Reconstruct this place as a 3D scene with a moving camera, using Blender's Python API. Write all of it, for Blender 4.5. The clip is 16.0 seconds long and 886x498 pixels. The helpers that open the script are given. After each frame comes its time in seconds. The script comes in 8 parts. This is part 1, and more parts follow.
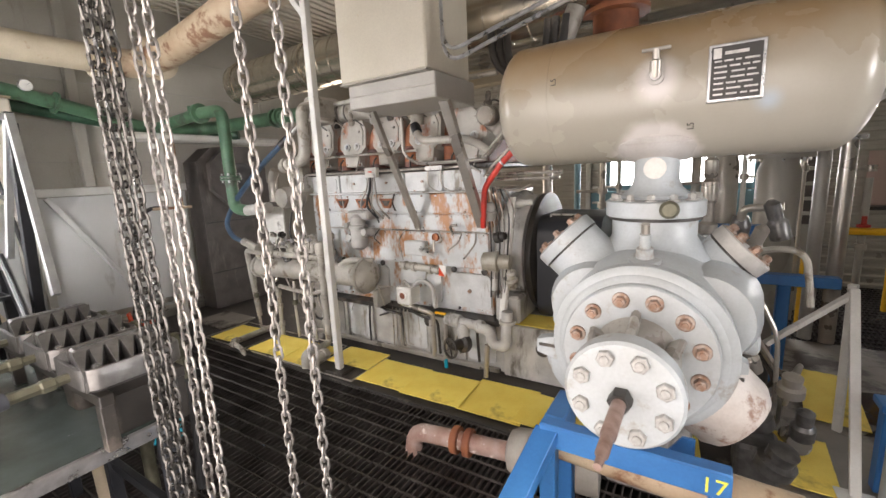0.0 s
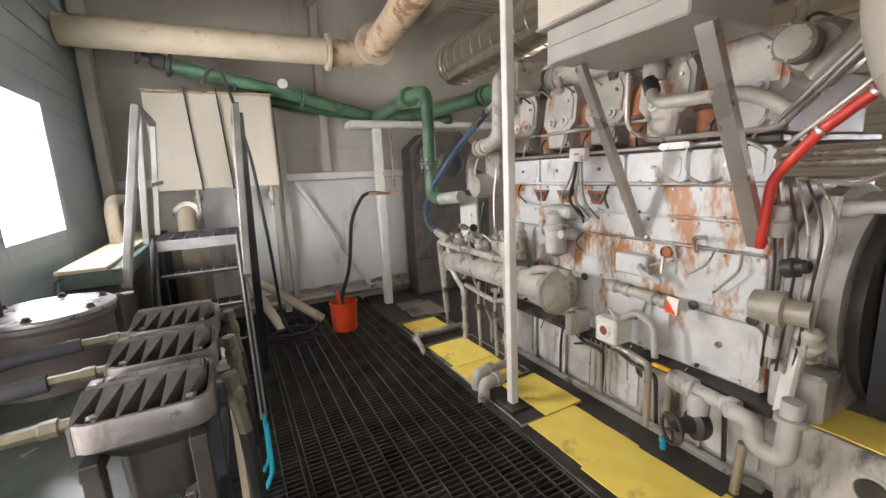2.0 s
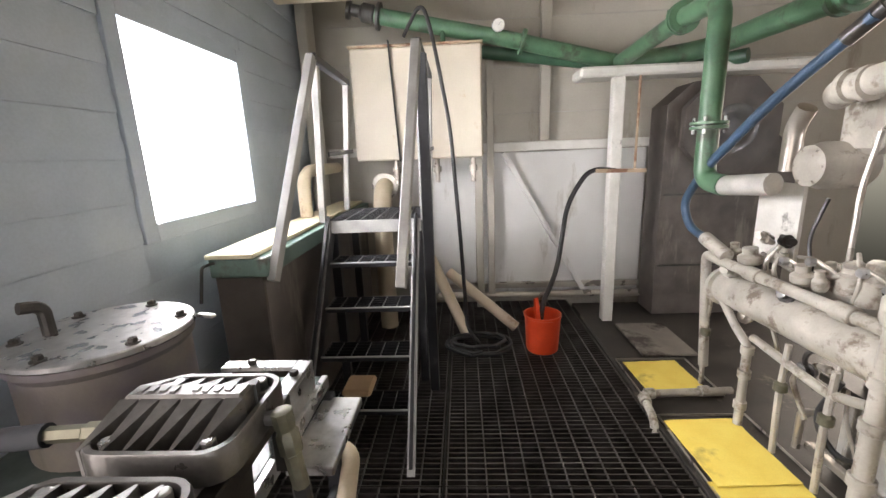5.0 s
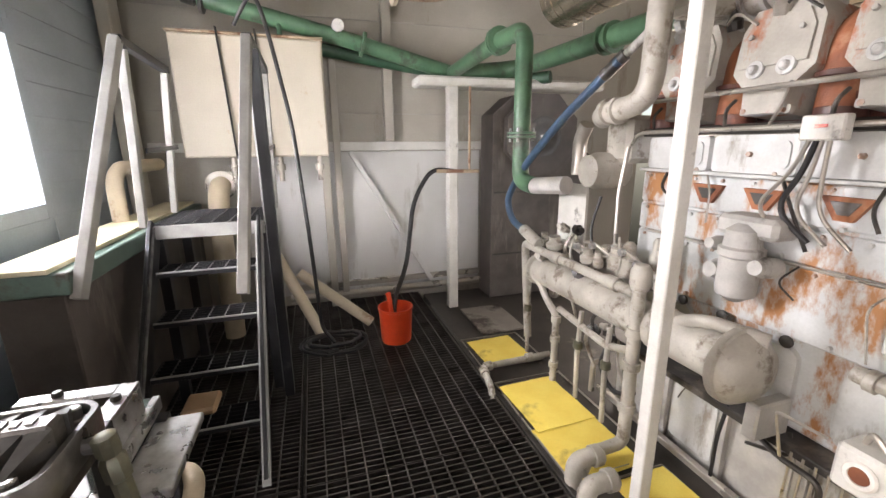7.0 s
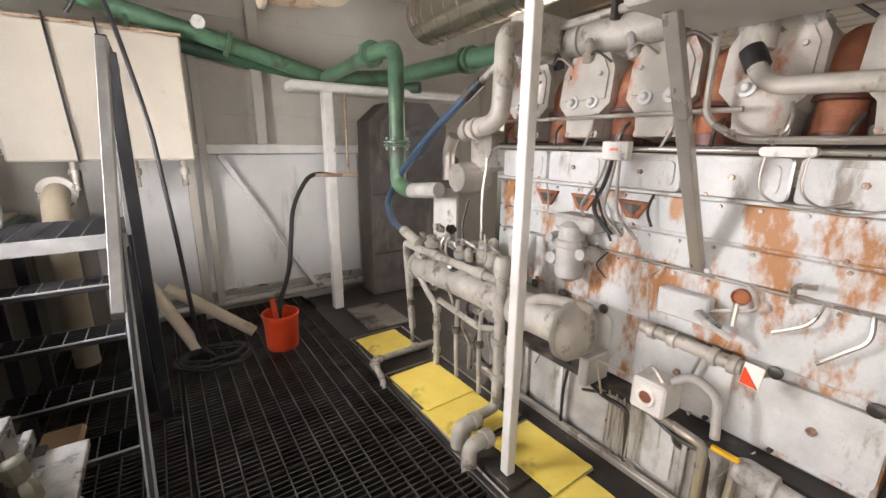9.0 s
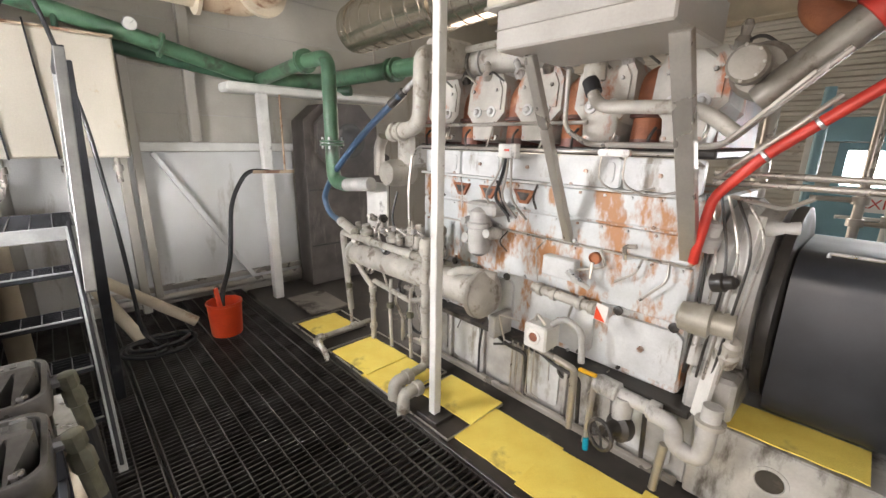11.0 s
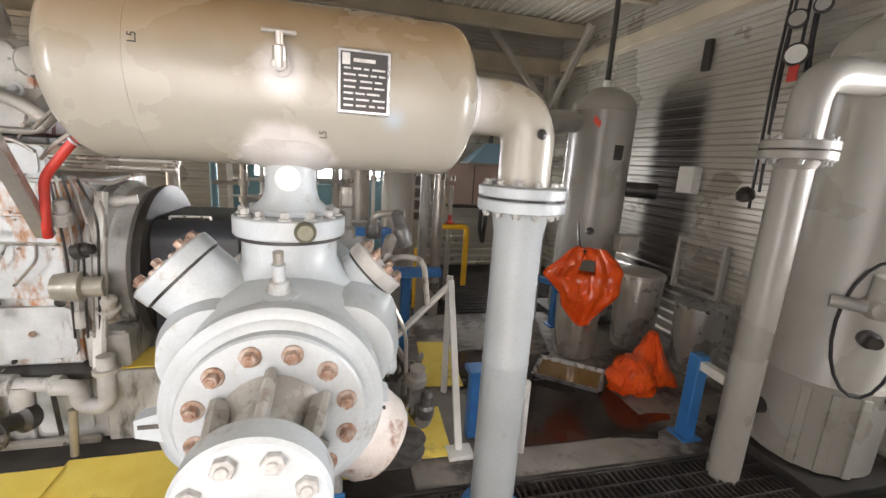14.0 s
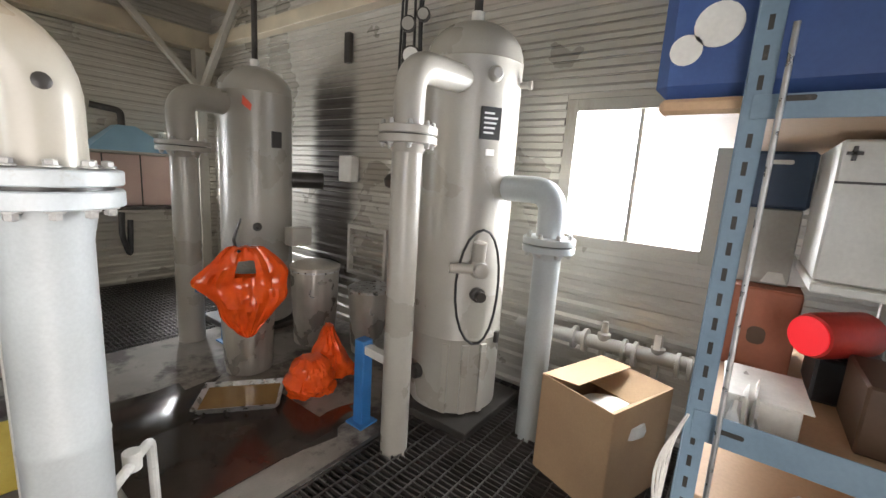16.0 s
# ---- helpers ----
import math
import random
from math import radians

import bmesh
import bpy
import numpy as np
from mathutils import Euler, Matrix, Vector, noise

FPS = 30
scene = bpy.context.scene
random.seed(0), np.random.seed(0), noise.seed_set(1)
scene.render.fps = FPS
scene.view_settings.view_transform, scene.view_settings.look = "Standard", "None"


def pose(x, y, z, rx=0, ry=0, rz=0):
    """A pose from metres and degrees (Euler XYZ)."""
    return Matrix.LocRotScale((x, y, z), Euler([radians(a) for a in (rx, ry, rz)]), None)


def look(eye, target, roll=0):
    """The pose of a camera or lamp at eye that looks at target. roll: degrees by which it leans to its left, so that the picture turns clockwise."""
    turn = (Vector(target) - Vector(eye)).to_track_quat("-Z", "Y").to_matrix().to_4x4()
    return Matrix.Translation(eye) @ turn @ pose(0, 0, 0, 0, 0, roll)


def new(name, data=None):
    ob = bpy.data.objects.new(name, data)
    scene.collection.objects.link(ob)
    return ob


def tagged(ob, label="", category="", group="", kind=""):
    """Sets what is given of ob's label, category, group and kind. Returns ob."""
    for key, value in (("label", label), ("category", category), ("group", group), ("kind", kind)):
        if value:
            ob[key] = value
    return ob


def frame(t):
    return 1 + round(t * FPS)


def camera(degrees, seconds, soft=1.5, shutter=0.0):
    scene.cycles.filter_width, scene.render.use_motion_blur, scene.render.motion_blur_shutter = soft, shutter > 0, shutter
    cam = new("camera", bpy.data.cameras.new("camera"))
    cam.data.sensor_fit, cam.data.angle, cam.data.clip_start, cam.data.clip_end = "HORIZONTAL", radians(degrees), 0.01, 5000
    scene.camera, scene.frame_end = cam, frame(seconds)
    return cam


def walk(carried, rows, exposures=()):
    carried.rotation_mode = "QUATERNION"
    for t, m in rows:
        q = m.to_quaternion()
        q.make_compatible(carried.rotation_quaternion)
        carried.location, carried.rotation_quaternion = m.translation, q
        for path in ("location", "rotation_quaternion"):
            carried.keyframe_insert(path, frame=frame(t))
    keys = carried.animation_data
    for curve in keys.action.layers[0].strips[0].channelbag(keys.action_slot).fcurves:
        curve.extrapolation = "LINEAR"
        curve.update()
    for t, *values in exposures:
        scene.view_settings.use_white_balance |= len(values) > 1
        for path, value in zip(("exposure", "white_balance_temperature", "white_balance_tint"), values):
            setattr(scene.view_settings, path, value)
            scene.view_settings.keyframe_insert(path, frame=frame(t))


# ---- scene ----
cam = camera(94.0, 16.0)
PATH = [
    (0, (0.064, 0.032, 1.724), (-0.979, 1.701, 1.366), -2.7),
    (0.5, (0.048, 0.2, 1.718), (-1.267, 1.667, 1.375), -2.7),
    (1, (0.0, 0.458, 1.715), (-1.514, 1.722, 1.385), -2.5),
    (1.5, (-0.152, 0.681, 1.729), (-1.797, 1.763, 1.375), -2.9),
    (2, (-0.395, 0.84, 1.695), (-2.148, 1.731, 1.329), -2.7),
    (2.5, (-0.699, 0.89, 1.678), (-2.535, 1.59, 1.304), -2.7),
    (3, (-0.936, 1.016, 1.659), (-2.842, 1.483, 1.272), -2.8),
    (3.5, (-1.154, 1.077, 1.662), (-3.104, 1.284, 1.267), -3.0),
    (3.7, (-1.232, 1.079, 1.67), (-3.19, 1.173, 1.273), -3.0),
    (5.8, (-1.631, 1.232, 1.682), (-3.575, 1.121, 1.226), -2.2),
    (6, (-1.619, 1.216, 1.68), (-3.566, 1.233, 1.222), -2.0),
    (6.5, (-1.564, 1.206, 1.695), (-3.481, 1.521, 1.222), -1.3),
    (7, (-1.456, 1.227, 1.714), (-3.309, 1.8, 1.229), -0.5),
    (7.5, (-1.353, 1.233, 1.741), (-3.135, 1.995, 1.248), 0.0),
    (8, (-1.292, 1.19, 1.777), (-3.002, 2.099, 1.28), 0.5),
    (8.5, (-1.285, 1.145, 1.79), (-2.931, 2.165, 1.293), 0.6),
    (11, (-0.834, 0.839, 1.818), (-2.242, 2.167, 1.313), 1.0),
    (11.5, (-0.604, 0.71, 1.831), (-1.879, 2.167, 1.327), 1.5),
    (12, (-0.335, 0.594, 1.806), (-1.412, 2.209, 1.324), 2.1),
    (12.5, (-0.152, 0.542, 1.802), (-0.949, 2.315, 1.333), 2.6),
    (13, (-0.081, 0.517, 1.804), (-0.503, 2.417, 1.347), 2.9),
    (13.5, (-0.034, 0.477, 1.81), (-0.016, 2.428, 1.372), 3.3),
    (14, (0.079, 0.458, 1.804), (0.562, 2.353, 1.384), 3.6),
    (14.5, (0.226, 0.459, 1.796), (1.132, 2.195, 1.389), 3.9),
    (15, (0.294, 0.513, 1.785), (1.538, 2.032, 1.405), 4.0),
    (15.5, (0.383, 0.554, 1.763), (1.853, 1.861, 1.403), 3.9),
    (16, (0.612, 0.572, 1.76), (2.198, 1.739, 1.407), 3.7),
]
EXPOSURES = [(0.0, -0.14, 6850, 16), (1.5, -0.12, 6850, 16), (2.5, 0.08, 6850, 16), (6.0, 0.4, 6900, 18), (8.5, 0.2, 6950, 19), (11.0, 0.26, 6800, 15), (12.5, 0.06, 6750, 15), (14.0, 0.18, 6700, 14), (16.0, 0.48, 6600, 12)]
walk(cam, [(t, look(eye, target, roll)) for t, eye, target, roll in PATH], EXPOSURES)

# ---- world and light ----
world = bpy.data.worlds.new("world")
scene.world = world
world.use_nodes = True
sky = world.node_tree.nodes.new("ShaderNodeTexSky")
sky.sky_type, sky.sun_disc = "NISHITA", False
sky.sun_elevation, sky.sun_rotation = radians(40), radians(150)
world.node_tree.links.new(sky.outputs[0], world.node_tree.nodes["Background"].inputs[0])
world.node_tree.nodes["Background"].inputs[1].default_value = 0.12


def area(name, loc, target, sx, sy, watts, colour=(1, 1, 1)):
    la = bpy.data.lights.new(name, "AREA")
    la.shape, la.size, la.size_y, la.energy, la.color = "RECTANGLE", sx, sy, watts, colour
    ob = new(name, la)
    ob.matrix_world = look(loc, target)
    return ob


# daylight through the windows and an unseen open door, inferred behind the start
area("daylight_south_window", (-3.92, -0.42, 1.85), (-4.05, 3, 1.6), 1.0, 0.95, 145, (0.93, 0.97, 1))
area("daylight_east_window", (3.90, 1.27, 1.83), (0, 2.0, 0.6), 1.0, 0.95, 112, (0.93, 0.97, 1))
area("daylight_south_door", (-0.55, -0.50, 1.25), (-1.0, 3, -0.6), 2.3, 2.2, 58, (1, 0.88, 0.78))
area("daylight_north_window", (-0.25, 7.5, 1.6), (-0.25, 3, 1.1), 1.9, 0.46, 130, (0.93, 0.97, 1))
area("daylight_north_light", (3.22, 7.5, 1.6), (2, 3, 0.6), 0.25, 0.9, 70, (0.93, 0.97, 1))
# added fill for the far walls, from an unseen, assumed west opening
area("fill_north_bay", (-6.3, 6.2, 1.25), (0, 6.0, 1.1), 1.5, 2.2, 85, (1, 0.9, 0.76))

# ---- materials ----


def mat(name, base, second=None, rough=0.5, metal=0.0, scale=6.0, fine=90.0, bump=0.12, stain=None, amount=0.0,
        streak=1.0, stain_scale=3.0, rough_var=0.15, grain=0.16):
    """Two scales of tone, fine relief, and stains with their own shape (streak > 1 draws them out downwards)."""
    m = bpy.data.materials.new(name)
    m.use_nodes = True
    nt = m.node_tree
    b = nt.nodes["Principled BSDF"]
    b.inputs["Metallic"].default_value = metal
    second = second or tuple(c * 0.78 for c in base)
    tc = nt.nodes.new("ShaderNodeTexCoord")
    n1 = nt.nodes.new("ShaderNodeTexNoise")
    n1.inputs["Scale"].default_value, n1.inputs["Detail"].default_value = scale, 6
    n2 = nt.nodes.new("ShaderNodeTexNoise")
    n2.inputs["Scale"].default_value, n2.inputs["Detail"].default_value = fine, 3
    nt.links.new(tc.outputs["Object"], n1.inputs["Vector"])
    nt.links.new(tc.outputs["Object"], n2.inputs["Vector"])
    r1 = nt.nodes.new("ShaderNodeValToRGB")
    r1.color_ramp.elements[0].position, r1.color_ramp.elements[1].position = 0.35, 0.68
    r1.color_ramp.elements[0].color, r1.color_ramp.elements[1].color = (*second, 1), (*base, 1)
    nt.links.new(n1.outputs[0], r1.inputs[0])
    mix = nt.nodes.new("ShaderNodeMix")
    mix.data_type, mix.blend_type = "RGBA", "MULTIPLY"
    mix.inputs[0].default_value = grain
    nt.links.new(r1.outputs[0], mix.inputs[6])
    r2 = nt.nodes.new("ShaderNodeValToRGB")
    r2.color_ramp.elements[0].position, r2.color_ramp.elements[1].position = 0.3, 0.65
    r2.color_ramp.elements[0].color = (0.55, 0.55, 0.55, 1)
    nt.links.new(n2.outputs[0], r2.inputs[0])
    nt.links.new(r2.outputs[0], mix.inputs[7])
    out = mix.outputs[2]
    if stain:
        mp = nt.nodes.new("ShaderNodeMapping")
        mp.inputs["Scale"].default_value = (1, 1, 1 / streak)
        nt.links.new(tc.outputs["Object"], mp.inputs[0])
        n3 = nt.nodes.new("ShaderNodeTexNoise")
        n3.inputs["Scale"].default_value, n3.inputs["Detail"].default_value, n3.inputs["Roughness"].default_value = stain_scale, 8, 0.68
        nt.links.new(mp.outputs[0], n3.inputs["Vector"])
        r3 = nt.nodes.new("ShaderNodeValToRGB")
        r3.color_ramp.elements[0].position, r3.color_ramp.elements[1].position = 0.66 - 0.3 * amount, 0.76 - 0.3 * amount
        nt.links.new(n3.outputs[0], r3.inputs[0])
        mx = nt.nodes.new("ShaderNodeMix")
        mx.data_type = "RGBA"
        nt.links.new(r3.outputs[0], mx.inputs[0])
        nt.links.new(out, mx.inputs[6])
        mx.inputs[7].default_value = (*stain, 1)
        out = mx.outputs[2]
    nt.links.new(out, b.inputs["Base Color"])
    rr = nt.nodes.new("ShaderNodeMapRange")
    rr.inputs[3].default_value, rr.inputs[4].default_value = max(0.02, rough - rough_var), min(1, rough + rough_var)
    nt.links.new(n1.outputs[0], rr.inputs[0])
    nt.links.new(rr.outputs[0], b.inputs["Roughness"])
    if bump:
        bp = nt.nodes.new("ShaderNodeBump")
        bp.inputs["Strength"].default_value, bp.inputs["Distance"].default_value = bump, 0.004
        nt.links.new(n2.outputs[0], bp.inputs["Height"])
        nt.links.new(bp.outputs[0], b.inputs["Normal"])
    return m


def patch(material, colour, masks):
    """Lays one more coat over a material: soft spots (centre, radius, softness) or bands (axis, low, high, softness), in the part's own metres."""
    nt = material.node_tree
    b = nt.nodes["Principled BSDF"]
    tc = nt.nodes.new("ShaderNodeTexCoord")
    nz = nt.nodes.new("ShaderNodeTexNoise")
    nz.inputs["Scale"].default_value, nz.inputs["Detail"].default_value = 9, 6
    nt.links.new(tc.outputs["Object"], nz.inputs["Vector"])

    def math_(op, a, c):
        nd = nt.nodes.new("ShaderNodeMath")
        nd.operation = op
        for i, v in enumerate((a, c)):
            if isinstance(v, (int, float)):
                nd.inputs[i].default_value = v
            else:
                nt.links.new(v, nd.inputs[i])
        return nd.outputs[0]

    def soft(value, a, c):
        mr = nt.nodes.new("ShaderNodeMapRange")
        mr.interpolation_type = "SMOOTHSTEP"
        mr.inputs[1].default_value, mr.inputs[2].default_value = a, c
        nt.links.new(value, mr.inputs[0])
        return mr.outputs[0]

    total = None
    wobble = math_("MULTIPLY", math_("SUBTRACT", nz.outputs[0], 0.5), 1.0)
    for kind, *a in masks:
        if kind == "spot":
            vm = nt.nodes.new("ShaderNodeVectorMath")
            vm.operation = "DISTANCE"
            nt.links.new(tc.outputs["Object"], vm.inputs[0])
            vm.inputs[1].default_value = a[0]
            k = soft(math_("ADD", vm.outputs["Value"], math_("MULTIPLY", wobble, a[1] * 0.5)), a[1] + a[2], a[1] - a[2])
        else:
            k = None
            sp_ = nt.nodes.new("ShaderNodeSeparateXYZ")
            nt.links.new(tc.outputs["Object"], sp_.inputs[0])
            for ax, lo, hi, w in a[0]:
                v = math_("ADD", sp_.outputs[ax], math_("MULTIPLY", wobble, w * 0.6))
                e = math_("MULTIPLY", soft(v, lo - w, lo + w), soft(v, hi + w, hi - w))
                k = e if k is None else math_("MULTIPLY", k, e)
        k = math_("MULTIPLY", k, a[-1] if kind == "band" else 1.0)
        total = k if total is None else math_("MAXIMUM", total, k)
    mx = nt.nodes.new("ShaderNodeMix")
    mx.data_type = "RGBA"
    nt.links.new(total, mx.inputs[0])
    nt.links.new(b.inputs["Base Color"].links[0].from_socket, mx.inputs[6])
    mx.inputs[7].default_value = (*colour, 1)
    nt.links.new(mx.outputs[2], b.inputs["Base Color"])
    return material


RUST = (0.36, 0.13, 0.035)
GRIME = (0.09, 0.08, 0.065)
M_ENGINE = mat("engine grey paint", (0.62, 0.63, 0.62), (0.47, 0.48, 0.47), 0.45, stain=(0.24, 0.21, 0.17), amount=0.34, streak=3, stain_scale=5)
M_ENGRUST = mat("engine grey paint with rust", (0.6, 0.625, 0.63), (0.52, 0.54, 0.53), 0.42, stain=(0.37, 0.17, 0.065), amount=0.56, streak=2.2, stain_scale=6.5)
M_HEADRUST = mat("head paint with rusty edges", (0.5, 0.48, 0.43), (0.36, 0.34, 0.3), 0.5, stain=(0.36, 0.13, 0.06), amount=0.42, streak=1.6, stain_scale=5)
M_DKRUST = mat("dark red oily rust", (0.15, 0.05, 0.035), (0.06, 0.025, 0.02), 0.5, stain=(0.3, 0.1, 0.05), amount=0.3)
M_ENGDIRTY = mat("oily grey paint", (0.52, 0.51, 0.48), (0.33, 0.32, 0.3), 0.5, stain=GRIME, amount=0.38, streak=3, stain_scale=4)
M_PIPEW = mat("pale pipe paint", (0.5, 0.475, 0.42), (0.33, 0.31, 0.27), 0.42, stain=(0.16, 0.13, 0.1), amount=0.42, stain_scale=8)
M_OIL = mat("oily black steel", (0.05, 0.045, 0.04), (0.02, 0.018, 0.016), 0.4, stain=(0.14, 0.12, 0.1), amount=0.3)
M_RUSTRED = mat("bare rusty iron", (0.38, 0.14, 0.06), (0.18, 0.06, 0.03), 0.75, stain=(0.4, 0.22, 0.14), amount=0.3, bump=0.4)
M_COMP = mat("white grey compressor paint", (0.5, 0.545, 0.565), (0.41, 0.435, 0.435), 0.36, grain=0.16, scale=4, stain=(0.31, 0.28, 0.24), amount=0.26, stain_scale=6)
M_NECK = mat("worn oily compressor paint", (0.47, 0.46, 0.42), (0.33, 0.31, 0.28), 0.3, 0.1, scale=7, stain=(0.2, 0.16, 0.12), amount=0.3, stain_scale=6)
M_BOLT = mat("rusted bolt steel", (0.47, 0.4, 0.35), (0.3, 0.17, 0.11), 0.36, 0.4, scale=45, bump=0.3)
M_WBOLT = mat("painted bolt", (0.5, 0.5, 0.48), (0.34, 0.33, 0.31), 0.42, scale=40)
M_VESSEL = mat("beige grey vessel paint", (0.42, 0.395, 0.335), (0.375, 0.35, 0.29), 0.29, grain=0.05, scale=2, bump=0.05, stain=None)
# browner top: the dark ceiling's reflection painted in, along with some stain
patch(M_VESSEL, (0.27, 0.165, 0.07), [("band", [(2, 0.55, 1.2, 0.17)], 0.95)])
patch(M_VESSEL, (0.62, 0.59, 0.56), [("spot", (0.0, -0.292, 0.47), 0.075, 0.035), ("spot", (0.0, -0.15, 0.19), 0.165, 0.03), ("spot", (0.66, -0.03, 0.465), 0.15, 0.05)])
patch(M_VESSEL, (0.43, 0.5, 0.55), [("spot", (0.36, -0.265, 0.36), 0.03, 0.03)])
M_VESSELW = mat("bare primer round welds", (0.64, 0.62, 0.6), (0.5, 0.47, 0.44), 0.42)
M_GALV = mat("galvanised steel", (0.5, 0.47, 0.42), (0.38, 0.35, 0.31), 0.3, 0.6, scale=4, bump=0.04)
M_DULL = mat("dull brown grey casting", (0.31, 0.285, 0.245), (0.2, 0.18, 0.15), 0.45, 0.15, stain=(0.12, 0.08, 0.055), amount=0.35, stain_scale=7)
M_STEEL = mat("bright steel", (0.62, 0.62, 0.62), (0.42, 0.42, 0.42), 0.3, 0.85, scale=20, bump=0.05)
M_CHAIN = mat("chain steel", (0.46, 0.44, 0.42), (0.26, 0.245, 0.23), 0.36, 0.8, scale=60, bump=0.1)
M_CHAINDARK = mat("dark oiled chain", (0.2, 0.195, 0.185), (0.07, 0.065, 0.06), 0.3, 0.8, scale=60)
M_GREEN = mat("green pipe paint", (0.095, 0.2, 0.115), (0.05, 0.115, 0.065), 0.36, stain=(0.05, 0.07, 0.045), amount=0.4, stain_scale=5)
M_DKGREEN = mat("dark green pipe paint", (0.04, 0.11, 0.06), (0.02, 0.06, 0.035), 0.45)
M_BLUEHOSE = mat("blue rubber hose", (0.05, 0.1, 0.17), (0.03, 0.06, 0.1), 0.5)
M_BLACKHOSE = mat("black rubber", (0.025, 0.025, 0.027), (0.012, 0.012, 0.013), 0.45)
M_GREYHOSE = mat("slate grey rubber hose", (0.04, 0.045, 0.054), (0.024, 0.027, 0.033), 0.75)
M_RED = mat("red pipe paint", (0.6, 0.045, 0.025), (0.42, 0.03, 0.02), 0.42, stain=(0.2, 0.03, 0.02), amount=0.15)
M_REDP = mat("red orange plastic", (0.8, 0.09, 0.03), (0.66, 0.06, 0.02), 0.35, bump=0.03)
M_BAG = mat("orange plastic bag film", (0.85, 0.11, 0.015), (0.7, 0.07, 0.01), 0.18, scale=9, bump=0.35, fine=22)
M_YELLOW = mat("yellow absorbent pad", (0.92, 0.74, 0.16), (0.86, 0.64, 0.11), 0.9, scale=5, fine=160, bump=0.35, stain=(0.42, 0.29, 0.07), amount=0.26, stain_scale=1.7)
M_YPAINT = mat("yellow pipe paint", (0.85, 0.5, 0.02), (0.7, 0.38, 0.02), 0.4)
M_BLUE = mat("blue steel paint", (0.04, 0.19, 0.46), (0.03, 0.14, 0.37), 0.38, stain=(0.05, 0.08, 0.15), amount=0.15)
M_DKBLUE = mat("slate blue steel paint", (0.2, 0.29, 0.37), (0.15, 0.22, 0.29), 0.4)
M_BLACK = mat("black guard paint", (0.03, 0.033, 0.04), (0.02, 0.022, 0.026), 0.38, bump=0.05)
M_DARKST = mat("dark steel stair", (0.032, 0.033, 0.037), (0.016, 0.016, 0.018), 0.4, 0.3, stain=(0.085, 0.08, 0.08), amount=0.16)
M_WORNST = mat("steel worn bright on the edge", (0.2, 0.2, 0.2), (0.08, 0.08, 0.085), 0.36, 0.5, scale=14)
M_DUCT = mat("spiral duct zinc", (0.56, 0.5, 0.4), (0.46, 0.41, 0.33), 0.22, 0.85, scale=2, bump=0.03, grain=0.05, rough_var=0.08)
M_RAIL = mat("worn grey handrail paint", (0.42, 0.42, 0.4), (0.3, 0.3, 0.29), 0.42, 0.2)
M_WPAINT = mat("white steel paint", (0.72, 0.71, 0.67), (0.6, 0.59, 0.55), 0.45, stain=GRIME, amount=0.12, stain_scale=5)
M_CREAM = mat("cream sheet metal", (0.56, 0.515, 0.425), (0.49, 0.445, 0.36), 0.42, scale=2, bump=0.04, stain=(0.4, 0.28, 0.14), amount=0.08)
M_GREYBOX = mat("grey tray sheet", (0.42, 0.4, 0.36), (0.35, 0.33, 0.295), 0.42, scale=3, bump=0.05)
M_WALLW = mat("white wall sheet", (0.68, 0.68, 0.67), (0.58, 0.58, 0.56), 0.4, scale=1.5, bump=0.05, stain=(0.36, 0.34, 0.3), amount=0.2, streak=4)
M_WALLG = mat("grey beige wall sheet", (0.45, 0.425, 0.37), (0.37, 0.345, 0.295), 0.5, scale=1.5, bump=0.05, stain=(0.28, 0.25, 0.2), amount=0.2, streak=4)
M_SIDING = mat("painted steel siding", (0.5, 0.47, 0.41), (0.41, 0.385, 0.335), 0.3, 0.3, scale=1.2, bump=0.03, grain=0.1)
M_SIDINGE = mat("painted steel siding with dark band", (0.5, 0.475, 0.425), (0.41, 0.39, 0.345), 0.3, 0.3, scale=1.2, bump=0.03, grain=0.1)
# soft-edged near-black band, upright on the siding
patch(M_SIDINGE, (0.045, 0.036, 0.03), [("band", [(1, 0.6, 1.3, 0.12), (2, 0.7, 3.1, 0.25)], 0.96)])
M_PAD = mat("grimy black concrete", (0.07, 0.06, 0.052), (0.03, 0.026, 0.022), 0.5, scale=5, fine=120, bump=0.3, stain=(0.2, 0.17, 0.14), amount=0.18, stain_scale=3)
# blue-grey tint carries the backlit haze round the south window
M_SIDINGB = mat("blue grey siding", (0.42, 0.48, 0.54), (0.35, 0.41, 0.47), 0.45, 0.1, scale=3, bump=0.04)
M_ROOF = mat("roof sheet", (0.6, 0.56, 0.48), (0.5, 0.46, 0.38), 0.45, scale=2, bump=0.03)
M_BEAM = mat("brown beige beam paint", (0.5, 0.43, 0.31), (0.4, 0.34, 0.25), 0.5, scale=3)
M_GRATE = mat("dark steel grating", (0.14, 0.128, 0.12), (0.07, 0.062, 0.057), 0.34, 0.6, scale=5, fine=60, stain=(0.05, 0.045, 0.04), amount=0.3)
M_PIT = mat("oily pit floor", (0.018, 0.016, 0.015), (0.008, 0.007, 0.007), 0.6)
M_CONC = mat("oil stained concrete", (0.27, 0.245, 0.215), (0.19, 0.17, 0.15), 0.7, scale=4, fine=120, bump=0.3, stain=(0.06, 0.047, 0.04), amount=0.52, stain_scale=2.2)
M_OILWET = mat("wet oil film", (0.025, 0.02, 0.018), (0.04, 0.03, 0.025), 0.1, scale=3, bump=0.03)
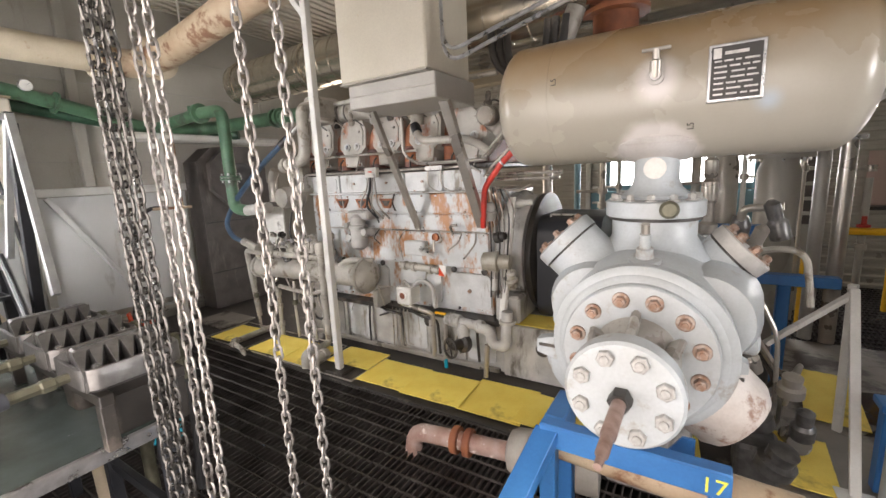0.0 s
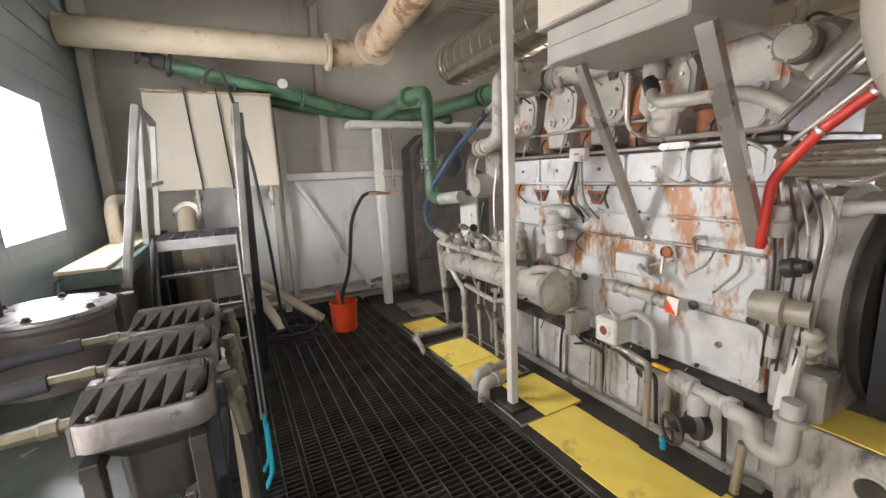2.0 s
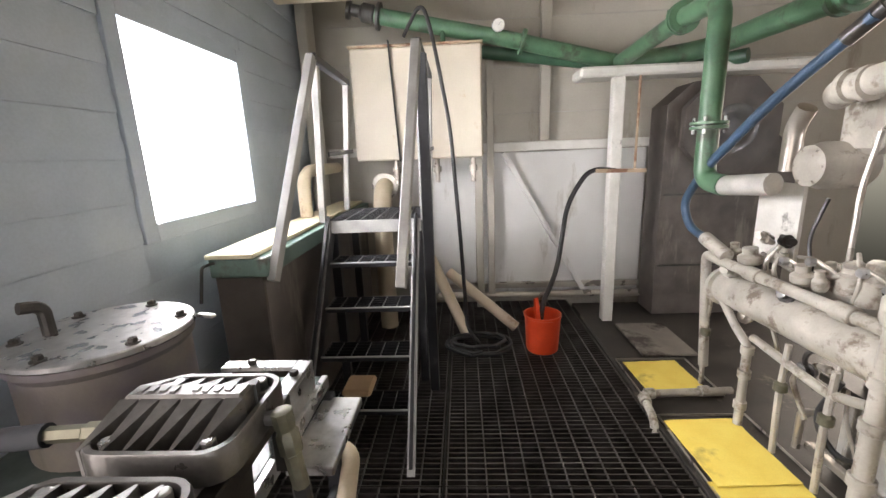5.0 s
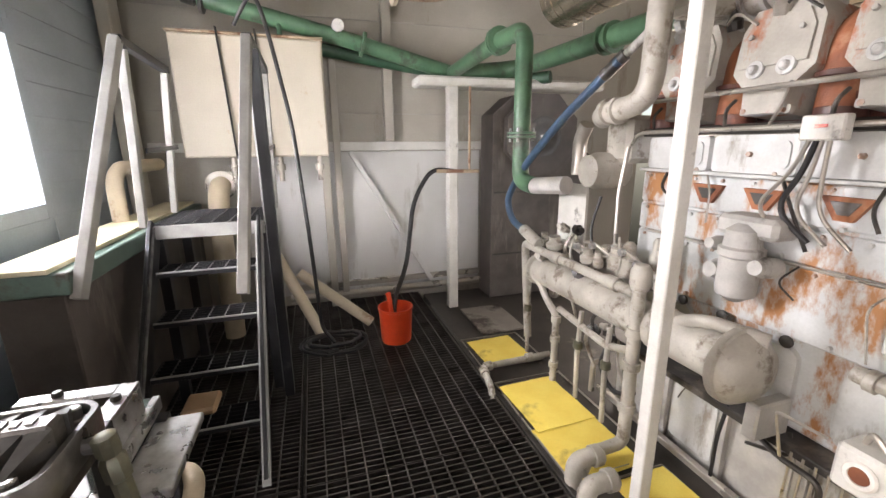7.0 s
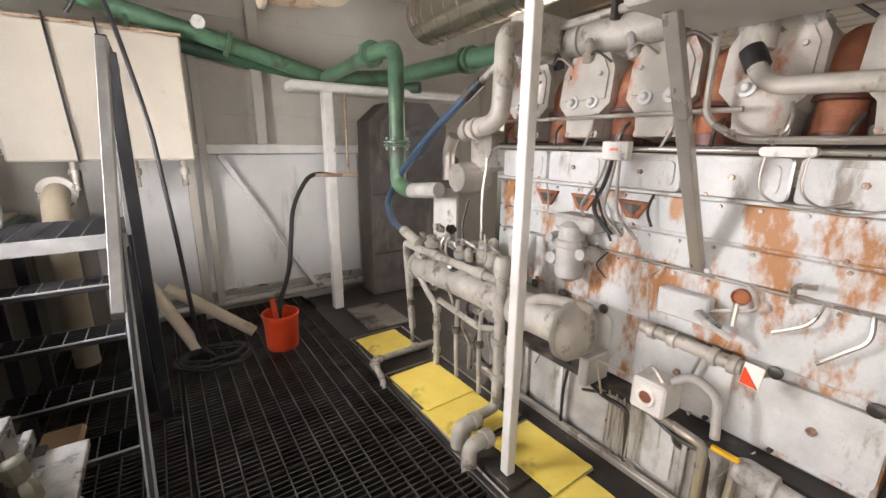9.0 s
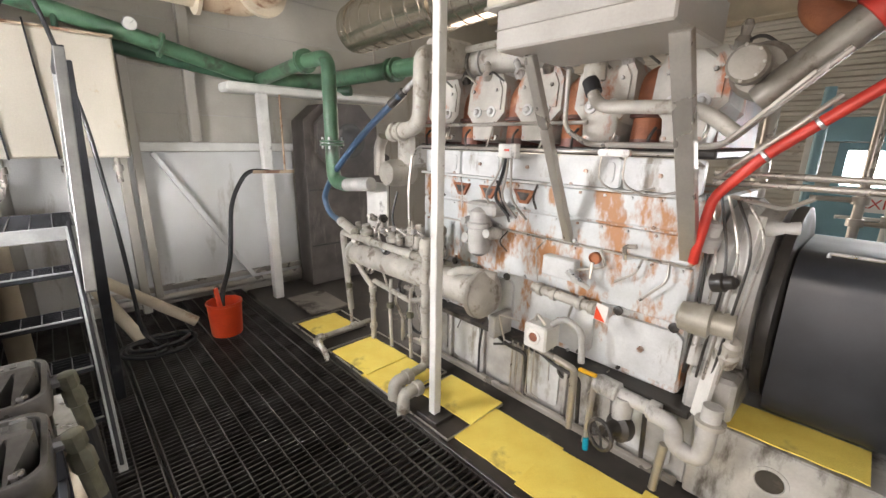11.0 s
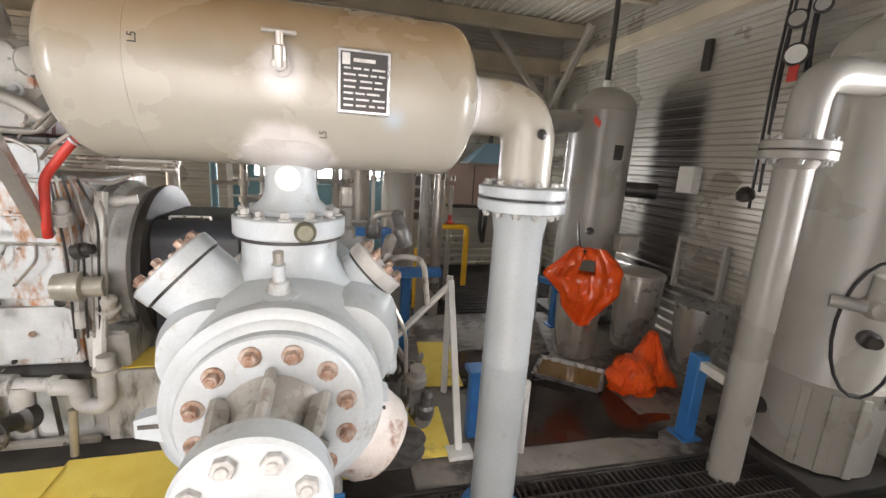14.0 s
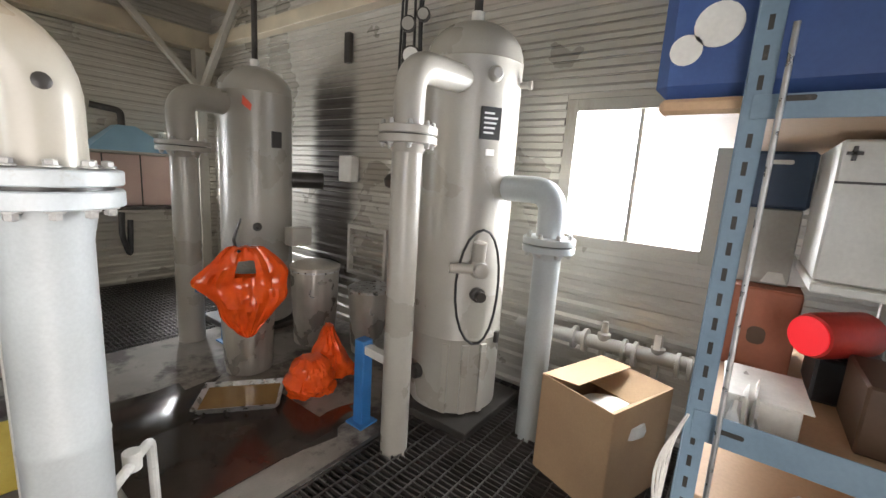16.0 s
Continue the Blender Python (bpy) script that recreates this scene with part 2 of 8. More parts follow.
M_TANK = mat("warm grey tank paint", (0.365, 0.345, 0.305), (0.305, 0.287, 0.25), 0.3, scale=1.6, bump=0.04, grain=0.1)
M_COLUMN = mat("pale blue grey pipe paint", (0.42, 0.45, 0.455), (0.365, 0.39, 0.39), 0.34, scale=2.5, bump=0.04, stain=(0.4, 0.38, 0.34), amount=0.08, streak=5)
M_CARD = mat("brown cardboard", (0.5, 0.34, 0.2), (0.44, 0.29, 0.17), 0.8, scale=3, bump=0.08)
M_CARDIN = mat("brown cardboard lining", (0.42, 0.29, 0.17), (0.36, 0.24, 0.14), 0.85)
M_PAPER = mat("white paper and plastic", (0.8, 0.78, 0.73), (0.68, 0.65, 0.6), 0.55, scale=12)
M_CAST = mat("cast aluminium", (0.21, 0.205, 0.2), (0.12, 0.117, 0.113), 0.34, 0.55, scale=18, bump=0.2, stain=GRIME, amount=0.2, stain_scale=9)
M_PLATE = mat("data plate black", (0.05, 0.045, 0.042), (0.03, 0.028, 0.026), 0.4)
M_PLATETEXT = mat("worn plate engraving", (0.72, 0.7, 0.67), (0.5, 0.49, 0.46), 0.35, 0.2, scale=40)
M_LABEL = mat("pale label", (0.85, 0.84, 0.8), (0.75, 0.74, 0.7), 0.5, bump=0)
M_TEAL = mat("teal painted door", (0.2, 0.36, 0.42), (0.16, 0.3, 0.35), 0.45, scale=2)
M_HOOD = mat("light blue hood paint", (0.3, 0.5, 0.66), (0.25, 0.43, 0.58), 0.42, scale=2)
M_PINKP = mat("pinkish wall panel", (0.55, 0.4, 0.35), (0.47, 0.34, 0.3), 0.55, scale=2)
M_TANPIPE = mat("tan insulated pipe", (0.6, 0.52, 0.39), (0.48, 0.41, 0.3), 0.5, scale=4, stain=(0.28, 0.15, 0.08), amount=0.2)
M_RUSTPIPE = mat("rust mottled tan pipe", (0.5, 0.4, 0.28), (0.4, 0.29, 0.19), 0.6, scale=5, stain=(0.2, 0.1, 0.055), amount=0.5, stain_scale=6)
M_LEDGE = mat("green tank paint", (0.13, 0.2, 0.17), (0.09, 0.14, 0.12), 0.5, stain=(0.08, 0.065, 0.05), amount=0.4)
M_TIMBER = mat("pale timber", (0.66, 0.6, 0.42), (0.55, 0.49, 0.33), 0.65, scale=5)
M_BROWN = mat("brown cladding", (0.115, 0.098, 0.088), (0.065, 0.055, 0.05), 0.6, stain=(0.19, 0.165, 0.145), amount=0.2, streak=5)
M_CYAN = mat("cyan valve handle", (0.0, 0.36, 0.5), (0.0, 0.3, 0.42), 0.35)
M_OLIVE = mat("olive brass fitting", (0.18, 0.175, 0.125), (0.1, 0.097, 0.068), 0.45, 0.4, scale=20)
M_BROWNOIL = mat("brown used oil", (0.28, 0.17, 0.06), (0.24, 0.14, 0.05), 0.06, bump=0.0, rough_var=0.02)
M_PLYWOOD = mat("plywood shelf", (0.62, 0.42, 0.26), (0.54, 0.36, 0.22), 0.6, scale=4)
M_DARKBROWN = mat("dark brown box", (0.13, 0.075, 0.045), (0.09, 0.05, 0.03), 0.6)
M_REDBOX = mat("brown red carton print", (0.4, 0.14, 0.08), (0.34, 0.12, 0.07), 0.7)

glass = bpy.data.materials.new("window glass")
glass.use_nodes = True
_g = glass.node_tree.nodes["Principled BSDF"]
_g.inputs["Transmission Weight"].default_value, _g.inputs["Roughness"].default_value = 1.0, 0.0
M_GLASS = glass
M_GLOW = bpy.data.materials.new("bright hazy sky")
M_GLOW.use_nodes = True
_g = M_GLOW.node_tree.nodes["Principled BSDF"]
_g.inputs["Emission Color"].default_value, _g.inputs["Emission Strength"].default_value = (1, 1, 1, 1), 2.2
M_LAMP = bpy.data.materials.new("red lit lens")
M_LAMP.use_nodes = True
_g = M_LAMP.node_tree.nodes["Principled BSDF"]
_g.inputs["Base Color"].default_value = (0.85, 0.02, 0.03, 1)
_g.inputs["Emission Color"].default_value, _g.inputs["Emission Strength"].default_value = (1, 0.02, 0.03, 1), 0.3


# ---- mesh helpers ----
class Mesh:
    """Collects vertices and faces of one part, in world metres."""

    def __init__(self):
        self.v, self.f = [], []

    def add(self, vs, fs):
        n = len(self.v)
        self.v.extend(vs)
        self.f.extend([tuple(n + i for i in f) for f in fs])
        return self

    def box(self, a, b, bev=0.004, m=None):
        """A box from corner a to corner b with chamfered edges."""
        a, b = Vector(a), Vector(b)
        lo = Vector([min(a[i], b[i]) for i in range(3)])
        hi = Vector([max(a[i], b[i]) for i in range(3)])
        c = min(bev, 0.45 * min(hi - lo))
        vs, idx = [], {}
        for sx in (0, 1):
            for sy in (0, 1):
                for sz in (0, 1):
                    s = (sx, sy, sz)
                    for ax in range(3):
                        p = [(hi if s[i] else lo)[i] + (0 if i == ax else (-c if s[i] else c)) for i in range(3)]
                        idx[s, ax] = len(vs)
                        vs.append(Vector(p))
        fs = []
        for ax in range(3):
            u, w = (ax + 1) % 3, (ax + 2) % 3
            for d in (0, 1):
                q = []
                for p, r in ((0, 0), (1, 0), (1, 1), (0, 1)):
                    s = [0, 0, 0]
                    s[ax], s[u], s[w] = d, p, r
                    q.append(idx[tuple(s), ax])
                fs.append(tuple(q if d else q[::-1]))
            for p in (0, 1):
                for r in (0, 1):
                    s0, s1 = [0, 0, 0], [0, 0, 0]
                    s0[u], s0[w], s1[u], s1[w], s1[ax] = p, r, p, r, 1
                    q = [idx[tuple(s0), u], idx[tuple(s0), w], idx[tuple(s1), w], idx[tuple(s1), u]]
                    fs.append(tuple(q if p == r else q[::-1]))
        for s in [(x, y, z) for x in (0, 1) for y in (0, 1) for z in (0, 1)]:
            q = [idx[s, 0], idx[s, 1], idx[s, 2]]
            fs.append(tuple(q if sum(s) % 2 else q[::-1]))
        if m is not None:
            vs = [m @ v for v in vs]
        return self.add(vs, fs)

    def bar(self, p, q, w, h, up=(0, 0, 1), bev=0.003):
        """A rectangular bar from p to q."""
        p, q = Vector(p), Vector(q)
        d = q - p
        m = Matrix.Translation(p) @ frame_of(d, up)
        return self.box((-w / 2, -h / 2, 0), (w / 2, h / 2, d.length), bev, m)

    def rings(self, rings, cap=True):
        """Skins a list of rings of equal length."""
        n = len(rings[0])
        vs = [v for r in rings for v in r]
        fs = []
        for i in range(len(rings) - 1):
            for j in range(n):
                k = (j + 1) % n
                fs.append((i * n + j, i * n + k, (i + 1) * n + k, (i + 1) * n + j))
        if cap:
            fs.append(tuple(range(n))[::-1])
            fs.append(tuple((len(rings) - 1) * n + j for j in range(n)))
        return self.add(vs, fs)

    def lathe(self, profile, p, d, seg=32, cap=True):
        """Turns (radius, distance along d) pairs round the line from p along d."""
        m = Matrix.Translation(Vector(p)) @ frame_of(Vector(d))
        return self.rings([[m @ Vector((r * math.cos(2 * math.pi * j / seg), r * math.sin(2 * math.pi * j / seg), h)) for j in range(seg)]
                           for r, h in profile], cap)

    def cyl(self, p, q, r, seg=24, bev=0.003):
        p, q = Vector(p), Vector(q)
        L = (q - p).length
        c = min(bev, r * 0.4, L * 0.4)
        return self.lathe([(r - c, 0), (r, c), (r, L - c), (r - c, L)], p, q - p, seg)

    def hexnut(self, p, d, r, h):
        return self.lathe([(r, 0), (r, h * 0.85), (r * 0.88, h)], p, d, 6)

    def tube(self, pts, r, bend=0.0, seg=16, steps=6):
        """A pipe along a line of points, with rounded bends."""
        pts = [Vector(p) for p in pts]
        path = [pts[0]]
        for a, b, c in zip(pts, pts[1:], pts[2:]):
            e = min(bend, (b - a).length * 0.49, (c - b).length * 0.49)
            if e <= 1e-4:
                path.append(b)
                continue
            s, t = b + (a - b).normalized() * e, b + (c - b).normalized() * e
            for i in range(steps + 1):
                k = i / steps
                path.append(s * (1 - k) ** 2 + b * 2 * k * (1 - k) + t * k * k)
        path.append(pts[-1])
        rings, ref = [], None
        for i, p in enumerate(path):
            d = (path[min(i + 1, len(path) - 1)] - path[max(i - 1, 0)]).normalized()
            if ref is None:
                ref = d.orthogonal().normalized()
            ref = (ref - d * ref.dot(d)).normalized()
            s = d.cross(ref)
            rings.append([p + (ref * math.cos(2 * math.pi * j / seg) + s * math.sin(2 * math.pi * j / seg)) * r for j in range(seg)])
        return self.rings(rings)

    def prism(self, outline, p, d, up, depth):
        """A flat outline of (u, v) pairs, pushed by depth along d."""
        m = Matrix.Translation(Vector(p)) @ frame_of(Vector(d), up)
        a = [m @ Vector((u, v, 0)) for u, v in outline]
        b = [m @ Vector((u, v, depth)) for u, v in outline]
        return self.rings([a, b])


def frame_of(d, up=(0, 0, 1)):
    """A turn whose z runs along d and whose y leans to up."""
    z = Vector(d).normalized()
    y = Vector(up) - z * Vector(up).dot(z)
    if y.length < 1e-5:
        y = Vector((0, 1, 0)) - z * z.y
    y.normalize()
    x = y.cross(z)
    return Matrix((x, y, z)).transposed().to_4x4()


def rounded(w, h, r, n=4):
    """A rounded rectangle about the origin, counter-clockwise."""
    out = []
    for cx, cy, a in ((w / 2 - r, h / 2 - r, 0), (-w / 2 + r, h / 2 - r, 90), (-w / 2 + r, -h / 2 + r, 180), (w / 2 - r, -h / 2 + r, 270)):
        out += [(cx + r * math.cos(radians(a + 90 * i / n)), cy + r * math.sin(radians(a + 90 * i / n))) for i in range(n + 1)]
    return out


def data_of(name, ms, material):
    me = bpy.data.meshes.new(name)
    me.from_pydata([tuple(v) for v in ms.v], [], ms.f)
    me.materials.append(material)
    me.shade_smooth()
    me.set_sharp_from_angle(angle=radians(34))
    return me


def thing(name, at, label, category, group="", kind=""):
    """An empty at the base of a thing, which parents its parts."""
    ob = new(name)
    ob.location = at
    ob.empty_display_size = 0.1
    return tagged(ob, label, category, group, kind)


def part(name, ms, material, parent, label=""):
    """ONE mesh object under a thing or a part; ms is in world metres."""
    base, o = Vector((0, 0, 0)), parent
    while o is not None:
        base, o = base + Vector(o.location), o.parent
    for i, v in enumerate(ms.v):
        ms.v[i] = Vector(v) - base
    ob = new(name, data_of(name, ms, material))
    ob.parent = parent
    return tagged(ob, label)


def solid(name, ms, material, label, category, group="", kind=""):
    """A top-level thing of one mesh, its origin at its base."""
    lo = [min(v[i] for v in ms.v) for i in range(3)]
    hi = [max(v[i] for v in ms.v) for i in range(3)]
    base = Vector(((lo[0] + hi[0]) / 2, (lo[1] + hi[1]) / 2, lo[2]))
    ms.v = [Vector(v) - base for v in ms.v]
    ob = new(name, data_of(name, ms, material))
    ob.location = base
    return tagged(ob, label, category, group, kind)


def bolt_ring(name, p, d, r, n, size, h, material, parent, phase=0.0, washer=True):
    """Bolts on a circle, each an object of its own on one mesh."""
    m = Matrix.Translation(Vector(p)) @ frame_of(Vector(d))
    base, o = Vector((0, 0, 0)), parent
    while o is not None:
        base, o = base + Vector(o.location), o.parent
    ms = Mesh()
    if washer:
        ms.lathe([(size * 1.45, 0), (size * 1.45, h * 0.18), (size * 1.3, h * 0.25)], (0, 0, 0), (0, 0, 1), 16)
    ms.hexnut((0, 0, h * 0.2 if washer else 0), (0, 0, 1), size, h * 0.7)
    ms.lathe([(size * 0.52, 0), (size * 0.52, h * 0.72), (size * 0.44, h * 0.78)], (0, 0, h * 0.2), (0, 0, 1), 10)
    me = data_of(name, ms, material)
    for i in range(n):
        a = 2 * math.pi * i / n + phase
        ob = new(name, me)
        ob.parent = parent
        loc = m @ Vector((r * math.cos(a), r * math.sin(a), 0)) - base
        ob.matrix_basis = Matrix.Translation(loc) @ frame_of(Vector(d)) @ Matrix.Rotation(a * 1.7, 4, "Z")

# ---- the building ----
X0, X1, Y0, Y1, ZC = -6.10, 3.75, -0.28, 7.40, 3.85


def wall_with_holes(name, axis, at, out, lo, hi, z1, holes, material, label):
    """A wall 0.12 thick; axis 'x' runs along x at y = at. out: the side of its thickness. holes: (a0, a1, z0, z1)."""
    ms = Mesh()
    cuts = sorted({lo, hi, *[h[0] for h in holes], *[h[1] for h in holes]})
    for a, b in zip(cuts, cuts[1:]):
        spans, z = [], -0.4
        for h in sorted([h for h in holes if h[0] <= a and h[1] >= b], key=lambda h: h[2]):
            spans.append((z, h[2]))
            z = h[3]
        spans.append((z, z1 + 0.2))
        for s, t in spans:
            if t - s < 0.01:
                continue
            if axis == "x":
                ms.box((a, at, s), (b, at + out * 0.12, t), 0)
            else:
                ms.box((at, a, s), (at + out * 0.12, b, t), 0)
    return solid(name, ms, material, label, "wall", kind="structure")


WIN_S = (-4.46, -3.40, 1.36, 2.35)
WIN_E = (0.76, 1.76, 1.33, 2.33)
DOOR_S = (-1.75, 0.65, 0.0, 2.4)
# hidden gap in the west wall, cut only for the added fill
FILL_GAP_W = (5.4, 7.0, 0.0, 2.4)
WIN_N = ((-1.25, 0.75, 1.36, 1.84), (2.28, 2.98, 1.82, 2.2), (3.1, 3.35, 1.1, 2.1))
wall_south = wall_with_holes("wall_south", "x", Y0, -1, X0, X1, ZC, [WIN_S, DOOR_S], M_SIDINGB, "lapped siding wall tinted blue-grey for the backlit haze")
wall_west = wall_with_holes("wall_west", "y", X0, -1, Y0 - 0.12, Y1 + 0.12, ZC, [FILL_GAP_W], M_WALLG, "grey-beige sheet metal wall")
wall_north = wall_with_holes("wall_north", "x", Y1, 1, X0, X1, ZC, [WIN_N[0], WIN_N[2]], M_SIDING, "ribbed metal siding wall")
wall_east = wall_with_holes("wall_east", "y", X1, 1, Y0 - 0.12, Y1 + 0.12, ZC, [WIN_E], M_SIDING, "ribbed metal siding wall with a soft dark upright band")


def window(name, axis, at, out, a0, a1, z0, z1, mullions, frame_mat, label):
    w = thing(name, (((a0 + a1) / 2, at, z0) if axis == "x" else (at, (a0 + a1) / 2, z0)), label, "window", kind="structure")

    def b(ms, a, c, s, t, d0, d1):
        if axis == "x":
            return ms.box((a, at + out * d0, s), (c, at + out * d1, t), 0.003)
        return ms.box((at + out * d0, a, s), (at + out * d1, c, t), 0.003)
    ms = Mesh()
    e = 0.045
    for a, c, s, t in ((a0 - 0.04, a0 + e, z0 - 0.04, z1 + 0.04), (a1 - e, a1 + 0.04, z0 - 0.04, z1 + 0.04), (a0 + e, a1 - e, z0 - 0.04, z0 + e), (a0 + e, a1 - e, z1 - e, z1 + 0.04)):
        b(ms, a, c, s, t, -0.02, 0.06)
    part("window_frame", ms, frame_mat, w)
    for mx in mullions:
        part("mullion", b(Mesh(), mx - 0.015, mx + 0.015, z0 + e, z1 - e, 0.0, 0.04), frame_mat, w)
    xs = [a0 + e, *mullions, a1 - e]
    for p, q in zip(xs, xs[1:]):
        g = part("pane", b(Mesh(), p + 0.016, q - 0.016, z0 + e, z1 - e, 0.018, 0.024), M_GLASS, w)
        g.visible_shadow = False
    return w


window("window_1", "x", Y0, -1, *WIN_S, [], M_SIDINGB, "bright window in the blue-grey siding")
window("window_2", "y", X1, 1, *WIN_E, [1.27], M_WALLG, "bright two-pane sliding window in ribbed siding")
window("window_3", "x", Y1, 1, *WIN_N[0], [-0.35], M_TEAL, "low bright window in the far wall")
window("window_4", "x", Y1, 1, *WIN_N[2], [], M_SIDING, "narrow bright window beside a tank")
ms = Mesh()
ms.box((X0 - 12, Y0 - 2.2, -1), (X1 + 4, Y0 - 2.15, 6), 0)
ms.box((X1 + 4.1, Y0 - 6, -1), (X1 + 4.15, Y1 + 6, 6), 0)
ms.box((X0 - 2, Y1 + 2.1, -1), (X1 + 2, Y1 + 2.15, 5), 0)
solid("backdrop", ms, M_GLOW, "bright hazy sky outside the windows", "sky", kind="structure")

# roof: ribbed sheet on purlins
ms = Mesh()
n = 72
for i in range(n):
    x = X0 + (X1 - X0) * i / n
    w = (X1 - X0) / n
    ms.box((x, Y0, ZC + 0.16), (x + w, Y1, ZC + 0.17), 0)
    ms.box((x + w * 0.3, Y0, ZC + 0.13), (x + w * 0.7, Y1, ZC + 0.159), 0.008)
solid("ceiling", ms, M_ROOF, "beige ribbed sheet metal roof", "ceiling", kind="structure")
for y in (0.4, 2.0, 3.6, 5.2, 6.8):
    ms = Mesh()
    ms.box((X0, y - 0.035, ZC - 0.06), (X1, y + 0.035, ZC + 0.128), 0.004)
    ms.box((X0, y - 0.035, ZC - 0.075), (X1, y + 0.06, ZC - 0.062), 0.003)
    solid("roof_beam", ms, M_BEAM, "beige steel roof beam", "beam", "roof beams", "structure")
ms = Mesh()
ms.box((X0, Y1 - 0.16, 3.30), (X1, Y1 - 0.02, 3.55), 0.006)
ms.box((X0, Y1 - 0.24, 3.27), (X1, Y1 - 0.02, 3.298), 0.004)
solid("eave_beam", ms, M_BEAM, "brown-beige eave beam along the far wall", "beam", kind="structure")
ms = Mesh()
ms.box((X1 - 0.16, Y0, 3.34), (X1 - 0.02, Y1 - 0.25, 3.5), 0.006)
solid("eave_beam", ms, M_BEAM, "brown-beige eave beam above the tank wall", "beam", kind="structure")
# corner post with its two braces
brace = thing("corner_brace", (3.62, 7.25, 0), "grey steel corner post with two diagonal braces", "brace", kind="structure")
part("post", Mesh().box((3.38, 7.10, 0), (3.52, 7.24, 3.27), 0.006), M_WALLG, brace)
part("strut", Mesh().bar((3.42, 7.12, 2.75), (2.35, 7.12, 3.85), 0.08, 0.08), M_WALLG, brace)
part("strut", Mesh().bar((3.46, 7.08, 2.75), (3.58, 6.3, 3.85), 0.08, 0.08), M_WALLG, brace)


def siding(name, axis, at, inn, lo, hi, zs, holes, material, depth=0.022, pitch=0.16):
    """Horizontal ribs on a wall, each a long board with a bevelled lower edge, cut round the openings."""
    wall = {"wall_south": wall_south, "wall_north": wall_north, "wall_east": wall_east, "wall_west": wall_west}[name]
    z = zs[0]
    while z < zs[1] - 0.02:
        segs = [(lo, hi)]
        for h in holes:
            if h[2] - 0.04 < z + pitch and h[3] + 0.04 > z:
                segs = [s for a, b in segs for s in ((a, min(b, h[0] - 0.045)), (max(a, h[1] + 0.045), b)) if s[1] - s[0] > 0.02]
        ms = Mesh()
        for a, b in segs:
            t0, t1 = depth, depth * 0.2
            pts = [(t0, z), (t0, z + pitch * 0.3), (t1, z + pitch * 0.5), (t1, z + pitch - 0.012)]
            r0, r1 = [], []
            prof = [(0.0, z)] + pts + [(0.0, z + pitch - 0.006)]
            for d, zz in prof:
                for r, e in ((r0, a), (r1, b)):
                    r.append(Vector((e, at + inn * d, zz)) if axis == "x" else Vector((at + inn * d, e, zz)))
            flip = (axis == "x") == (inn > 0)
            ms.rings([r1, r0] if flip else [r0, r1])
        if ms.v:
            part("siding_board", ms, material, wall)
        z += pitch


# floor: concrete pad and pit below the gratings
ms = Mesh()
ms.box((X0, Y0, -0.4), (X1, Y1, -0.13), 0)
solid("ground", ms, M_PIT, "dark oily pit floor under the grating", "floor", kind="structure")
ms = Mesh()
ms.box((-6.0, 2.38, -0.12), (0.5, 4.99, -0.012), 0.006)
solid("floor", ms, M_PAD, "black grimy concrete machine pad", "floor", kind="structure")
ms = Mesh().box((0.501, 2.38, -0.12), (3.7, 4.99, -0.008), 0.006)
solid("floor", ms, M_CONC, "oil-stained pale concrete pad", "floor", kind="structure")


def puddle(name, cx, cy, rx, ry, z, seed, label):
    r = random.Random(seed)
    rim = [1 + 0.22 * math.sin(a * 2 + r.random() * 6) + 0.15 * math.sin(a * 5 + r.random() * 6) for a in [2 * math.pi * i / 28 for i in range(28)]]
    ring = lambda s, zz: [Vector((cx + s * rx * k * math.cos(2 * math.pi * i / 28), cy + s * ry * k * math.sin(2 * math.pi * i / 28), zz)) for i, k in enumerate(rim)]
    ms = Mesh().rings([ring(1, z), ring(0.97, z + 0.003)])
    return solid(name, ms, M_OILWET, label, "oil spill")


ms = Mesh().box((1.2, 2.62, -0.006), (2.3, 3.4, 0.002), 0.001)
solid("drip_mat", ms, M_OILWET, "wet black oil-soaked mat on the concrete", "mat")
puddle("oil_puddle", 1.5, 3.65, 0.6, 0.3, -0.005, 3, "black oil spill drying on the concrete pad")
puddle("oil_puddle", 2.25, 2.72, 0.34, 0.14, -0.005, 8, "reddish black oil spill beside the grating edge")
ms = Mesh()
ms.bar((-5.6, 2.36, -0.02), (3.6, 2.36, -0.02), 0.03, 0.05)
solid("trim", ms, M_OIL, "dark steel angle along the grating edge", "edge angle", kind="structure")

# west wall: white lower sheet, girt, diagonal brace, upper joints
ms = Mesh().box((-6.095, 0.55, 0.12), (-6.05, 3.1, 1.66), 0.004)
solid("wall_panel", ms, M_WALLW, "white sheet metal wall lining panel", "wall panel", kind="structure")
ms = Mesh().box((-6.09, -0.2, 1.67), (-5.98, 3.1, 1.76), 0.006)
solid("girt", ms, M_WPAINT, "white horizontal wall girt", "girt", kind="structure")
ms = Mesh().bar((-6.0, 1.62, 1.66), (-6.0, 2.5, 0.14), 0.06, 0.05)
solid("wall_brace", ms, M_WALLW, "white diagonal wall brace", "brace", kind="structure")
ms = Mesh()
ms.box((-6.09, 2.0, 1.77), (-6.0, 2.1, ZC), 0.005)
solid("wall_stud", ms, M_WALLG, "grey vertical wall stud", "stud", kind="structure")
for z in (2.05, 2.5, 2.95, 3.4):
    ms = Mesh().box((-6.095, -0.2, z - 0.004), (-6.088, 5, z + 0.006), 0.001)
    solid("wall_joint", ms, M_GREYBOX, "horizontal seam of the wall sheets", "seam", "wall seams", "structure")
ms = Mesh()
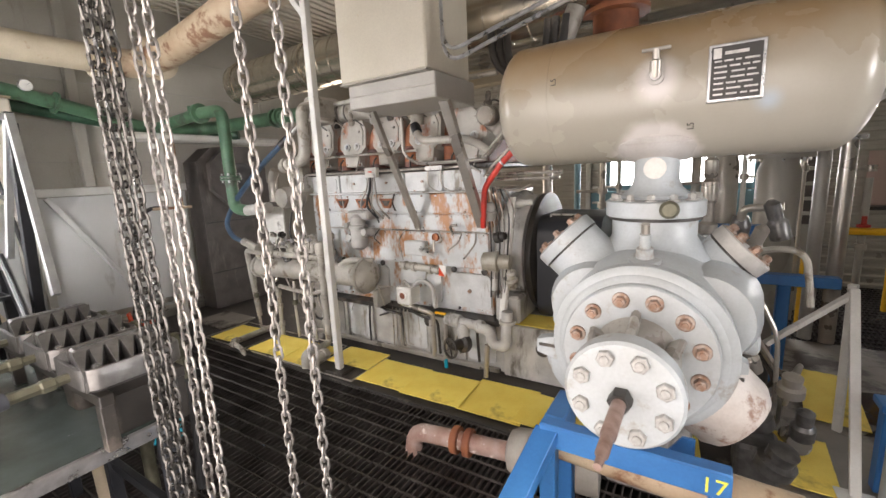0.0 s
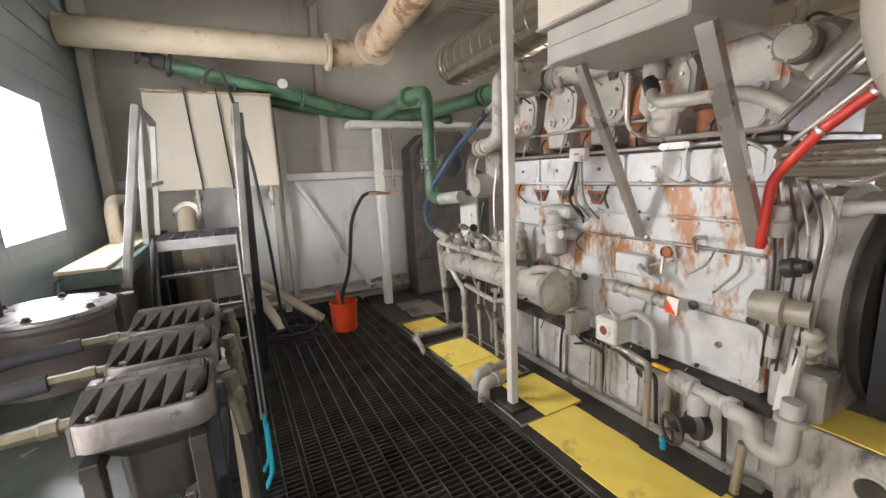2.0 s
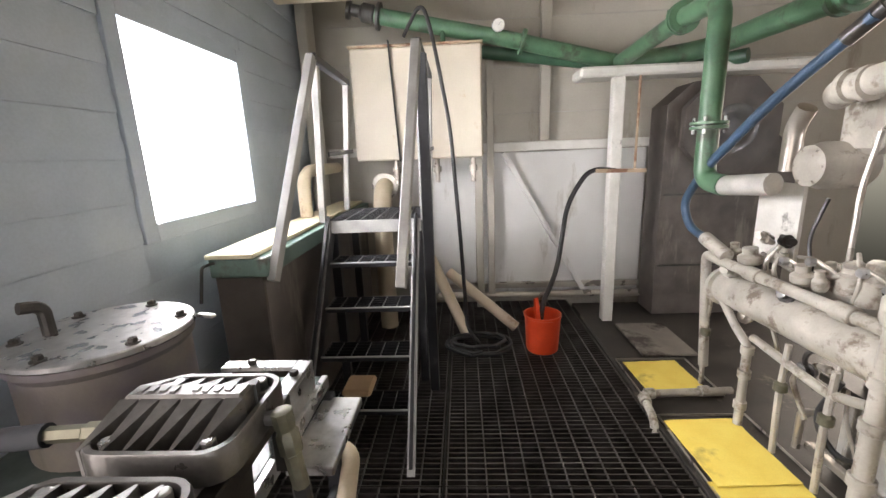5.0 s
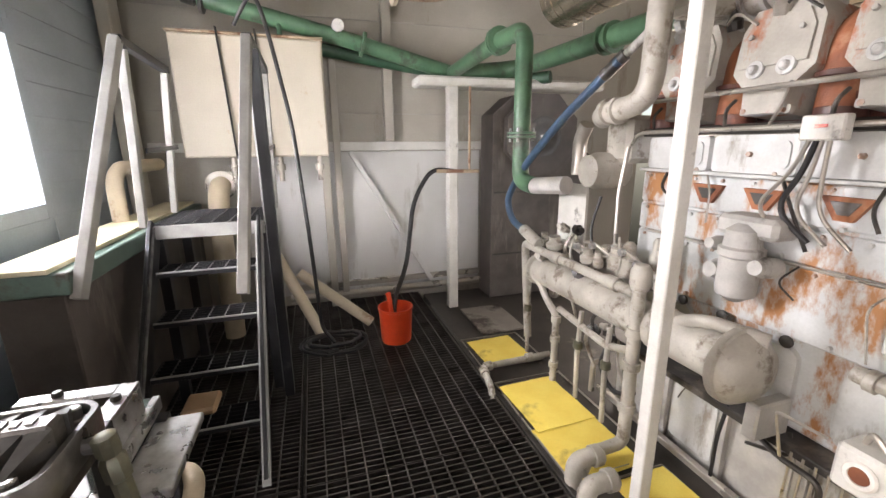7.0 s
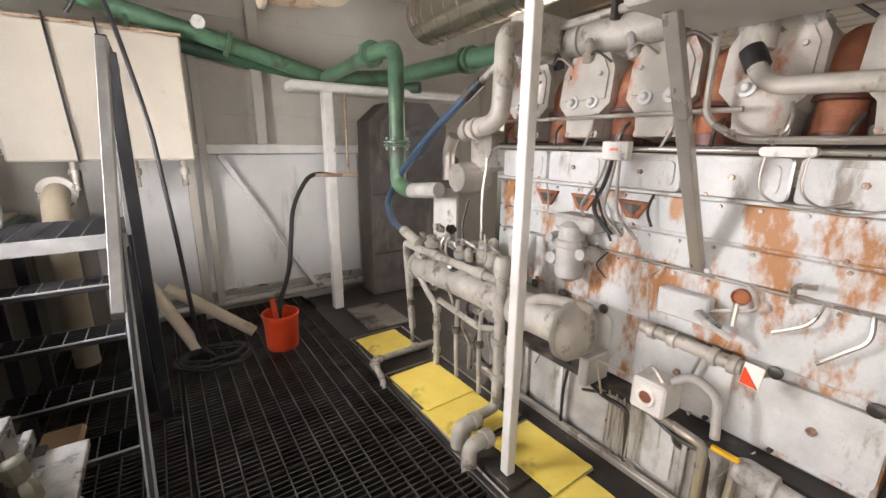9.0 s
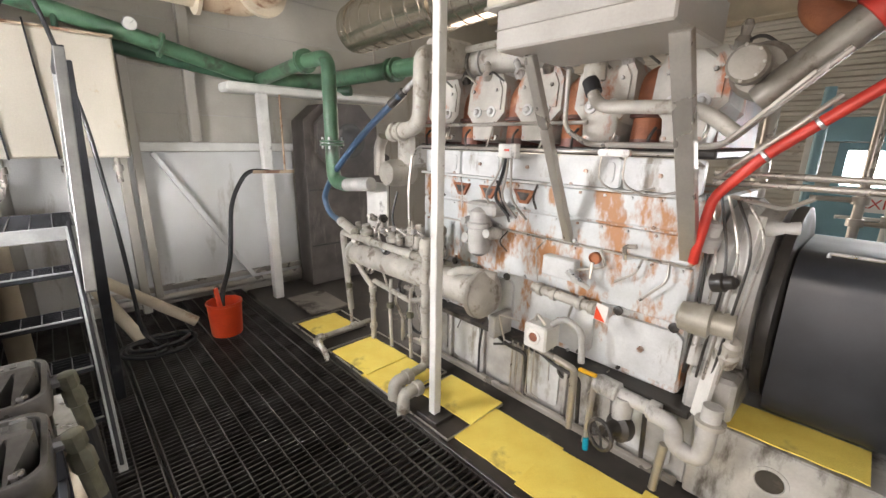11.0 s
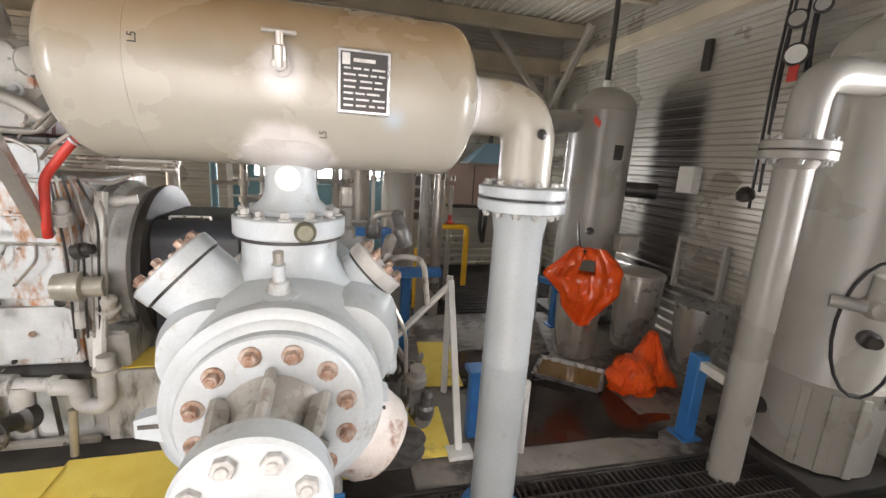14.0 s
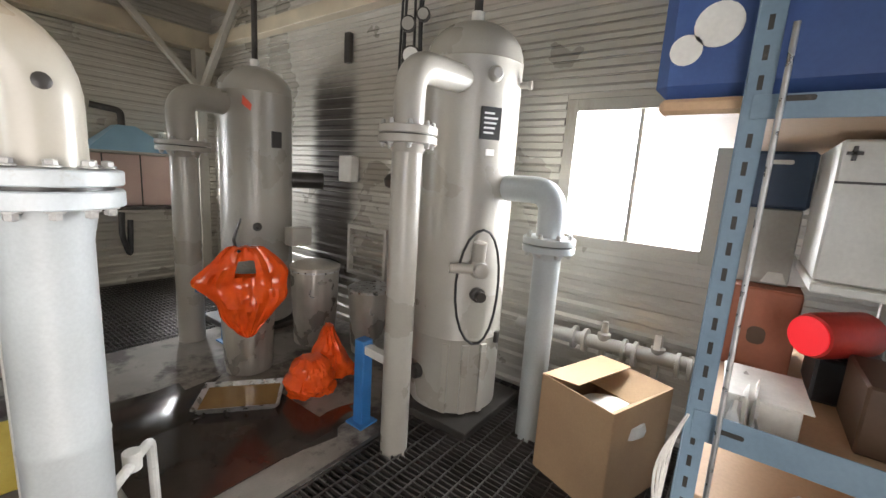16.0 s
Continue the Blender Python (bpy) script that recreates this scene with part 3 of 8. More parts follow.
ms.tube([(-5.95, 0.9, 0.12), (-5.95, 3.1, 0.12)], 0.04)
ms.box((-6.06, 0.9, 0.18), (-6.0, 3.1, 0.24), 0.004)
solid("baseboard", ms, M_GALV, "pipe and rail along the foot of the wall", "rail", kind="structure")

# ---- gas engine ----
eng = thing("gas_engine", (-2.4, 3.7, 0), "large grey in-line gas engine with rust stains on a skid", "engine")
Y = 3.12
# skid and sump
part("skid_beam", Mesh().box((-1.28, 3.08, 0.0), (0.28, 4.4, 0.46), 0.008), M_ENGDIRTY, eng)
part("skid_hole_ring", Mesh().lathe([(0.075, 0), (0.075, 0.006), (0.06, 0.008), (0.055, -0.0)], (-0.94, 3.08, 0.29), (0, -1, 0), 24), M_ENGDIRTY, eng)
part("skid_hole", Mesh().lathe([(0.056, 0), (0.056, 0.004)], (-0.94, 3.08, 0.29), (0, -1, 0), 24), M_OIL, eng)
part("sump", Mesh().box((-3.55, 3.12, 0.0), (-1.285, 4.3, 0.44), 0.01), M_ENGDIRTY, eng)
for i in range(6):
    x = -3.42 + i * 0.36
    pl = part("sump_panel", Mesh().prism(rounded(0.27, 0.34, 0.03), (x + 0.12, 3.118, 0.24), (0, -1, 0), (0, 0, 1), 0.012), M_ENGINE if i % 2 else M_ENGDIRTY, eng)
    part("rib", Mesh().box((x - 0.06, 3.085, 0.02), (x - 0.035, 3.119, 0.43), 0.003), M_ENGDIRTY, eng)
part("oil_ledge", Mesh().box((-3.62, 3.03, 0.445), (-1.30, 3.2, 0.485), 0.006), M_OIL, eng)
# block
part("block", Mesh().box((-3.52, 3.15, 0.486), (-1.40, 4.2, 1.56), 0.015), M_ENGRUST, eng)
for z0, z1, nm in ((0.90, 1.21, "side_panel"), (1.225, 1.37, "side_panel"), (1.385, 1.555, "side_panel")):
    pn = part(nm, Mesh().box((-3.5, 3.128, z0), (-1.42, 3.149, z1), 0.006), M_ENGRUST, eng)
    for k in range(14):
        part("stud", Mesh().hexnut((-3.44 + k * 0.152, 3.128, z1 - 0.018), (0, -1, 0), 0.009, 0.012), M_ENGINE if k % 3 else M_BOLT, pn)
part("rod", Mesh().tube([(-3.4, 3.11, 1.22), (-1.42, 3.11, 1.22)], 0.007, seg=8), M_GALV, eng)
for i, x in enumerate((-3.25, -2.72, -2.13, -1.605)):
    d = part("crankcase_door", Mesh().prism(rounded(0.4 if i != 2 else 0.46, 0.31, 0.05), (x, 3.148, 0.70), (0, -1, 0), (0, 0, 1), 0.03), M_ENGINE, eng)
    part("bolt", Mesh().hexnut((x, 3.118, 0.70), (0, -1, 0), 0.018, 0.02), M_BOLT, d)
    for sx in (-0.15, 0.15):
        part("eye_bolt", Mesh().lathe([(0.02, 0), (0.028, 0.004), (0.028, 0.012), (0.02, 0.016)], (x + sx, 3.118, 0.885), (0, -1, 0), 12), M_OIL, d)
# cam covers above, each with its raised frame
for i in range(5):
    x = -3.27 + i * 0.41
    cv = part("cam_cover", Mesh().prism(rounded(0.385, 0.17, 0.02), (x, 3.15, 1.665), (0, -1, 0), (0, 0, 1), 0.035), M_ENGINE, eng)
    part("cover_frame", Mesh().prism(rounded(0.33, 0.115, 0.025), (x, 3.115, 1.665), (0, -1, 0), (0, 0, 1), 0.008), M_ENGINE, cv)
    part("bolt", Mesh().hexnut((x, 3.107, 1.665), (0, -1, 0), 0.013, 0.015), M_BOLT, cv)
part("cover_ledge", Mesh().box((-3.5, 3.09, 1.562), (-1.42, 3.2, 1.578), 0.003), M_ENGINE, eng)
part("deck", Mesh().box((-3.52, 3.10, 1.755), (-1.40, 4.2, 1.80), 0.01), M_OIL, eng)
part("conduit", Mesh().tube([(-3.55, 3.05, 1.70), (-3.45, 3.02, 1.775), (-1.5, 3.02, 1.775), (-1.42, 3.02, 1.72)], 0.0105, 0.05), M_GALV, eng)
jb = part("junction_box", Mesh().box((-2.58, 2.955, 1.72), (-2.44, 3.005, 1.81), 0.006), M_WPAINT, eng, "white junction box with a small red mark")
part("mark", Mesh().box((-2.53, 2.952, 1.765), (-2.49, 2.956, 1.777), 0.0005), M_REDP, jb)
for dx, r in ((-0.09, 0.008), (-0.05, 0.011), (-0.02, 0.008), (0.02, 0.008)):
    part("cable", Mesh().tube([(-2.5 + dx * 0.6, 2.98, 1.72), (-2.52 + dx, 3.0, 1.6), (-2.55 + dx * 2.2, 3.02, 1.45), (-2.44 + dx * 2, 3.06, 1.33)], r, 0.12, 8), M_BLACKHOSE if dx == -0.05 else M_GALV, eng)
part("fuse_holder", Mesh().prism(rounded(0.17, 0.035, 0.015), (-1.83, 3.0, 1.775), (0, -1, 0), (0, 0, 1), 0.03), M_WPAINT, eng)
for x in (-1.9, -1.77):
    part("cable", Mesh().tube([(x, 2.99, 1.76), (x - 0.01, 2.99, 1.62), (x + 0.1, 3.08, 1.55), (x + 0.25, 3.1, 1.6)], 0.005, 0.1, 8), M_GALV, eng)
# cylinder heads, slightly tilted fronts with rusty gaps between
TILT, TUP = (0, -1, 0.12), (0, 0.12, 1)
for i in range(5):
    x = -3.23 + i * 0.42
    hd = part("cylinder_head", Mesh().prism([(0.16, 0.12), (0.115, 0.2), (-0.115, 0.2), (-0.16, 0.12), (-0.165, -0.05), (-0.10, -0.12), (-0.085, -0.225), (0.085, -0.225), (0.10, -0.12), (0.165, -0.05)], (x, 3.40, 2.02), TILT, TUP, 0.32), M_HEADRUST, eng)
    part("head_face", Mesh().prism([(0.135, 0.10), (0.10, 0.165), (-0.10, 0.165), (-0.135, 0.10), (-0.135, -0.03), (0.135, -0.03)], (x, 3.085, 2.055), TILT, TUP, 0.014), M_HEADRUST, hd)
    part("foot_flange", Mesh().prism(rounded(0.21, 0.035, 0.012), (x, 3.105, 1.845), TILT, TUP, 0.03), M_ENGDIRTY, hd)
    for sx in (-0.062, 0.062):
        part("bolt", Mesh().lathe([(0.036, 0), (0.036, 0.012), (0.024, 0.014), (0.02, 0.012), (0.016, 0.03), (0.01, 0.034)], (x + sx, 3.074, 2.015), TILT, 16), M_ENGINE, hd)
        part("bolt", Mesh().hexnut((x + sx * 1.25, 3.075, 1.845), TILT, 0.014, 0.02), M_BOLT, hd)
    for sx in (-0.11, 0.11):
        part("bolt", Mesh().hexnut((x + sx * 0.9, 3.072, 2.15), TILT, 0.011, 0.012), M_ENGDIRTY, hd)
    # rusty exhaust branch in the gap between two heads
    br = part("exhaust_branch", Mesh().tube([(x - 0.21, 3.5, 2.16), (x - 0.21, 3.2, 2.15), (x - 0.21, 3.17, 1.84)], 0.072, 0.11, 20), M_RUSTRED, eng)
    part("branch_collar", Mesh().lathe([(0.073, 0), (0.088, 0.004), (0.088, 0.022), (0.073, 0.026)], (x - 0.21, 3.171, 1.95), (0, 0.05, 1), 20), M_DKRUST, br)
    part("port_neck", Mesh().lathe([(0.085, 0), (0.075, 0.10)], (x - 0.21, 3.19, 1.80), (0, -0.1, 1), 16), M_DKRUST, eng)
    part("rocker_cap", Mesh().lathe([(0.06, 0), (0.06, 0.05), (0.045, 0.07)], (x + 0.06, 3.25, 2.2), (0, 0, 1), 16), M_ENGINE, eng)
    part("spark_lead", Mesh().tube([(x + 0.1, 3.06, 1.95), (x + 0.13, 3.0, 1.88), (x + 0.07, 3.02, 1.78)], 0.007, 0.05, 8), M_GALV, eng)
    part("drain_tube", Mesh().tube([(x - 0.12, 3.06, 1.90), (x - 0.13, 3.02, 1.86), (x - 0.15, 3.05, 1.79)], 0.008, 0.03, 8), M_OIL, eng)
part("valley", Mesh().box((-3.45, 3.25, 1.80), (-1.45, 4.1, 2.12), 0.01), M_DKRUST, eng)
part("rail_rod", Mesh().tube([(-3.62, 2.99, 1.93), (-2.0, 2.99, 1.93)], 0.011, seg=10), M_GALV, eng)
part("rail_rod", Mesh().tube([(-2.12, 2.96, 2.2), (-2.12, 2.96, 1.9), (-1.98, 2.96, 1.815), (-1.35, 2.96, 1.815), (-1.0, 2.88, 2.15)], 0.014, 0.06, 10), M_GALV, eng)
mf = part("intake_manifold", Mesh().tube([(-3.35, 3.2, 2.36), (-1.6, 3.2, 2.36)], 0.088), M_PIPEW, eng)
for x in (-3.05, -2.95, -2.35, -2.25):
    part("clamp", Mesh().lathe([(0.089, 0), (0.102, 0.004), (0.102, 0.026), (0.089, 0.03)], (x, 3.2, 2.36), (1, 0, 0)), M_ENGDIRTY, mf)
part("coolant_pipe", Mesh().tube([(-2.0, 3.0, 2.22), (-2.0, 2.98, 2.12), (-1.92, 2.93, 2.0), (-1.45, 2.93, 1.98), (-1.3, 2.98, 1.86)], 0.032, 0.1), M_PIPEW, eng)
part("hose_joint", Mesh().cyl((-2.005, 2.985, 2.14), (-1.965, 2.965, 2.07), 0.042), M_BLACKHOSE, eng)
part("thermostat", Mesh().lathe([(0.055, 0), (0.06, 0.1), (0.045, 0.13)], (-2.0, 3.02, 2.14), (0, 0, 1), 16), M_PIPEW, eng)
# water outlet elbow and cans at the west end
el = part("water_elbow", Mesh().tube([(-3.12, 2.9, 2.40), (-3.12, 2.77, 2.38), (-3.11, 2.75, 1.91), (-3.46, 2.76, 1.87), (-3.62, 2.9, 1.86)], 0.055, 0.13, 20), M_PIPEW, eng)
for x in (-3.34, -3.42):
    part("clamp", Mesh().lathe([(0.056, 0), (0.068, 0.004), (0.068, 0.03), (0.056, 0.034)], (x, 2.757, 1.88), (1, -0.02, 0.05)), M_PIPEW, el)
part("elbow_block", Mesh().box((-3.2, 2.86, 2.28), (-3.04, 3.2, 2.5), 0.025), M_PIPEW, eng)
part("pump_body", Mesh().box((-3.75, 3.02, 1.6), (-3.53, 3.4, 1.88), 0.03), M_PIPEW, eng)
wp = part("water_pump", Mesh().lathe([(0.10, 0), (0.115, 0.02), (0.115, 0.2), (0.1, 0.24), (0.1, 0.26), (0.06, 0.275)], (-3.72, 3.15, 1.55), (0, -1, 0), 28), M_PIPEW, eng)
bolt_ring("bolt", (-3.72, 2.89, 1.55), (0, -1, 0), 0.085, 6, 0.008, 0.012, M_GALV, wp, washer=False)
part("bracket", Mesh().tube([(-4.05, 3.1, 1.85), (-4.12, 3.1, 1.75), (-4.12, 3.1, 1.5)], 0.05, 0.08), M_GALV, eng)
part("end_plate", Mesh().prism(rounded(0.32, 0.46, 0.02), (-3.97, 2.98, 1.22), (0, -1, 0), (0, 0, 1), 0.02), M_WPAINT, eng)
part("plate_slot", Mesh().prism(rounded(0.05, 0.1, 0.022), (-3.9, 2.958, 1.12), (0, -1, 0), (0, 0, 1), 0.003), M_OIL, eng)
part("lever", Mesh().tube([(-3.95, 2.9, 1.05), (-3.6, 2.85, 1.02), (-3.45, 2.9, 1.06)], 0.012, 0.05, 8), M_GALV, eng)
for x, y, z, r, h in ((-3.45, 2.95, 0.98, 0.06, 0.14), (-3.3, 2.9, 0.98, 0.05, 0.18), (-3.18, 2.98, 1.0, 0.04, 0.2), (-3.6, 2.98, 0.96, 0.045, 0.12)):
    part("governor_part", Mesh().lathe([(r, 0), (r, h * 0.6), (r * 0.7, h * 0.7), (r * 0.7, h), (r * 0.4, h * 1.1)], (x, y, z), (0, 0, 1), 16), M_PIPEW, eng)
part("governor_box", Mesh().box((-3.7, 2.9, 0.93), (-3.2, 3.12, 0.99), 0.012), M_GALV, eng)
# linkage, conduit and small valves above the cooler
part("conduit", Mesh().tube([(-3.47, 2.97, 1.70), (-3.49, 2.95, 1.45), (-3.46, 2.93, 1.05)], 0.012, 0.06, 8), M_GALV, eng)
part("conduit", Mesh().tube([(-3.62, 2.93, 1.40), (-3.66, 2.9, 1.2), (-3.58, 2.88, 1.0)], 0.009, 0.06, 8), M_BLACKHOSE, eng)
part("valve_tower", Mesh().lathe([(0.04, 0), (0.045, 0.05), (0.03, 0.07), (0.03, 0.16), (0.045, 0.18), (0.045, 0.22), (0.02, 0.25), (0.02, 0.3)], (-3.08, 2.93, 0.96), (0, 0, 1), 16), M_PIPEW, eng)
for x, z in ((-3.72, 1.06), (-3.56, 1.10), (-3.30, 1.12), (-3.18, 1.08)):
    part("linkage_rod", Mesh().tube([(x - 0.12, 2.88, z), (x, 2.86, z + 0.02), (x + 0.10, 2.9, z - 0.04)], 0.009, 0.03, 8), M_GALV, eng)
    part("linkage_nut", Mesh().hexnut((x, 2.86, z + 0.005), (0, -1, 0), 0.022, 0.03), M_STEEL, eng)
for x, w in ((-4.12, 0.03), (-3.98, 0.05), (-3.6, 0.04), (-3.5, 0.025)):
    part("valve_body", Mesh().lathe([(w, 0), (w * 1.3, 0.015), (w * 1.3, 0.05), (w * 0.8, 0.065), (w * 0.8, 0.1)], (x, 2.86, 0.98), (0, -0.15, 1), 14), M_PIPEW, eng)
for x in (-4.22, -3.55, -3.28):
    part("drop_line", Mesh().tube([(x, 2.8, 0.68), (x + 0.01, 2.78, 0.4), (x, 2.8, 0.06)], 0.016, 0.03, 8), M_PIPEW, eng)
    part("drop_valve", Mesh().lathe([(0.018, 0), (0.032, 0.01), (0.032, 0.05), (0.018, 0.06)], (x + 0.008, 2.785, 0.42), (0, 0, 1), 12), M_OLIVE, eng)
for x in (-2.26, -2.16, -1.98, -1.9):
    part("union", Mesh().cyl((x, 3.05, 0.8985 - 0.044 * (x + 2.3)), (x + 0.035, 3.05, 0.897 - 0.044 * (x + 2.3)), 0.043, 14), M_PIPEW, eng)
for x in (-2.6, -2.2, -1.8):
    part("grime_pipe", Mesh().tube([(x, 3.03, 0.47), (x + 0.16, 2.99, 0.44), (x + 0.3, 3.02, 0.42), (x + 0.31, 3.03, 0.1)], 0.013, 0.05, 8), M_OIL, eng)
# filter bowl with its bracket and triangular lifting eyes
fb = part("filter_bowl", Mesh().lathe([(0.03, 0), (0.075, 0.03), (0.08, 0.06), (0.08, 0.2), (0.09, 0.21), (0.09, 0.24), (0.075, 0.25), (0.07, 0.32), (0.03, 0.35)], (-2.74, 2.99, 1.03), (0, 0, 1), 24), M_ENGDIRTY, eng)
for x, z, w in ((-2.84, 1.14, 0.05), (-2.64, 1.2, 0.045), (-2.86, 1.26, 0.035)):
    part("filter_boss", Mesh().lathe([(w, 0), (w, 0.07), (w * 0.7, 0.09), (w * 0.7, 0.12)], (x, 3.06, z), (0, -1, 0.1), 16), M_ENGDIRTY, fb)
part("filter_head", Mesh().box((-2.87, 2.97, 1.32), (-2.60, 3.13, 1.41), 0.02), M_ENGDIRTY, eng)
for x in (-3.05, -2.78, -2.47):
    part("lifting_eye", Mesh().prism([(-0.085, 0.035), (0.085, 0.035), (0.03, -0.055), (-0.03, -0.055)][::-1], (x, 3.128, 1.48), (0, -1, 0), (0, 0, 1), 0.022), M_RUSTRED, eng)
    part("eye_slot", Mesh().prism([(-0.05, 0.018), (0.05, 0.018), (0.018, -0.032), (-0.018, -0.032)][::-1], (x, 3.106, 1.48), (0, -1, 0), (0, 0, 1), 0.004), M_OIL, eng)
# heat exchanger slung along the lower side
hx = part("oil_cooler", Mesh().lathe([(0.11, 0), (0.125, 0.01), (0.125, 0.04), (0.105, 0.05), (0.105, 1.2), (0.118, 1.2), (0.118, 1.25), (0.112, 1.25), (0.112, 1.6), (0.165, 1.6), (0.17, 1.605), (0.17, 1.64), (0.16, 1.645), (0.155, 1.66), (0.12, 1.70), (0.06, 1.72)], (-4.2, 2.86, 0.78), (1, 0, 0.02), 32), M_PIPEW, eng)
part("cooler_saddle", Mesh().box((-2.55, 2.90, 0.49), (-2.49, 3.1, 0.66), 0.008), M_ENGDIRTY, eng)
part("cooler_outlet", Mesh().tube([(-2.85, 2.82, 0.9), (-2.72, 2.8, 0.97), (-2.5, 2.9, 0.95)], 0.03, 0.08), M_PIPEW, eng)
part("cooler_pipe", Mesh().tube([(-4.22, 2.8, 0.2), (-4.25, 2.76, 0.98), (-4.1, 2.76, 0.97), (-3.05, 2.76, 0.97), (-3.05, 2.76, 0.9)], 0.03, 0.05), M_PIPEW, eng)
for x in (-3.85, -3.3):
    part("pipe_coupling", Mesh().cyl((x, 2.76, 0.97), (x + 0.1, 2.76, 0.97), 0.04), M_PIPEW, eng)
part("riser", Mesh().tube([(-3.05, 2.76, 1.08), (-3.05, 2.76, 0.10), (-3.05, 2.55, 0.08), (-2.95, 2.42, 0.08)], 0.034, 0.05), M_PIPEW, eng)
part("riser_cap", Mesh().lathe([(0.045, 0), (0.052, 0.03), (0.052, 0.1), (0.035, 0.13)], (-3.05, 2.76, 1.0), (0, 0, 1), 16), M_PIPEW, eng)
for z in (0.30, 0.55, 0.74):
    part("union", Mesh().cyl((-3.05, 2.76, z), (-3.05, 2.76, z + 0.05), 0.046), M_PIPEW, eng)
part("drain_pipe", Mesh().tube([(-4.1, 2.8, 0.72), (-3.95, 2.8, 0.6), (-3.8, 2.78, 0.55), (-3.8, 2.78, 0.05)], 0.024, 0.05), M_PIPEW, eng)
for z in (0.15, 0.35, 0.5):
    part("union", Mesh().cyl((-3.8, 2.78, z), (-3.8, 2.78, z + 0.05), 0.034), M_PIPEW, eng)
part("drain_pipe", Mesh().tube([(-3.8, 2.8, 0.6), (-3.3, 2.8, 0.56), (-3.12, 2.8, 0.62)], 0.022, 0.05), M_PIPEW, eng)
part("loop_hose", Mesh().tube([(-3.3, 2.85, 0.62), (-3.36, 2.8, 0.4), (-3.22, 2.82, 0.28), (-3.1, 2.85, 0.36)], 0.014, 0.1, 10), M_BLACKHOSE, eng)
part("frame_pipe", Mesh().tube([(-3.62, 2.98, 0.03), (-3.62, 2.98, 0.25), (-3.6, 3.08, 0.25)], 0.02, 0.03), M_GALV, eng)
part("rail", Mesh().box((-3.62, 3.02, 0.03), (-1.3, 3.06, 0.07), 0.005), M_GALV, eng)
part("black_conduit", Mesh().tube([(-2.72, 3.05, 0.5), (-2.74, 3.04, 0.3), (-2.74, 3.04, 0.05)], 0.009, 0.05, 8), M_BLACKHOSE, eng)
for i in range(5):
    x = -2.42 + i * 0.045
    part("tubing", Mesh().tube([(x, 3.03, 0.47), (x, 3.02, 0.06 + 0.02 * i), (x + 0.06, 3.02, 0.05 + 0.02 * i)], 0.006, 0.02, 6), M_GALV, eng)
part("tubing", Mesh().tube([(-2.36, 2.85, 0.55), (-2.36, 2.78, 0.76), (-2.2, 2.78, 0.765)], 0.006, 0.02, 6), M_GALV, eng)
# oil level box with round red sight glass
ob_ = part("level_box", Mesh().box((-2.19, 2.81, 0.60), (-2.03, 2.97, 0.76), 0.012), M_WPAINT, eng)
part("bezel", Mesh().lathe([(0.045, 0), (0.048, 0.006), (0.042, 0.012), (0.03, 0.012), (0.028, 0.004)], (-2.112, 2.81, 0.685), (0, -1, 0), 24), M_PAPER, ob_)
part("sight_glass", Mesh().lathe([(0.029, 0), (0.027, 0.006)], (-2.112, 2.806, 0.685), (0, -1, 0), 20), M_RUSTRED, ob_, "red-brown sight glass")
part("box_elbow", Mesh().tube([(-2.05, 2.9, 0.76), (-1.98, 2.92, 0.82), (-1.88, 2.95, 0.76), (-1.87, 2.96, 0.56)], 0.02, 0.05), M_ENGDIRTY, eng)
part("box_fitting", Mesh().tube([(-2.15, 2.88, 0.76), (-2.13, 2.86, 0.82), (-2.07, 2.86, 0.76)], 0.01, 0.03, 8), M_GALV, eng)
part("drain_line", Mesh().tube([(-2.2, 2.9, 0.58), (-1.95, 2.92, 0.53), (-1.9, 2.95, 0.5), (-1.9, 2.95, 0.1)], 0.022, 0.05), M_GALV, eng)
part("yellow_handle", Mesh().box((-1.87, 2.93, 0.515), (-1.76, 2.955, 0.535), 0.004), M_YPAINT, eng, "yellow valve handle")
part("drain_line", Mesh().tube([(-1.78, 2.98, 0.5), (-1.79, 2.95, 0.06)], 0.018, 0, 10), M_GALV, eng)
part("cyan_cap", Mesh().cyl((-1.775, 2.94, 0.02), (-1.78, 2.945, 0.10), 0.018, 12), M_CYAN, eng)
part("sump_hole", Mesh().lathe([(0.05, 0), (0.05, 0.012), (0.035, 0.012), (0.03, 0.002)], (-2.05, 3.105, 0.36), (0, -1, 0), 20), M_OIL, eng)
# sight unit above the doors
su = part("sight_plate", Mesh().box((-2.25, 3.05, 1.0), (-2.02, 3.12, 1.13), 0.008), M_ENGINE, eng)
part("fitting", Mesh().tube([(-2.06, 3.04, 1.06), (-1.98, 3.0, 1.04), (-1.9, 3.02, 1.0)], 0.016, 0.02, 10), M_ENGDIRTY, eng)
part("lever", Mesh().bar((-2.03, 3.0, 1.09), (-1.93, 2.98, 1.05), 0.012, 0.02), M_STEEL, eng)
part("fitting_nut", Mesh().hexnut((-1.99, 3.02, 1.04), (0, -1, 0), 0.026, 0.03), M_ENGDIRTY, eng)
part("round_gauge", Mesh().lathe([(0.036, 0), (0.036, 0.02), (0.03, 0.024), (0.028, 0.012)], (-1.92, 3.1, 1.17), (0, -1, 0), 20), M_RUSTRED, eng)
part("fitting", Mesh().tube([(-1.92, 3.06, 1.15), (-1.92, 3.05, 1.05)], 0.012, 0, 8), M_GALV, eng)
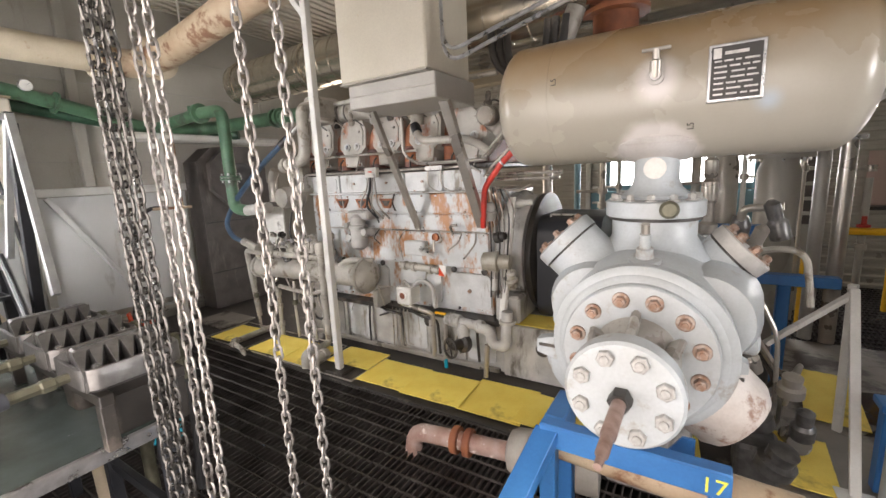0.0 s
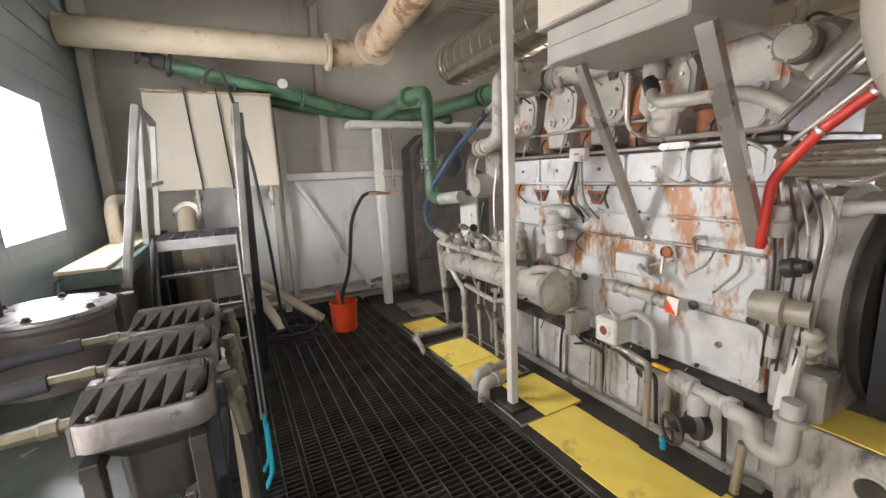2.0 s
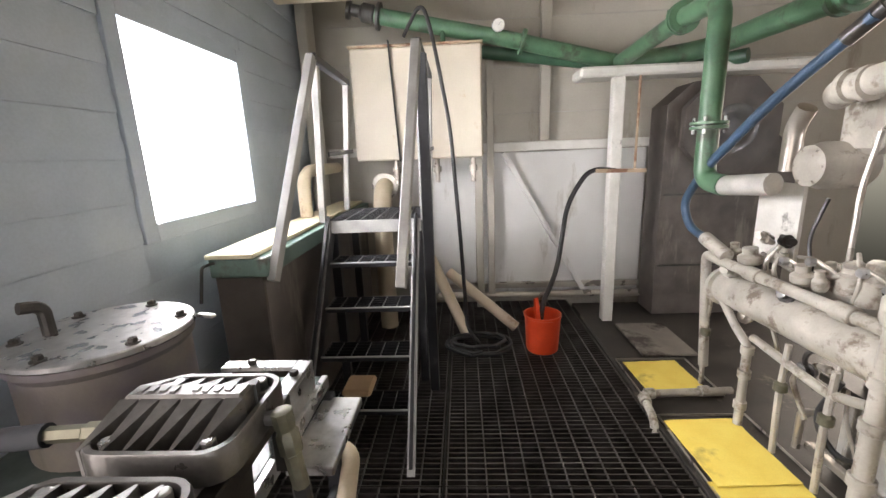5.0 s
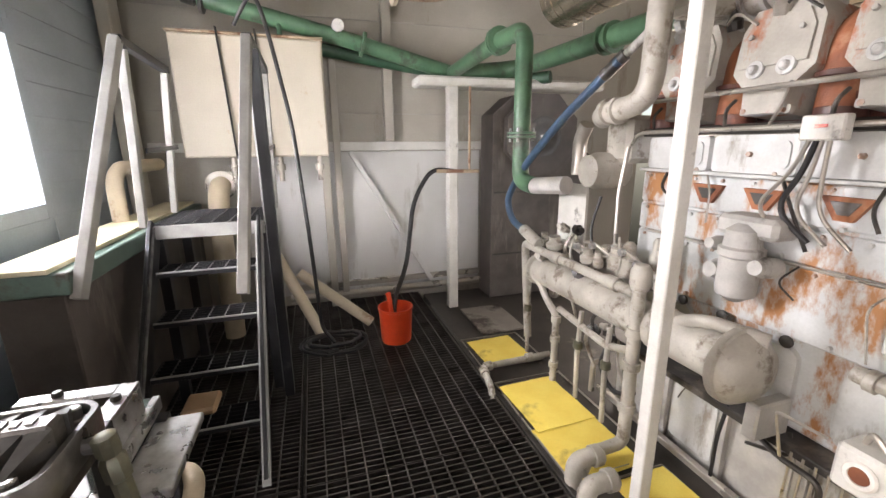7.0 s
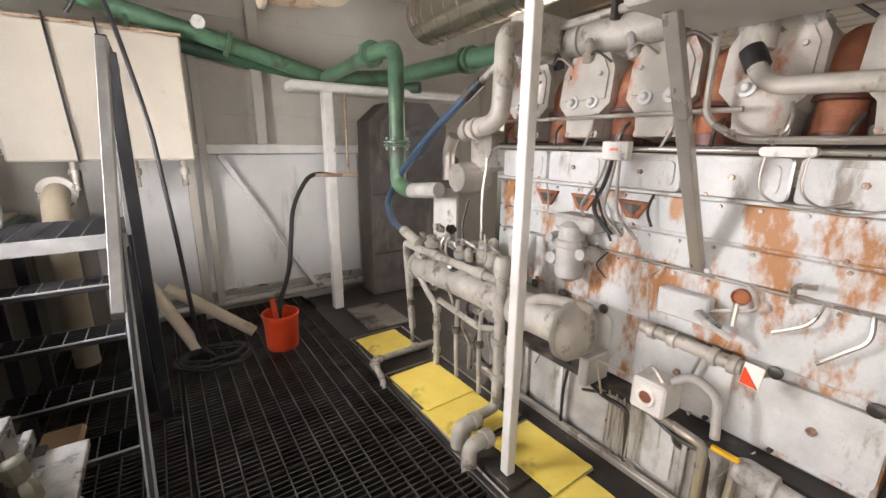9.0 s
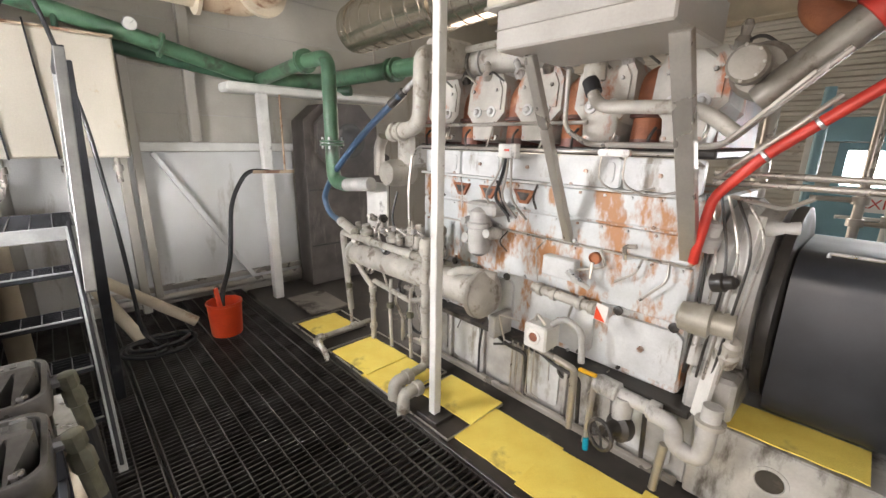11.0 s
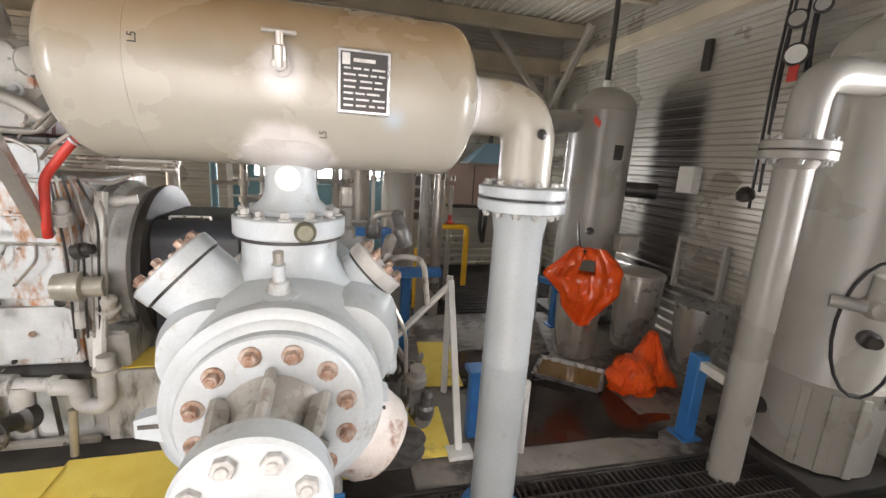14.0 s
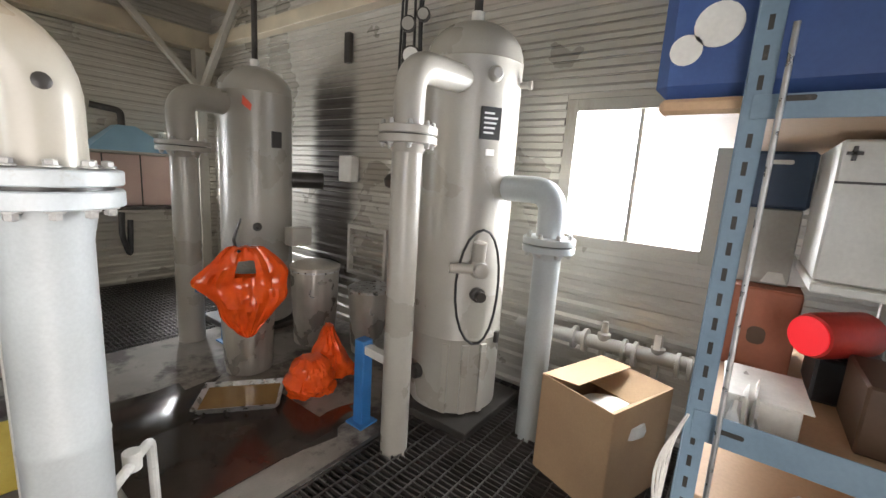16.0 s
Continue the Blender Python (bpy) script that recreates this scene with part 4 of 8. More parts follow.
part("bracket_pin", Mesh().tube([(-1.75, 3.1, 1.2), (-1.75, 3.06, 1.28), (-1.68, 3.06, 1.29)], 0.012, 0.03, 8), M_GALV, eng)
part("tee_pipe", Mesh().tube([(-2.3, 3.05, 0.9), (-1.85, 3.05, 0.88)], 0.032, 0, 16), M_PIPEW, eng)
part("red_tag", Mesh().prism([(-0.035, -0.05), (0.035, -0.05), (0.035, 0.05), (-0.035, 0.05)], (-1.79, 2.97, 0.90), (0, -1, 0), (0.1, 0, 1), 0.003), M_PAPER, eng)
part("red_tag", Mesh().prism([(-0.032, -0.045), (0.032, -0.045), (-0.032, 0.03)], (-1.79, 2.966, 0.90), (0, -1, 0), (0.1, 0, 1), 0.003), M_REDP, eng, "pink-red corner of the tag")
# pipework and hand wheel at the lower east corner
part("oil_pump", Mesh().lathe([(0.045, 0), (0.058, 0.03), (0.058, 0.14), (0.04, 0.15), (0.04, 0.3), (0.052, 0.31), (0.052, 0.36)], (-1.78, 2.98, 0.47), (1, 0, -0.06), 20), M_ENGDIRTY, eng)
part("pump_drop", Mesh().lathe([(0.05, 0), (0.055, 0.1), (0.04, 0.16)], (-1.6, 2.96, 0.30), (0, 0, 1), 16), M_ENGDIRTY, eng)
part("pump_elbow", Mesh().tube([(-1.45, 2.95, 0.45), (-1.33, 2.95, 0.44), (-1.33, 2.95, 0.33), (-1.2, 2.95, 0.31), (-1.19, 2.96, 0.62)], 0.045, 0.07, 18), M_ENGDIRTY, eng)
part("flange_ring", Mesh().lathe([(0.046, 0), (0.066, 0.003), (0.066, 0.025), (0.046, 0.028)], (-1.19, 2.955, 0.52), (0, 0, 1)), M_PIPEW, eng)
part("drop_rod", Mesh().tube([(-1.36, 2.93, 0.32), (-1.38, 2.93, 0.03)], 0.022, 0, 12), M_GALV, eng)
hw = part("hand_wheel", Mesh().lathe([(0.075, 0), (0.088, 0.005), (0.088, 0.018), (0.075, 0.022), (0.07, 0.018), (0.07, 0.004)], (-1.63, 2.80, 0.29), (-0.35, -1, 0.1), 24, cap=False), M_OIL, eng)
for k in range(5):
    a = 2 * math.pi * k / 5
    fm = Matrix.Translation((-1.633, 2.79, 0.291)) @ frame_of(Vector((-0.35, -1, 0.1)))
    part("spoke", Mesh().bar(fm @ Vector((0, 0, 0)), fm @ Vector((0.075 * math.cos(a), 0.075 * math.sin(a), 0)), 0.012, 0.012), M_OIL, hw)
part("valve_body", Mesh().lathe([(0.07, 0), (0.08, 0.02), (0.08, 0.06), (0.05, 0.08), (0.03, 0.17)], (-1.58, 2.98, 0.28), (-0.35, -1, 0.1), 20), M_OIL, eng)
# starter, flywheel housing, black coupling guard
st = part("starter", Mesh().lathe([(0.04, 0), (0.07, 0.015), (0.075, 0.06), (0.078, 0.06), (0.085, 0.14), (0.06, 0.15), (0.06, 0.24)], (-1.42, 3.0, 1.01), (1, 0.1, 0), 24), mat("tarnished bronze grey", (0.42, 0.395, 0.34), (0.29, 0.27, 0.22), 0.42, 0.25, scale=9), eng)
fh = part("flywheel_housing", Mesh().lathe([(0.5, 0), (0.56, 0.03), (0.56, 0.1), (0.52, 0.14), (0.52, 0.24), (0.4, 0.26)], (-1.40, 3.72, 0.98), (1, 0, 0), 40), M_ENGDIRTY, eng)
bolt_ring("bolt", (-1.14, 3.72, 0.98), (1, 0, 0), 0.46, 16, 0.012, 0.016, M_ENGDIRTY, fh)
part("housing_foot", Mesh().box((-1.36, 3.1, 0.465), (-1.14, 3.5, 0.7), 0.02), M_ENGDIRTY, eng)
part("housing_brace", Mesh().bar((-1.26, 3.02, 0.5), (-1.2, 3.12, 1.52), 0.07, 0.03), M_WPAINT, eng)
part("ring_gear", Mesh().lathe([(0.53, 0), (0.535, 0.01), (0.535, 0.05), (0.5, 0.06)], (-1.13, 3.72, 0.98), (1, 0, 0), 48), M_OIL, eng)
cg = thing("coupling_guard", (-0.8, 3.6, 0.46), "glossy black sheet metal coupling guard", "guard")
part("guard_body", Mesh().prism(rounded(0.84, 0.88, 0.16, 6), (-1.06, 3.72, 0.90), (1, 0, 0), (0, 0, 1), 0.5), M_BLACK, cg)
part("handle", Mesh().tube([(-0.95, 3.33, 1.34), (-0.95, 3.33, 1.36), (-0.72, 3.33, 1.36), (-0.72, 3.33, 1.34)], 0.008, 0.01, 8), M_STEEL, cg)
# small lines, unions and boxes over the flank
rl_ = random.Random(11)
for i in range(16):
    x = -3.3 + i * 0.118 + rl_.uniform(-0.03, 0.03)
    zt = rl_.choice((0.5, 0.9, 1.22, 1.56))
    part("line", Mesh().tube([(x, 3.105, zt), (x + rl_.uniform(-0.06, 0.06), 3.07, zt - 0.08), (x + rl_.uniform(-0.15, 0.15), 3.08, zt - rl_.uniform(0.12, 0.3))], rl_.uniform(0.004, 0.009), 0.04, 6), rl_.choice((M_GALV, M_OIL, M_PIPEW)), eng)
for i in range(22):
    x, z_ = rl_.uniform(-3.45, -1.45), rl_.choice((0.50, 0.52, 0.91, 1.23, 1.38, 1.57))
    part("nut", Mesh().hexnut((x, 3.128, z_ + 0.012), (0, -1, 0), rl_.uniform(0.009, 0.015), 0.018), rl_.choice((M_BOLT, M_OIL, M_ENGINE)), eng)
for i in range(9):
    x = -3.3 + i * 0.24
    part("top_fitting", Mesh().lathe([(0.03, 0), (0.035, 0.04), (0.02, 0.06), (0.025, 0.1), (0.012, 0.12)], (x, 3.1 + 0.05 * (i % 2), 2.22), (0.2 * (i % 3 - 1), -0.3, 1), 10), (M_ENGDIRTY, M_OIL, M_GALV)[i % 3], eng)
    part("top_line", Mesh().tube([(x, 3.1, 2.24), (x + 0.08, 3.05, 2.27), (x + 0.16, 3.08, 2.2)], 0.007, 0.05, 6), (M_OIL, M_GALV)[i % 2], eng)
part("upper_rail", Mesh().tube([(-3.3, 3.12, 2.44), (-1.3, 3.12, 2.47)], 0.022, 0, 10), M_PIPEW, eng)
for x in (-3.15, -2.7, -2.3):
    part("rail_clip", Mesh().box((x, 3.08, 2.40), (x + 0.03, 3.16, 2.5), 0.004), M_OIL, eng)
for i, (p, r, h, d) in enumerate((((-1.36, 3.05, 1.35), 0.05, 0.14, (0.2, -0.3, 1)), ((-1.3, 3.02, 1.2), 0.045, 0.1, (1, -0.2, 0.3)), ((-1.22, 3.1, 0.8), 0.06, 0.16, (0.3, -0.5, 1)), ((-1.33, 3.05, 0.76), 0.035, 0.2, (0, 0, 1)))):
    part("governor_part", Mesh().lathe([(r, 0), (r, h * 0.5), (r * 0.7, h * 0.55), (r * 0.7, h * 0.9), (r * 0.4, h)], p, d, 14), (M_ENGDIRTY, M_OIL, M_PIPEW)[i % 3], eng)
for i in range(6):
    part("end_cable", Mesh().tube([(-1.4 + 0.03 * i, 3.06, 1.6), (-1.33 + 0.04 * i, 3.0, 1.2 + 0.05 * i), (-1.36 + 0.03 * i, 3.03, 0.7)], 0.007, 0.15, 6), (M_OIL, M_GALV)[i % 2], eng)
for i in range(18):
    p = Vector((rl_.uniform(-4.25, -3.4), rl_.uniform(2.82, 3.0), rl_.choice((0.55, 0.62, 0.9, 1.0, 1.06, 1.14))))
    r_, h_ = rl_.uniform(0.014, 0.035), rl_.uniform(0.05, 0.13)
    part("valve_body", Mesh().lathe([(r_, 0), (r_, h_ * 0.35), (r_ * 1.4, h_ * 0.4), (r_ * 1.4, h_ * 0.6), (r_ * 0.8, h_ * 0.65), (r_ * 0.8, h_)], p, rl_.choice(((1, 0, 0.1), (0, 0, 1), (0.3, -0.8, 0.3))), 10), rl_.choice((M_PIPEW, M_GALV, M_OIL)), eng)
for i in range(9):
    x = rl_.uniform(-4.2, -3.3)
    z_ = rl_.uniform(0.5, 1.2)
    part("line", Mesh().tube([(x, 2.9, z_), (x + rl_.uniform(-0.1, 0.1), 2.84, z_ - 0.1), (x + rl_.uniform(-0.25, 0.25), 2.88, z_ - rl_.uniform(0.15, 0.35))], rl_.uniform(0.007, 0.014), 0.05, 8), rl_.choice((M_GALV, M_OIL, M_PIPEW)), eng)
# turbocharger corner, exhaust elbow and red pipe
tc_ = part("turbo_cover", Mesh().lathe([(0.034, 0.06), (0.062, 0.055), (0.073, 0.04), (0.073, -0.05), (0.06, -0.1)], (-1.30, 2.92, 2.13), (0.1, -1, 0), 28), M_DULL, eng)
bolt_ring("bolt", (-1.305, 2.862, 2.13), (0.1, -1, 0), 0.066, 8, 0.007, 0.01, M_GALV, tc_, washer=False)
part("turbo_body", Mesh().lathe([(0.09, 0), (0.115, 0.05), (0.115, 0.2), (0.08, 0.26)], (-1.28, 3.0, 2.12), (0, 1, 0), 28), M_DULL, eng)
part("charge_pipe", Mesh().tube([(-1.26, 3.02, 2.0), (-1.04, 2.98, 2.2), (-0.82, 2.98, 2.4), (-0.68, 3.0, 2.75)], 0.062, 0.15, 20), M_DULL, eng)
part("red_joint", Mesh().cyl((-0.98, 2.98, 2.255), (-0.88, 2.98, 2.345), 0.078, 24), M_RED, eng, "faded red hose joint")
part("support_strut", Mesh().bar((-1.32, 2.86, 1.83), (-1.08, 2.86, 2.08), 0.016, 0.016), M_GALV, eng)
part("white_box", Mesh().box((-0.86, 2.78, 2.06), (-0.66, 2.95, 2.2), 0.01), M_WPAINT, eng)
part("turbine_riser", Mesh().tube([(-1.15, 3.1, 2.5), (-1.15, 3.05, 2.3), (-1.0, 3.05, 2.25)], 0.06, 0.1), M_RUSTRED, eng)
for r, zz in ((0.2, 2.42), (0.15, 2.45), (0.27, 2.46)):
    part("flex_hose", Mesh().tube([(-1.0 - r, 2.95, 2.7), (-1.0 - r * 0.9, 2.93, zz + 0.02), (-1.0, 2.92, zz - r * 0.6), (-1.0 + r * 0.9, 2.93, zz + 0.02), (-1.0 + r, 2.95, 2.7)], 0.028, 0.25), M_OIL, eng)
rp = thing("red_pipe", (-1.36, 2.92, 1.28), "red painted pipe clamped beside the engine", "pipe")
part("pipe", Mesh().tube([(-1.385, 2.97, 1.29), (-1.375, 2.95, 1.36), (-1.34, 2.92, 1.6), (-1.19, 2.9, 1.78), (-1.06, 2.9, 1.89), (-0.55, 2.88, 2.31)], 0.022, 0.05, 14), M_RED, rp)
for p in ((-1.19, 2.9, 1.78), (-1.05, 2.9, 1.9)):
    part("clamp", Mesh().lathe([(0.023, 0), (0.029, 0.002), (0.029, 0.014), (0.023, 0.016)], p, (0.75, 0, 0.65), 16), M_STEEL, rp)
part("steel_line", Mesh().tube([(-1.33, 2.90, 1.69), (-1.27, 2.88, 1.75), (-1.1, 2.88, 1.9), (-1.0, 2.9, 2.0)], 0.01, 0.04, 8), M_GALV, rp)
for z, x1 in ((1.70, -0.78), (1.66, -0.8)):
    part("cross_pipe", Mesh().tube([(-1.38, 3.05, z), (x1, 3.05, z)], 0.014, 0, 10), M_GALV, eng)
part("lower_clutter", Mesh().tube([(-1.3, 3.05, 1.6), (-1.1, 3.02, 1.57), (-1.02, 3.05, 1.62)], 0.01, 0.03, 8), M_GALV, eng)
part("brass_valve", Mesh().lathe([(0.03, 0), (0.04, 0.05), (0.025, 0.1), (0.03, 0.15)], (-1.2, 3.15, 1.46), (1, 0.3, 0.1), 16), M_ENGDIRTY, eng)
# control panel on its arms
cp = thing("control_panel", (-1.78, 2.7, 2.2), "cream control panel box over a grey tray on two steel arms", "control panel")
part("tray", Mesh().box((-2.15, 2.38, 2.21), (-1.40, 2.92, 2.375), 0.008), M_GREYBOX, cp)
part("tray_seam", Mesh().box((-2.15, 2.372, 2.29), (-1.40, 2.379, 2.296), 0.001), M_GALV, cp)
part("cabinet", Mesh().box((-2.20, 2.36, 2.39), (-1.45, 2.94, 3.05), 0.01), M_CREAM, cp)
part("lip", Mesh().box((-2.2, 2.35, 2.378), (-1.45, 2.94, 2.389), 0.002), M_GALV, cp)
for p, q, w in (((-2.07, 2.53, 2.21), (-2.12, 3.13, 1.23), 0.05), ((-1.43, 2.53, 2.21), (-1.41, 3.0, 1.29), 0.075)):
    a = part("arm", Mesh().bar(p, q, w, 0.045), M_GALV, cp)
part("arm_plate", Mesh().bar((-2.118, 3.11, 1.28), (-2.12, 3.12, 1.21), 0.06, 0.012), M_GALV, cp)
for off in (0.0, 0.05):
    part("tubing", Mesh().tube([(-1.38, 2.45, 3.0 - off), (-1.36, 2.42, 2.55 - off), (-1.25, 2.35, 2.45 - off * 1.2), (-0.45, 2.3, 2.63 - off), (-0.35, 2.3, 2.60)], 0.012, 0.1, 10), M_STEEL, cp)
# post by the engine
po = thing("steel_post", (-2.65, 2.5, 0), "pale square steel post with a forked top", "post")
part("post", Mesh().box((-2.68, 2.47, 0.02), (-2.62, 2.53, 3.1), 0.005), M_WPAINT, po)
part("base_plate", Mesh().box((-2.75, 2.42, -0.01), (-2.55, 2.58, 0.02), 0.004), M_OIL, po)
part("fork", Mesh().bar((-2.65, 2.5, 2.98), (-2.98, 2.5, 3.4), 0.045, 0.045), M_WPAINT, po)
part("fork", Mesh().bar((-2.65, 2.5, 3.05), (-2.6, 2.5, 3.78), 0.045, 0.045), M_WPAINT, po)
# floor fittings by the post
fl_ = thing("drain_fittings", (-2.95, 2.38, 0), "grey pipe elbows rising through the grating edge", "pipe fitting")
for x, y in ((-2.98, 2.40), (-2.82, 2.36)):
    part("elbow", Mesh().tube([(x, y + 0.16, 0.13), (x, y, 0.13), (x, y, -0.05)], 0.045, 0.06), M_PIPEW, fl_)
    part("collar", Mesh().cyl((x, y + 0.1, 0.13), (x, y + 0.15, 0.13), 0.055), M_PIPEW, fl_)
# loose pads of yellow absorbent on the floor
def pad(x0, y0, w, d, turn, z, seed):
    r = random.Random(seed)
    nx, ny = 8, 8
    m = pose(x0 + w / 2, y0 + d / 2, z, 0, 0, turn)
    top = [[m @ Vector((-w / 2 + w * i / nx, -d / 2 + d * j / ny, 0.008 + 0.012 * noise.noise((i * 0.5 + seed * 3.1, j * 0.5, seed)) ** 2 + 0.004 * r.random())) for j in range(ny + 1)] for i in range(nx + 1)]
    vs = [v for row in top for v in row] + [v - Vector((0, 0, 0.006)) for row in top for v in row]
    k = (nx + 1) * (ny + 1)
    at = lambda i, j: i * (ny + 1) + j
    fs = []
    for i in range(nx):
        for j in range(ny):
            q = (at(i, j), at(i + 1, j), at(i + 1, j + 1), at(i, j + 1))
            fs += [q, tuple(k + a for a in q[::-1])]
    for i in range(nx):
        fs += [(at(i, 0), k + at(i, 0), k + at(i + 1, 0), at(i + 1, 0)), (at(i + 1, ny), k + at(i + 1, ny), k + at(i, ny), at(i, ny))]
    for j in range(ny):
        fs += [(at(0, j + 1), k + at(0, j + 1), k + at(0, j), at(0, j)), (at(nx, j), k + at(nx, j), k + at(nx, j + 1), at(nx, j + 1))]
    return solid("absorbent_pad", Mesh().add(vs, fs), M_YELLOW, "yellow absorbent pad with brown oil stains on the floor", "pad", "yellow pads")


for i, (x, y, w, d, a) in enumerate(((-4.63, 2.43, 0.40, 0.41, 3), (-3.88, 2.40, 0.52, 0.42, 2), (-3.40, 2.39, 0.44, 0.45, 2), (-2.90, 2.58, 0.50, 0.34, 2), (-2.40, 2.44, 0.53, 0.42, 1), (-1.91, 2.42, 0.53, 0.42, 2), (-1.40, 2.44, 0.5, 0.48, 1), (-0.95, 2.45, 0.6, 0.42, -2), (-0.35, 2.5, 0.5, 0.4, 4), (0.36, 2.60, 0.42, 0.52, -3), (0.79, 3.40, 0.32, 0.82, -6), (0.33, 3.22, 0.2, 0.45, -12))):
    pad(x, y, w, d, a, 0.0 if i % 2 == 0 else 0.012, i)
pad(-1.22, 3.1, 0.58, 0.28, 1, 0.462, 21)
dp = thing("drip_rail", (-4.2, 2.5, 0), "grey pipe rail with elbows round the drip pans", "rail")
part("pipe", Mesh().tube([(-4.13, 2.95, 0.06), (-4.10, 2.35, 0.06), (-3.86, 2.32, 0.05), (-3.82, 2.32, -0.04)], 0.024, 0.05, 12), M_PIPEW, dp)
for p, q in (((-4.104, 2.43, 0.06), (-4.1, 2.37, 0.06)), ((-4.07, 2.347, 0.06), (-4.0, 2.338, 0.056)), ((-4.128, 2.8, 0.06), (-4.125, 2.74, 0.06))):
    part("collar", Mesh().cyl(p, q, 0.036, 12), M_PIPEW, dp)
for k, (x0, x1) in enumerate(((-4.68, -4.16), (-3.95, -2.98), (-2.93, -2.4))):
    pan = thing("drip_pan", ((x0 + x1) / 2, 2.62, -0.012), "dirty shallow steel drip pan under the pads", "pan", "drip pans")
    part("floor_plate", Mesh().box((x0, 2.385, -0.012), (x1, 2.93, -0.004), 0.001), M_PAD, pan)
    for a, b in (((x0, 2.385, -0.0035), (x1, 2.391, 0.012)), ((x0, 2.924, -0.0035), (x1, 2.93, 0.012)), ((x0, 2.392, -0.0035), (x0 + 0.006, 2.923, 0.012)), ((x1 - 0.006, 2.392, -0.0035), (x1, 2.923, 0.012))):
        part("lip", Mesh().box(a, b, 0.001), M_GALV, pan)

# ---- compressor cylinder, vessel and suction column ----
CX, CZ = -0.105, 1.03
co = thing("compressor", (CX, 2.4, 0), "pale grey cast compressor cylinder with rusty cover bolts", "compressor")
part("cylinder", Mesh().lathe([(0.30, 1.66), (0.325, 1.675), (0.325, 1.73), (0.30, 1.732), (0.295, 1.75), (0.315, 1.77), (0.34, 1.84), (0.35, 1.95), (0.35, 2.4), (0.30, 2.55), (0.28, 2.7)], (CX, 0, CZ), (0, 1, 0), 56), M_COMP, co)
hc = part("head_cover", Mesh().lathe([(0.2, 1.605), (0.262, 1.607), (0.268, 1.615), (0.268, 1.645), (0.285, 1.65), (0.295, 1.659)], (CX, 0, CZ), (0, 1, 0), 56), M_COMP, co)
bolt_ring("cover_bolt", (CX, 1.606, CZ), (0, -1, 0), 0.215, 12, 0.021, 0.036, M_BOLT, hc, math.pi / 12)
for sx in (-1, 1):
    part("shoulder", Mesh().lathe([(0.10, 0), (0.17, 0.02), (0.19, 0.1), (0.19, 0.35), (0.12, 0.42)], (CX + sx * 0.2, 1.80, CZ + 0.1), (sx * 0.1, 1, 0), 28), M_COMP, co)
    part("wing_slot", Mesh().box((CX + sx * 0.31 if sx > 0 else CX - 0.42, 1.766, 0.93), (CX + 0.345 if sx > 0 else CX - 0.32, 1.7695, 0.945), 0.001), M_OIL, co)
part("neck", Mesh().lathe([(0.11, 1.36), (0.105, 1.42), (0.115, 1.55), (0.15, 1.604)], (CX, 0, CZ), (0, 1, 0), 32), M_NECK, co)
for k in range(6):
    a = math.pi * k / 3 + math.pi / 2
    c, s = math.cos(a), math.sin(a)
    part("rib", Mesh().bar((CX + 0.12 * c, 1.37, CZ + 0.12 * s), (CX + 0.155 * c, 1.6, CZ + 0.155 * s), 0.03, 0.06, (c, 0, s), 0.01), M_NECK, co)
uh = part("unloader_head", Mesh().lathe([(0.06, 1.285), (0.165, 1.288), (0.175, 1.298), (0.175, 1.365), (0.168, 1.373)], (CX, 0, CZ), (0, 1, 0), 48), M_COMP, co)
bolt_ring("head_bolt", (CX, 1.287, CZ), (0, -1, 0), 0.128, 8, 0.027, 0.026, M_WBOLT, uh, math.pi / 8, washer=False)
part("stem_nut", Mesh().hexnut((CX, 1.286, CZ), (0, -1, 0), 0.035, 0.05), M_OIL, co)
part("stem", Mesh().lathe([(0.021, 0), (0.021, 0.17), (0.017, 0.18), (0.017, 0.25), (0.011, 0.26), (0.01, 0.3)], (CX, 1.24, CZ), (0, -1, 0), 16), mat("rusty bright steel stem", (0.42, 0.3, 0.26), (0.26, 0.17, 0.14), 0.4, 0.4, scale=25), co, "rusty threaded stem")
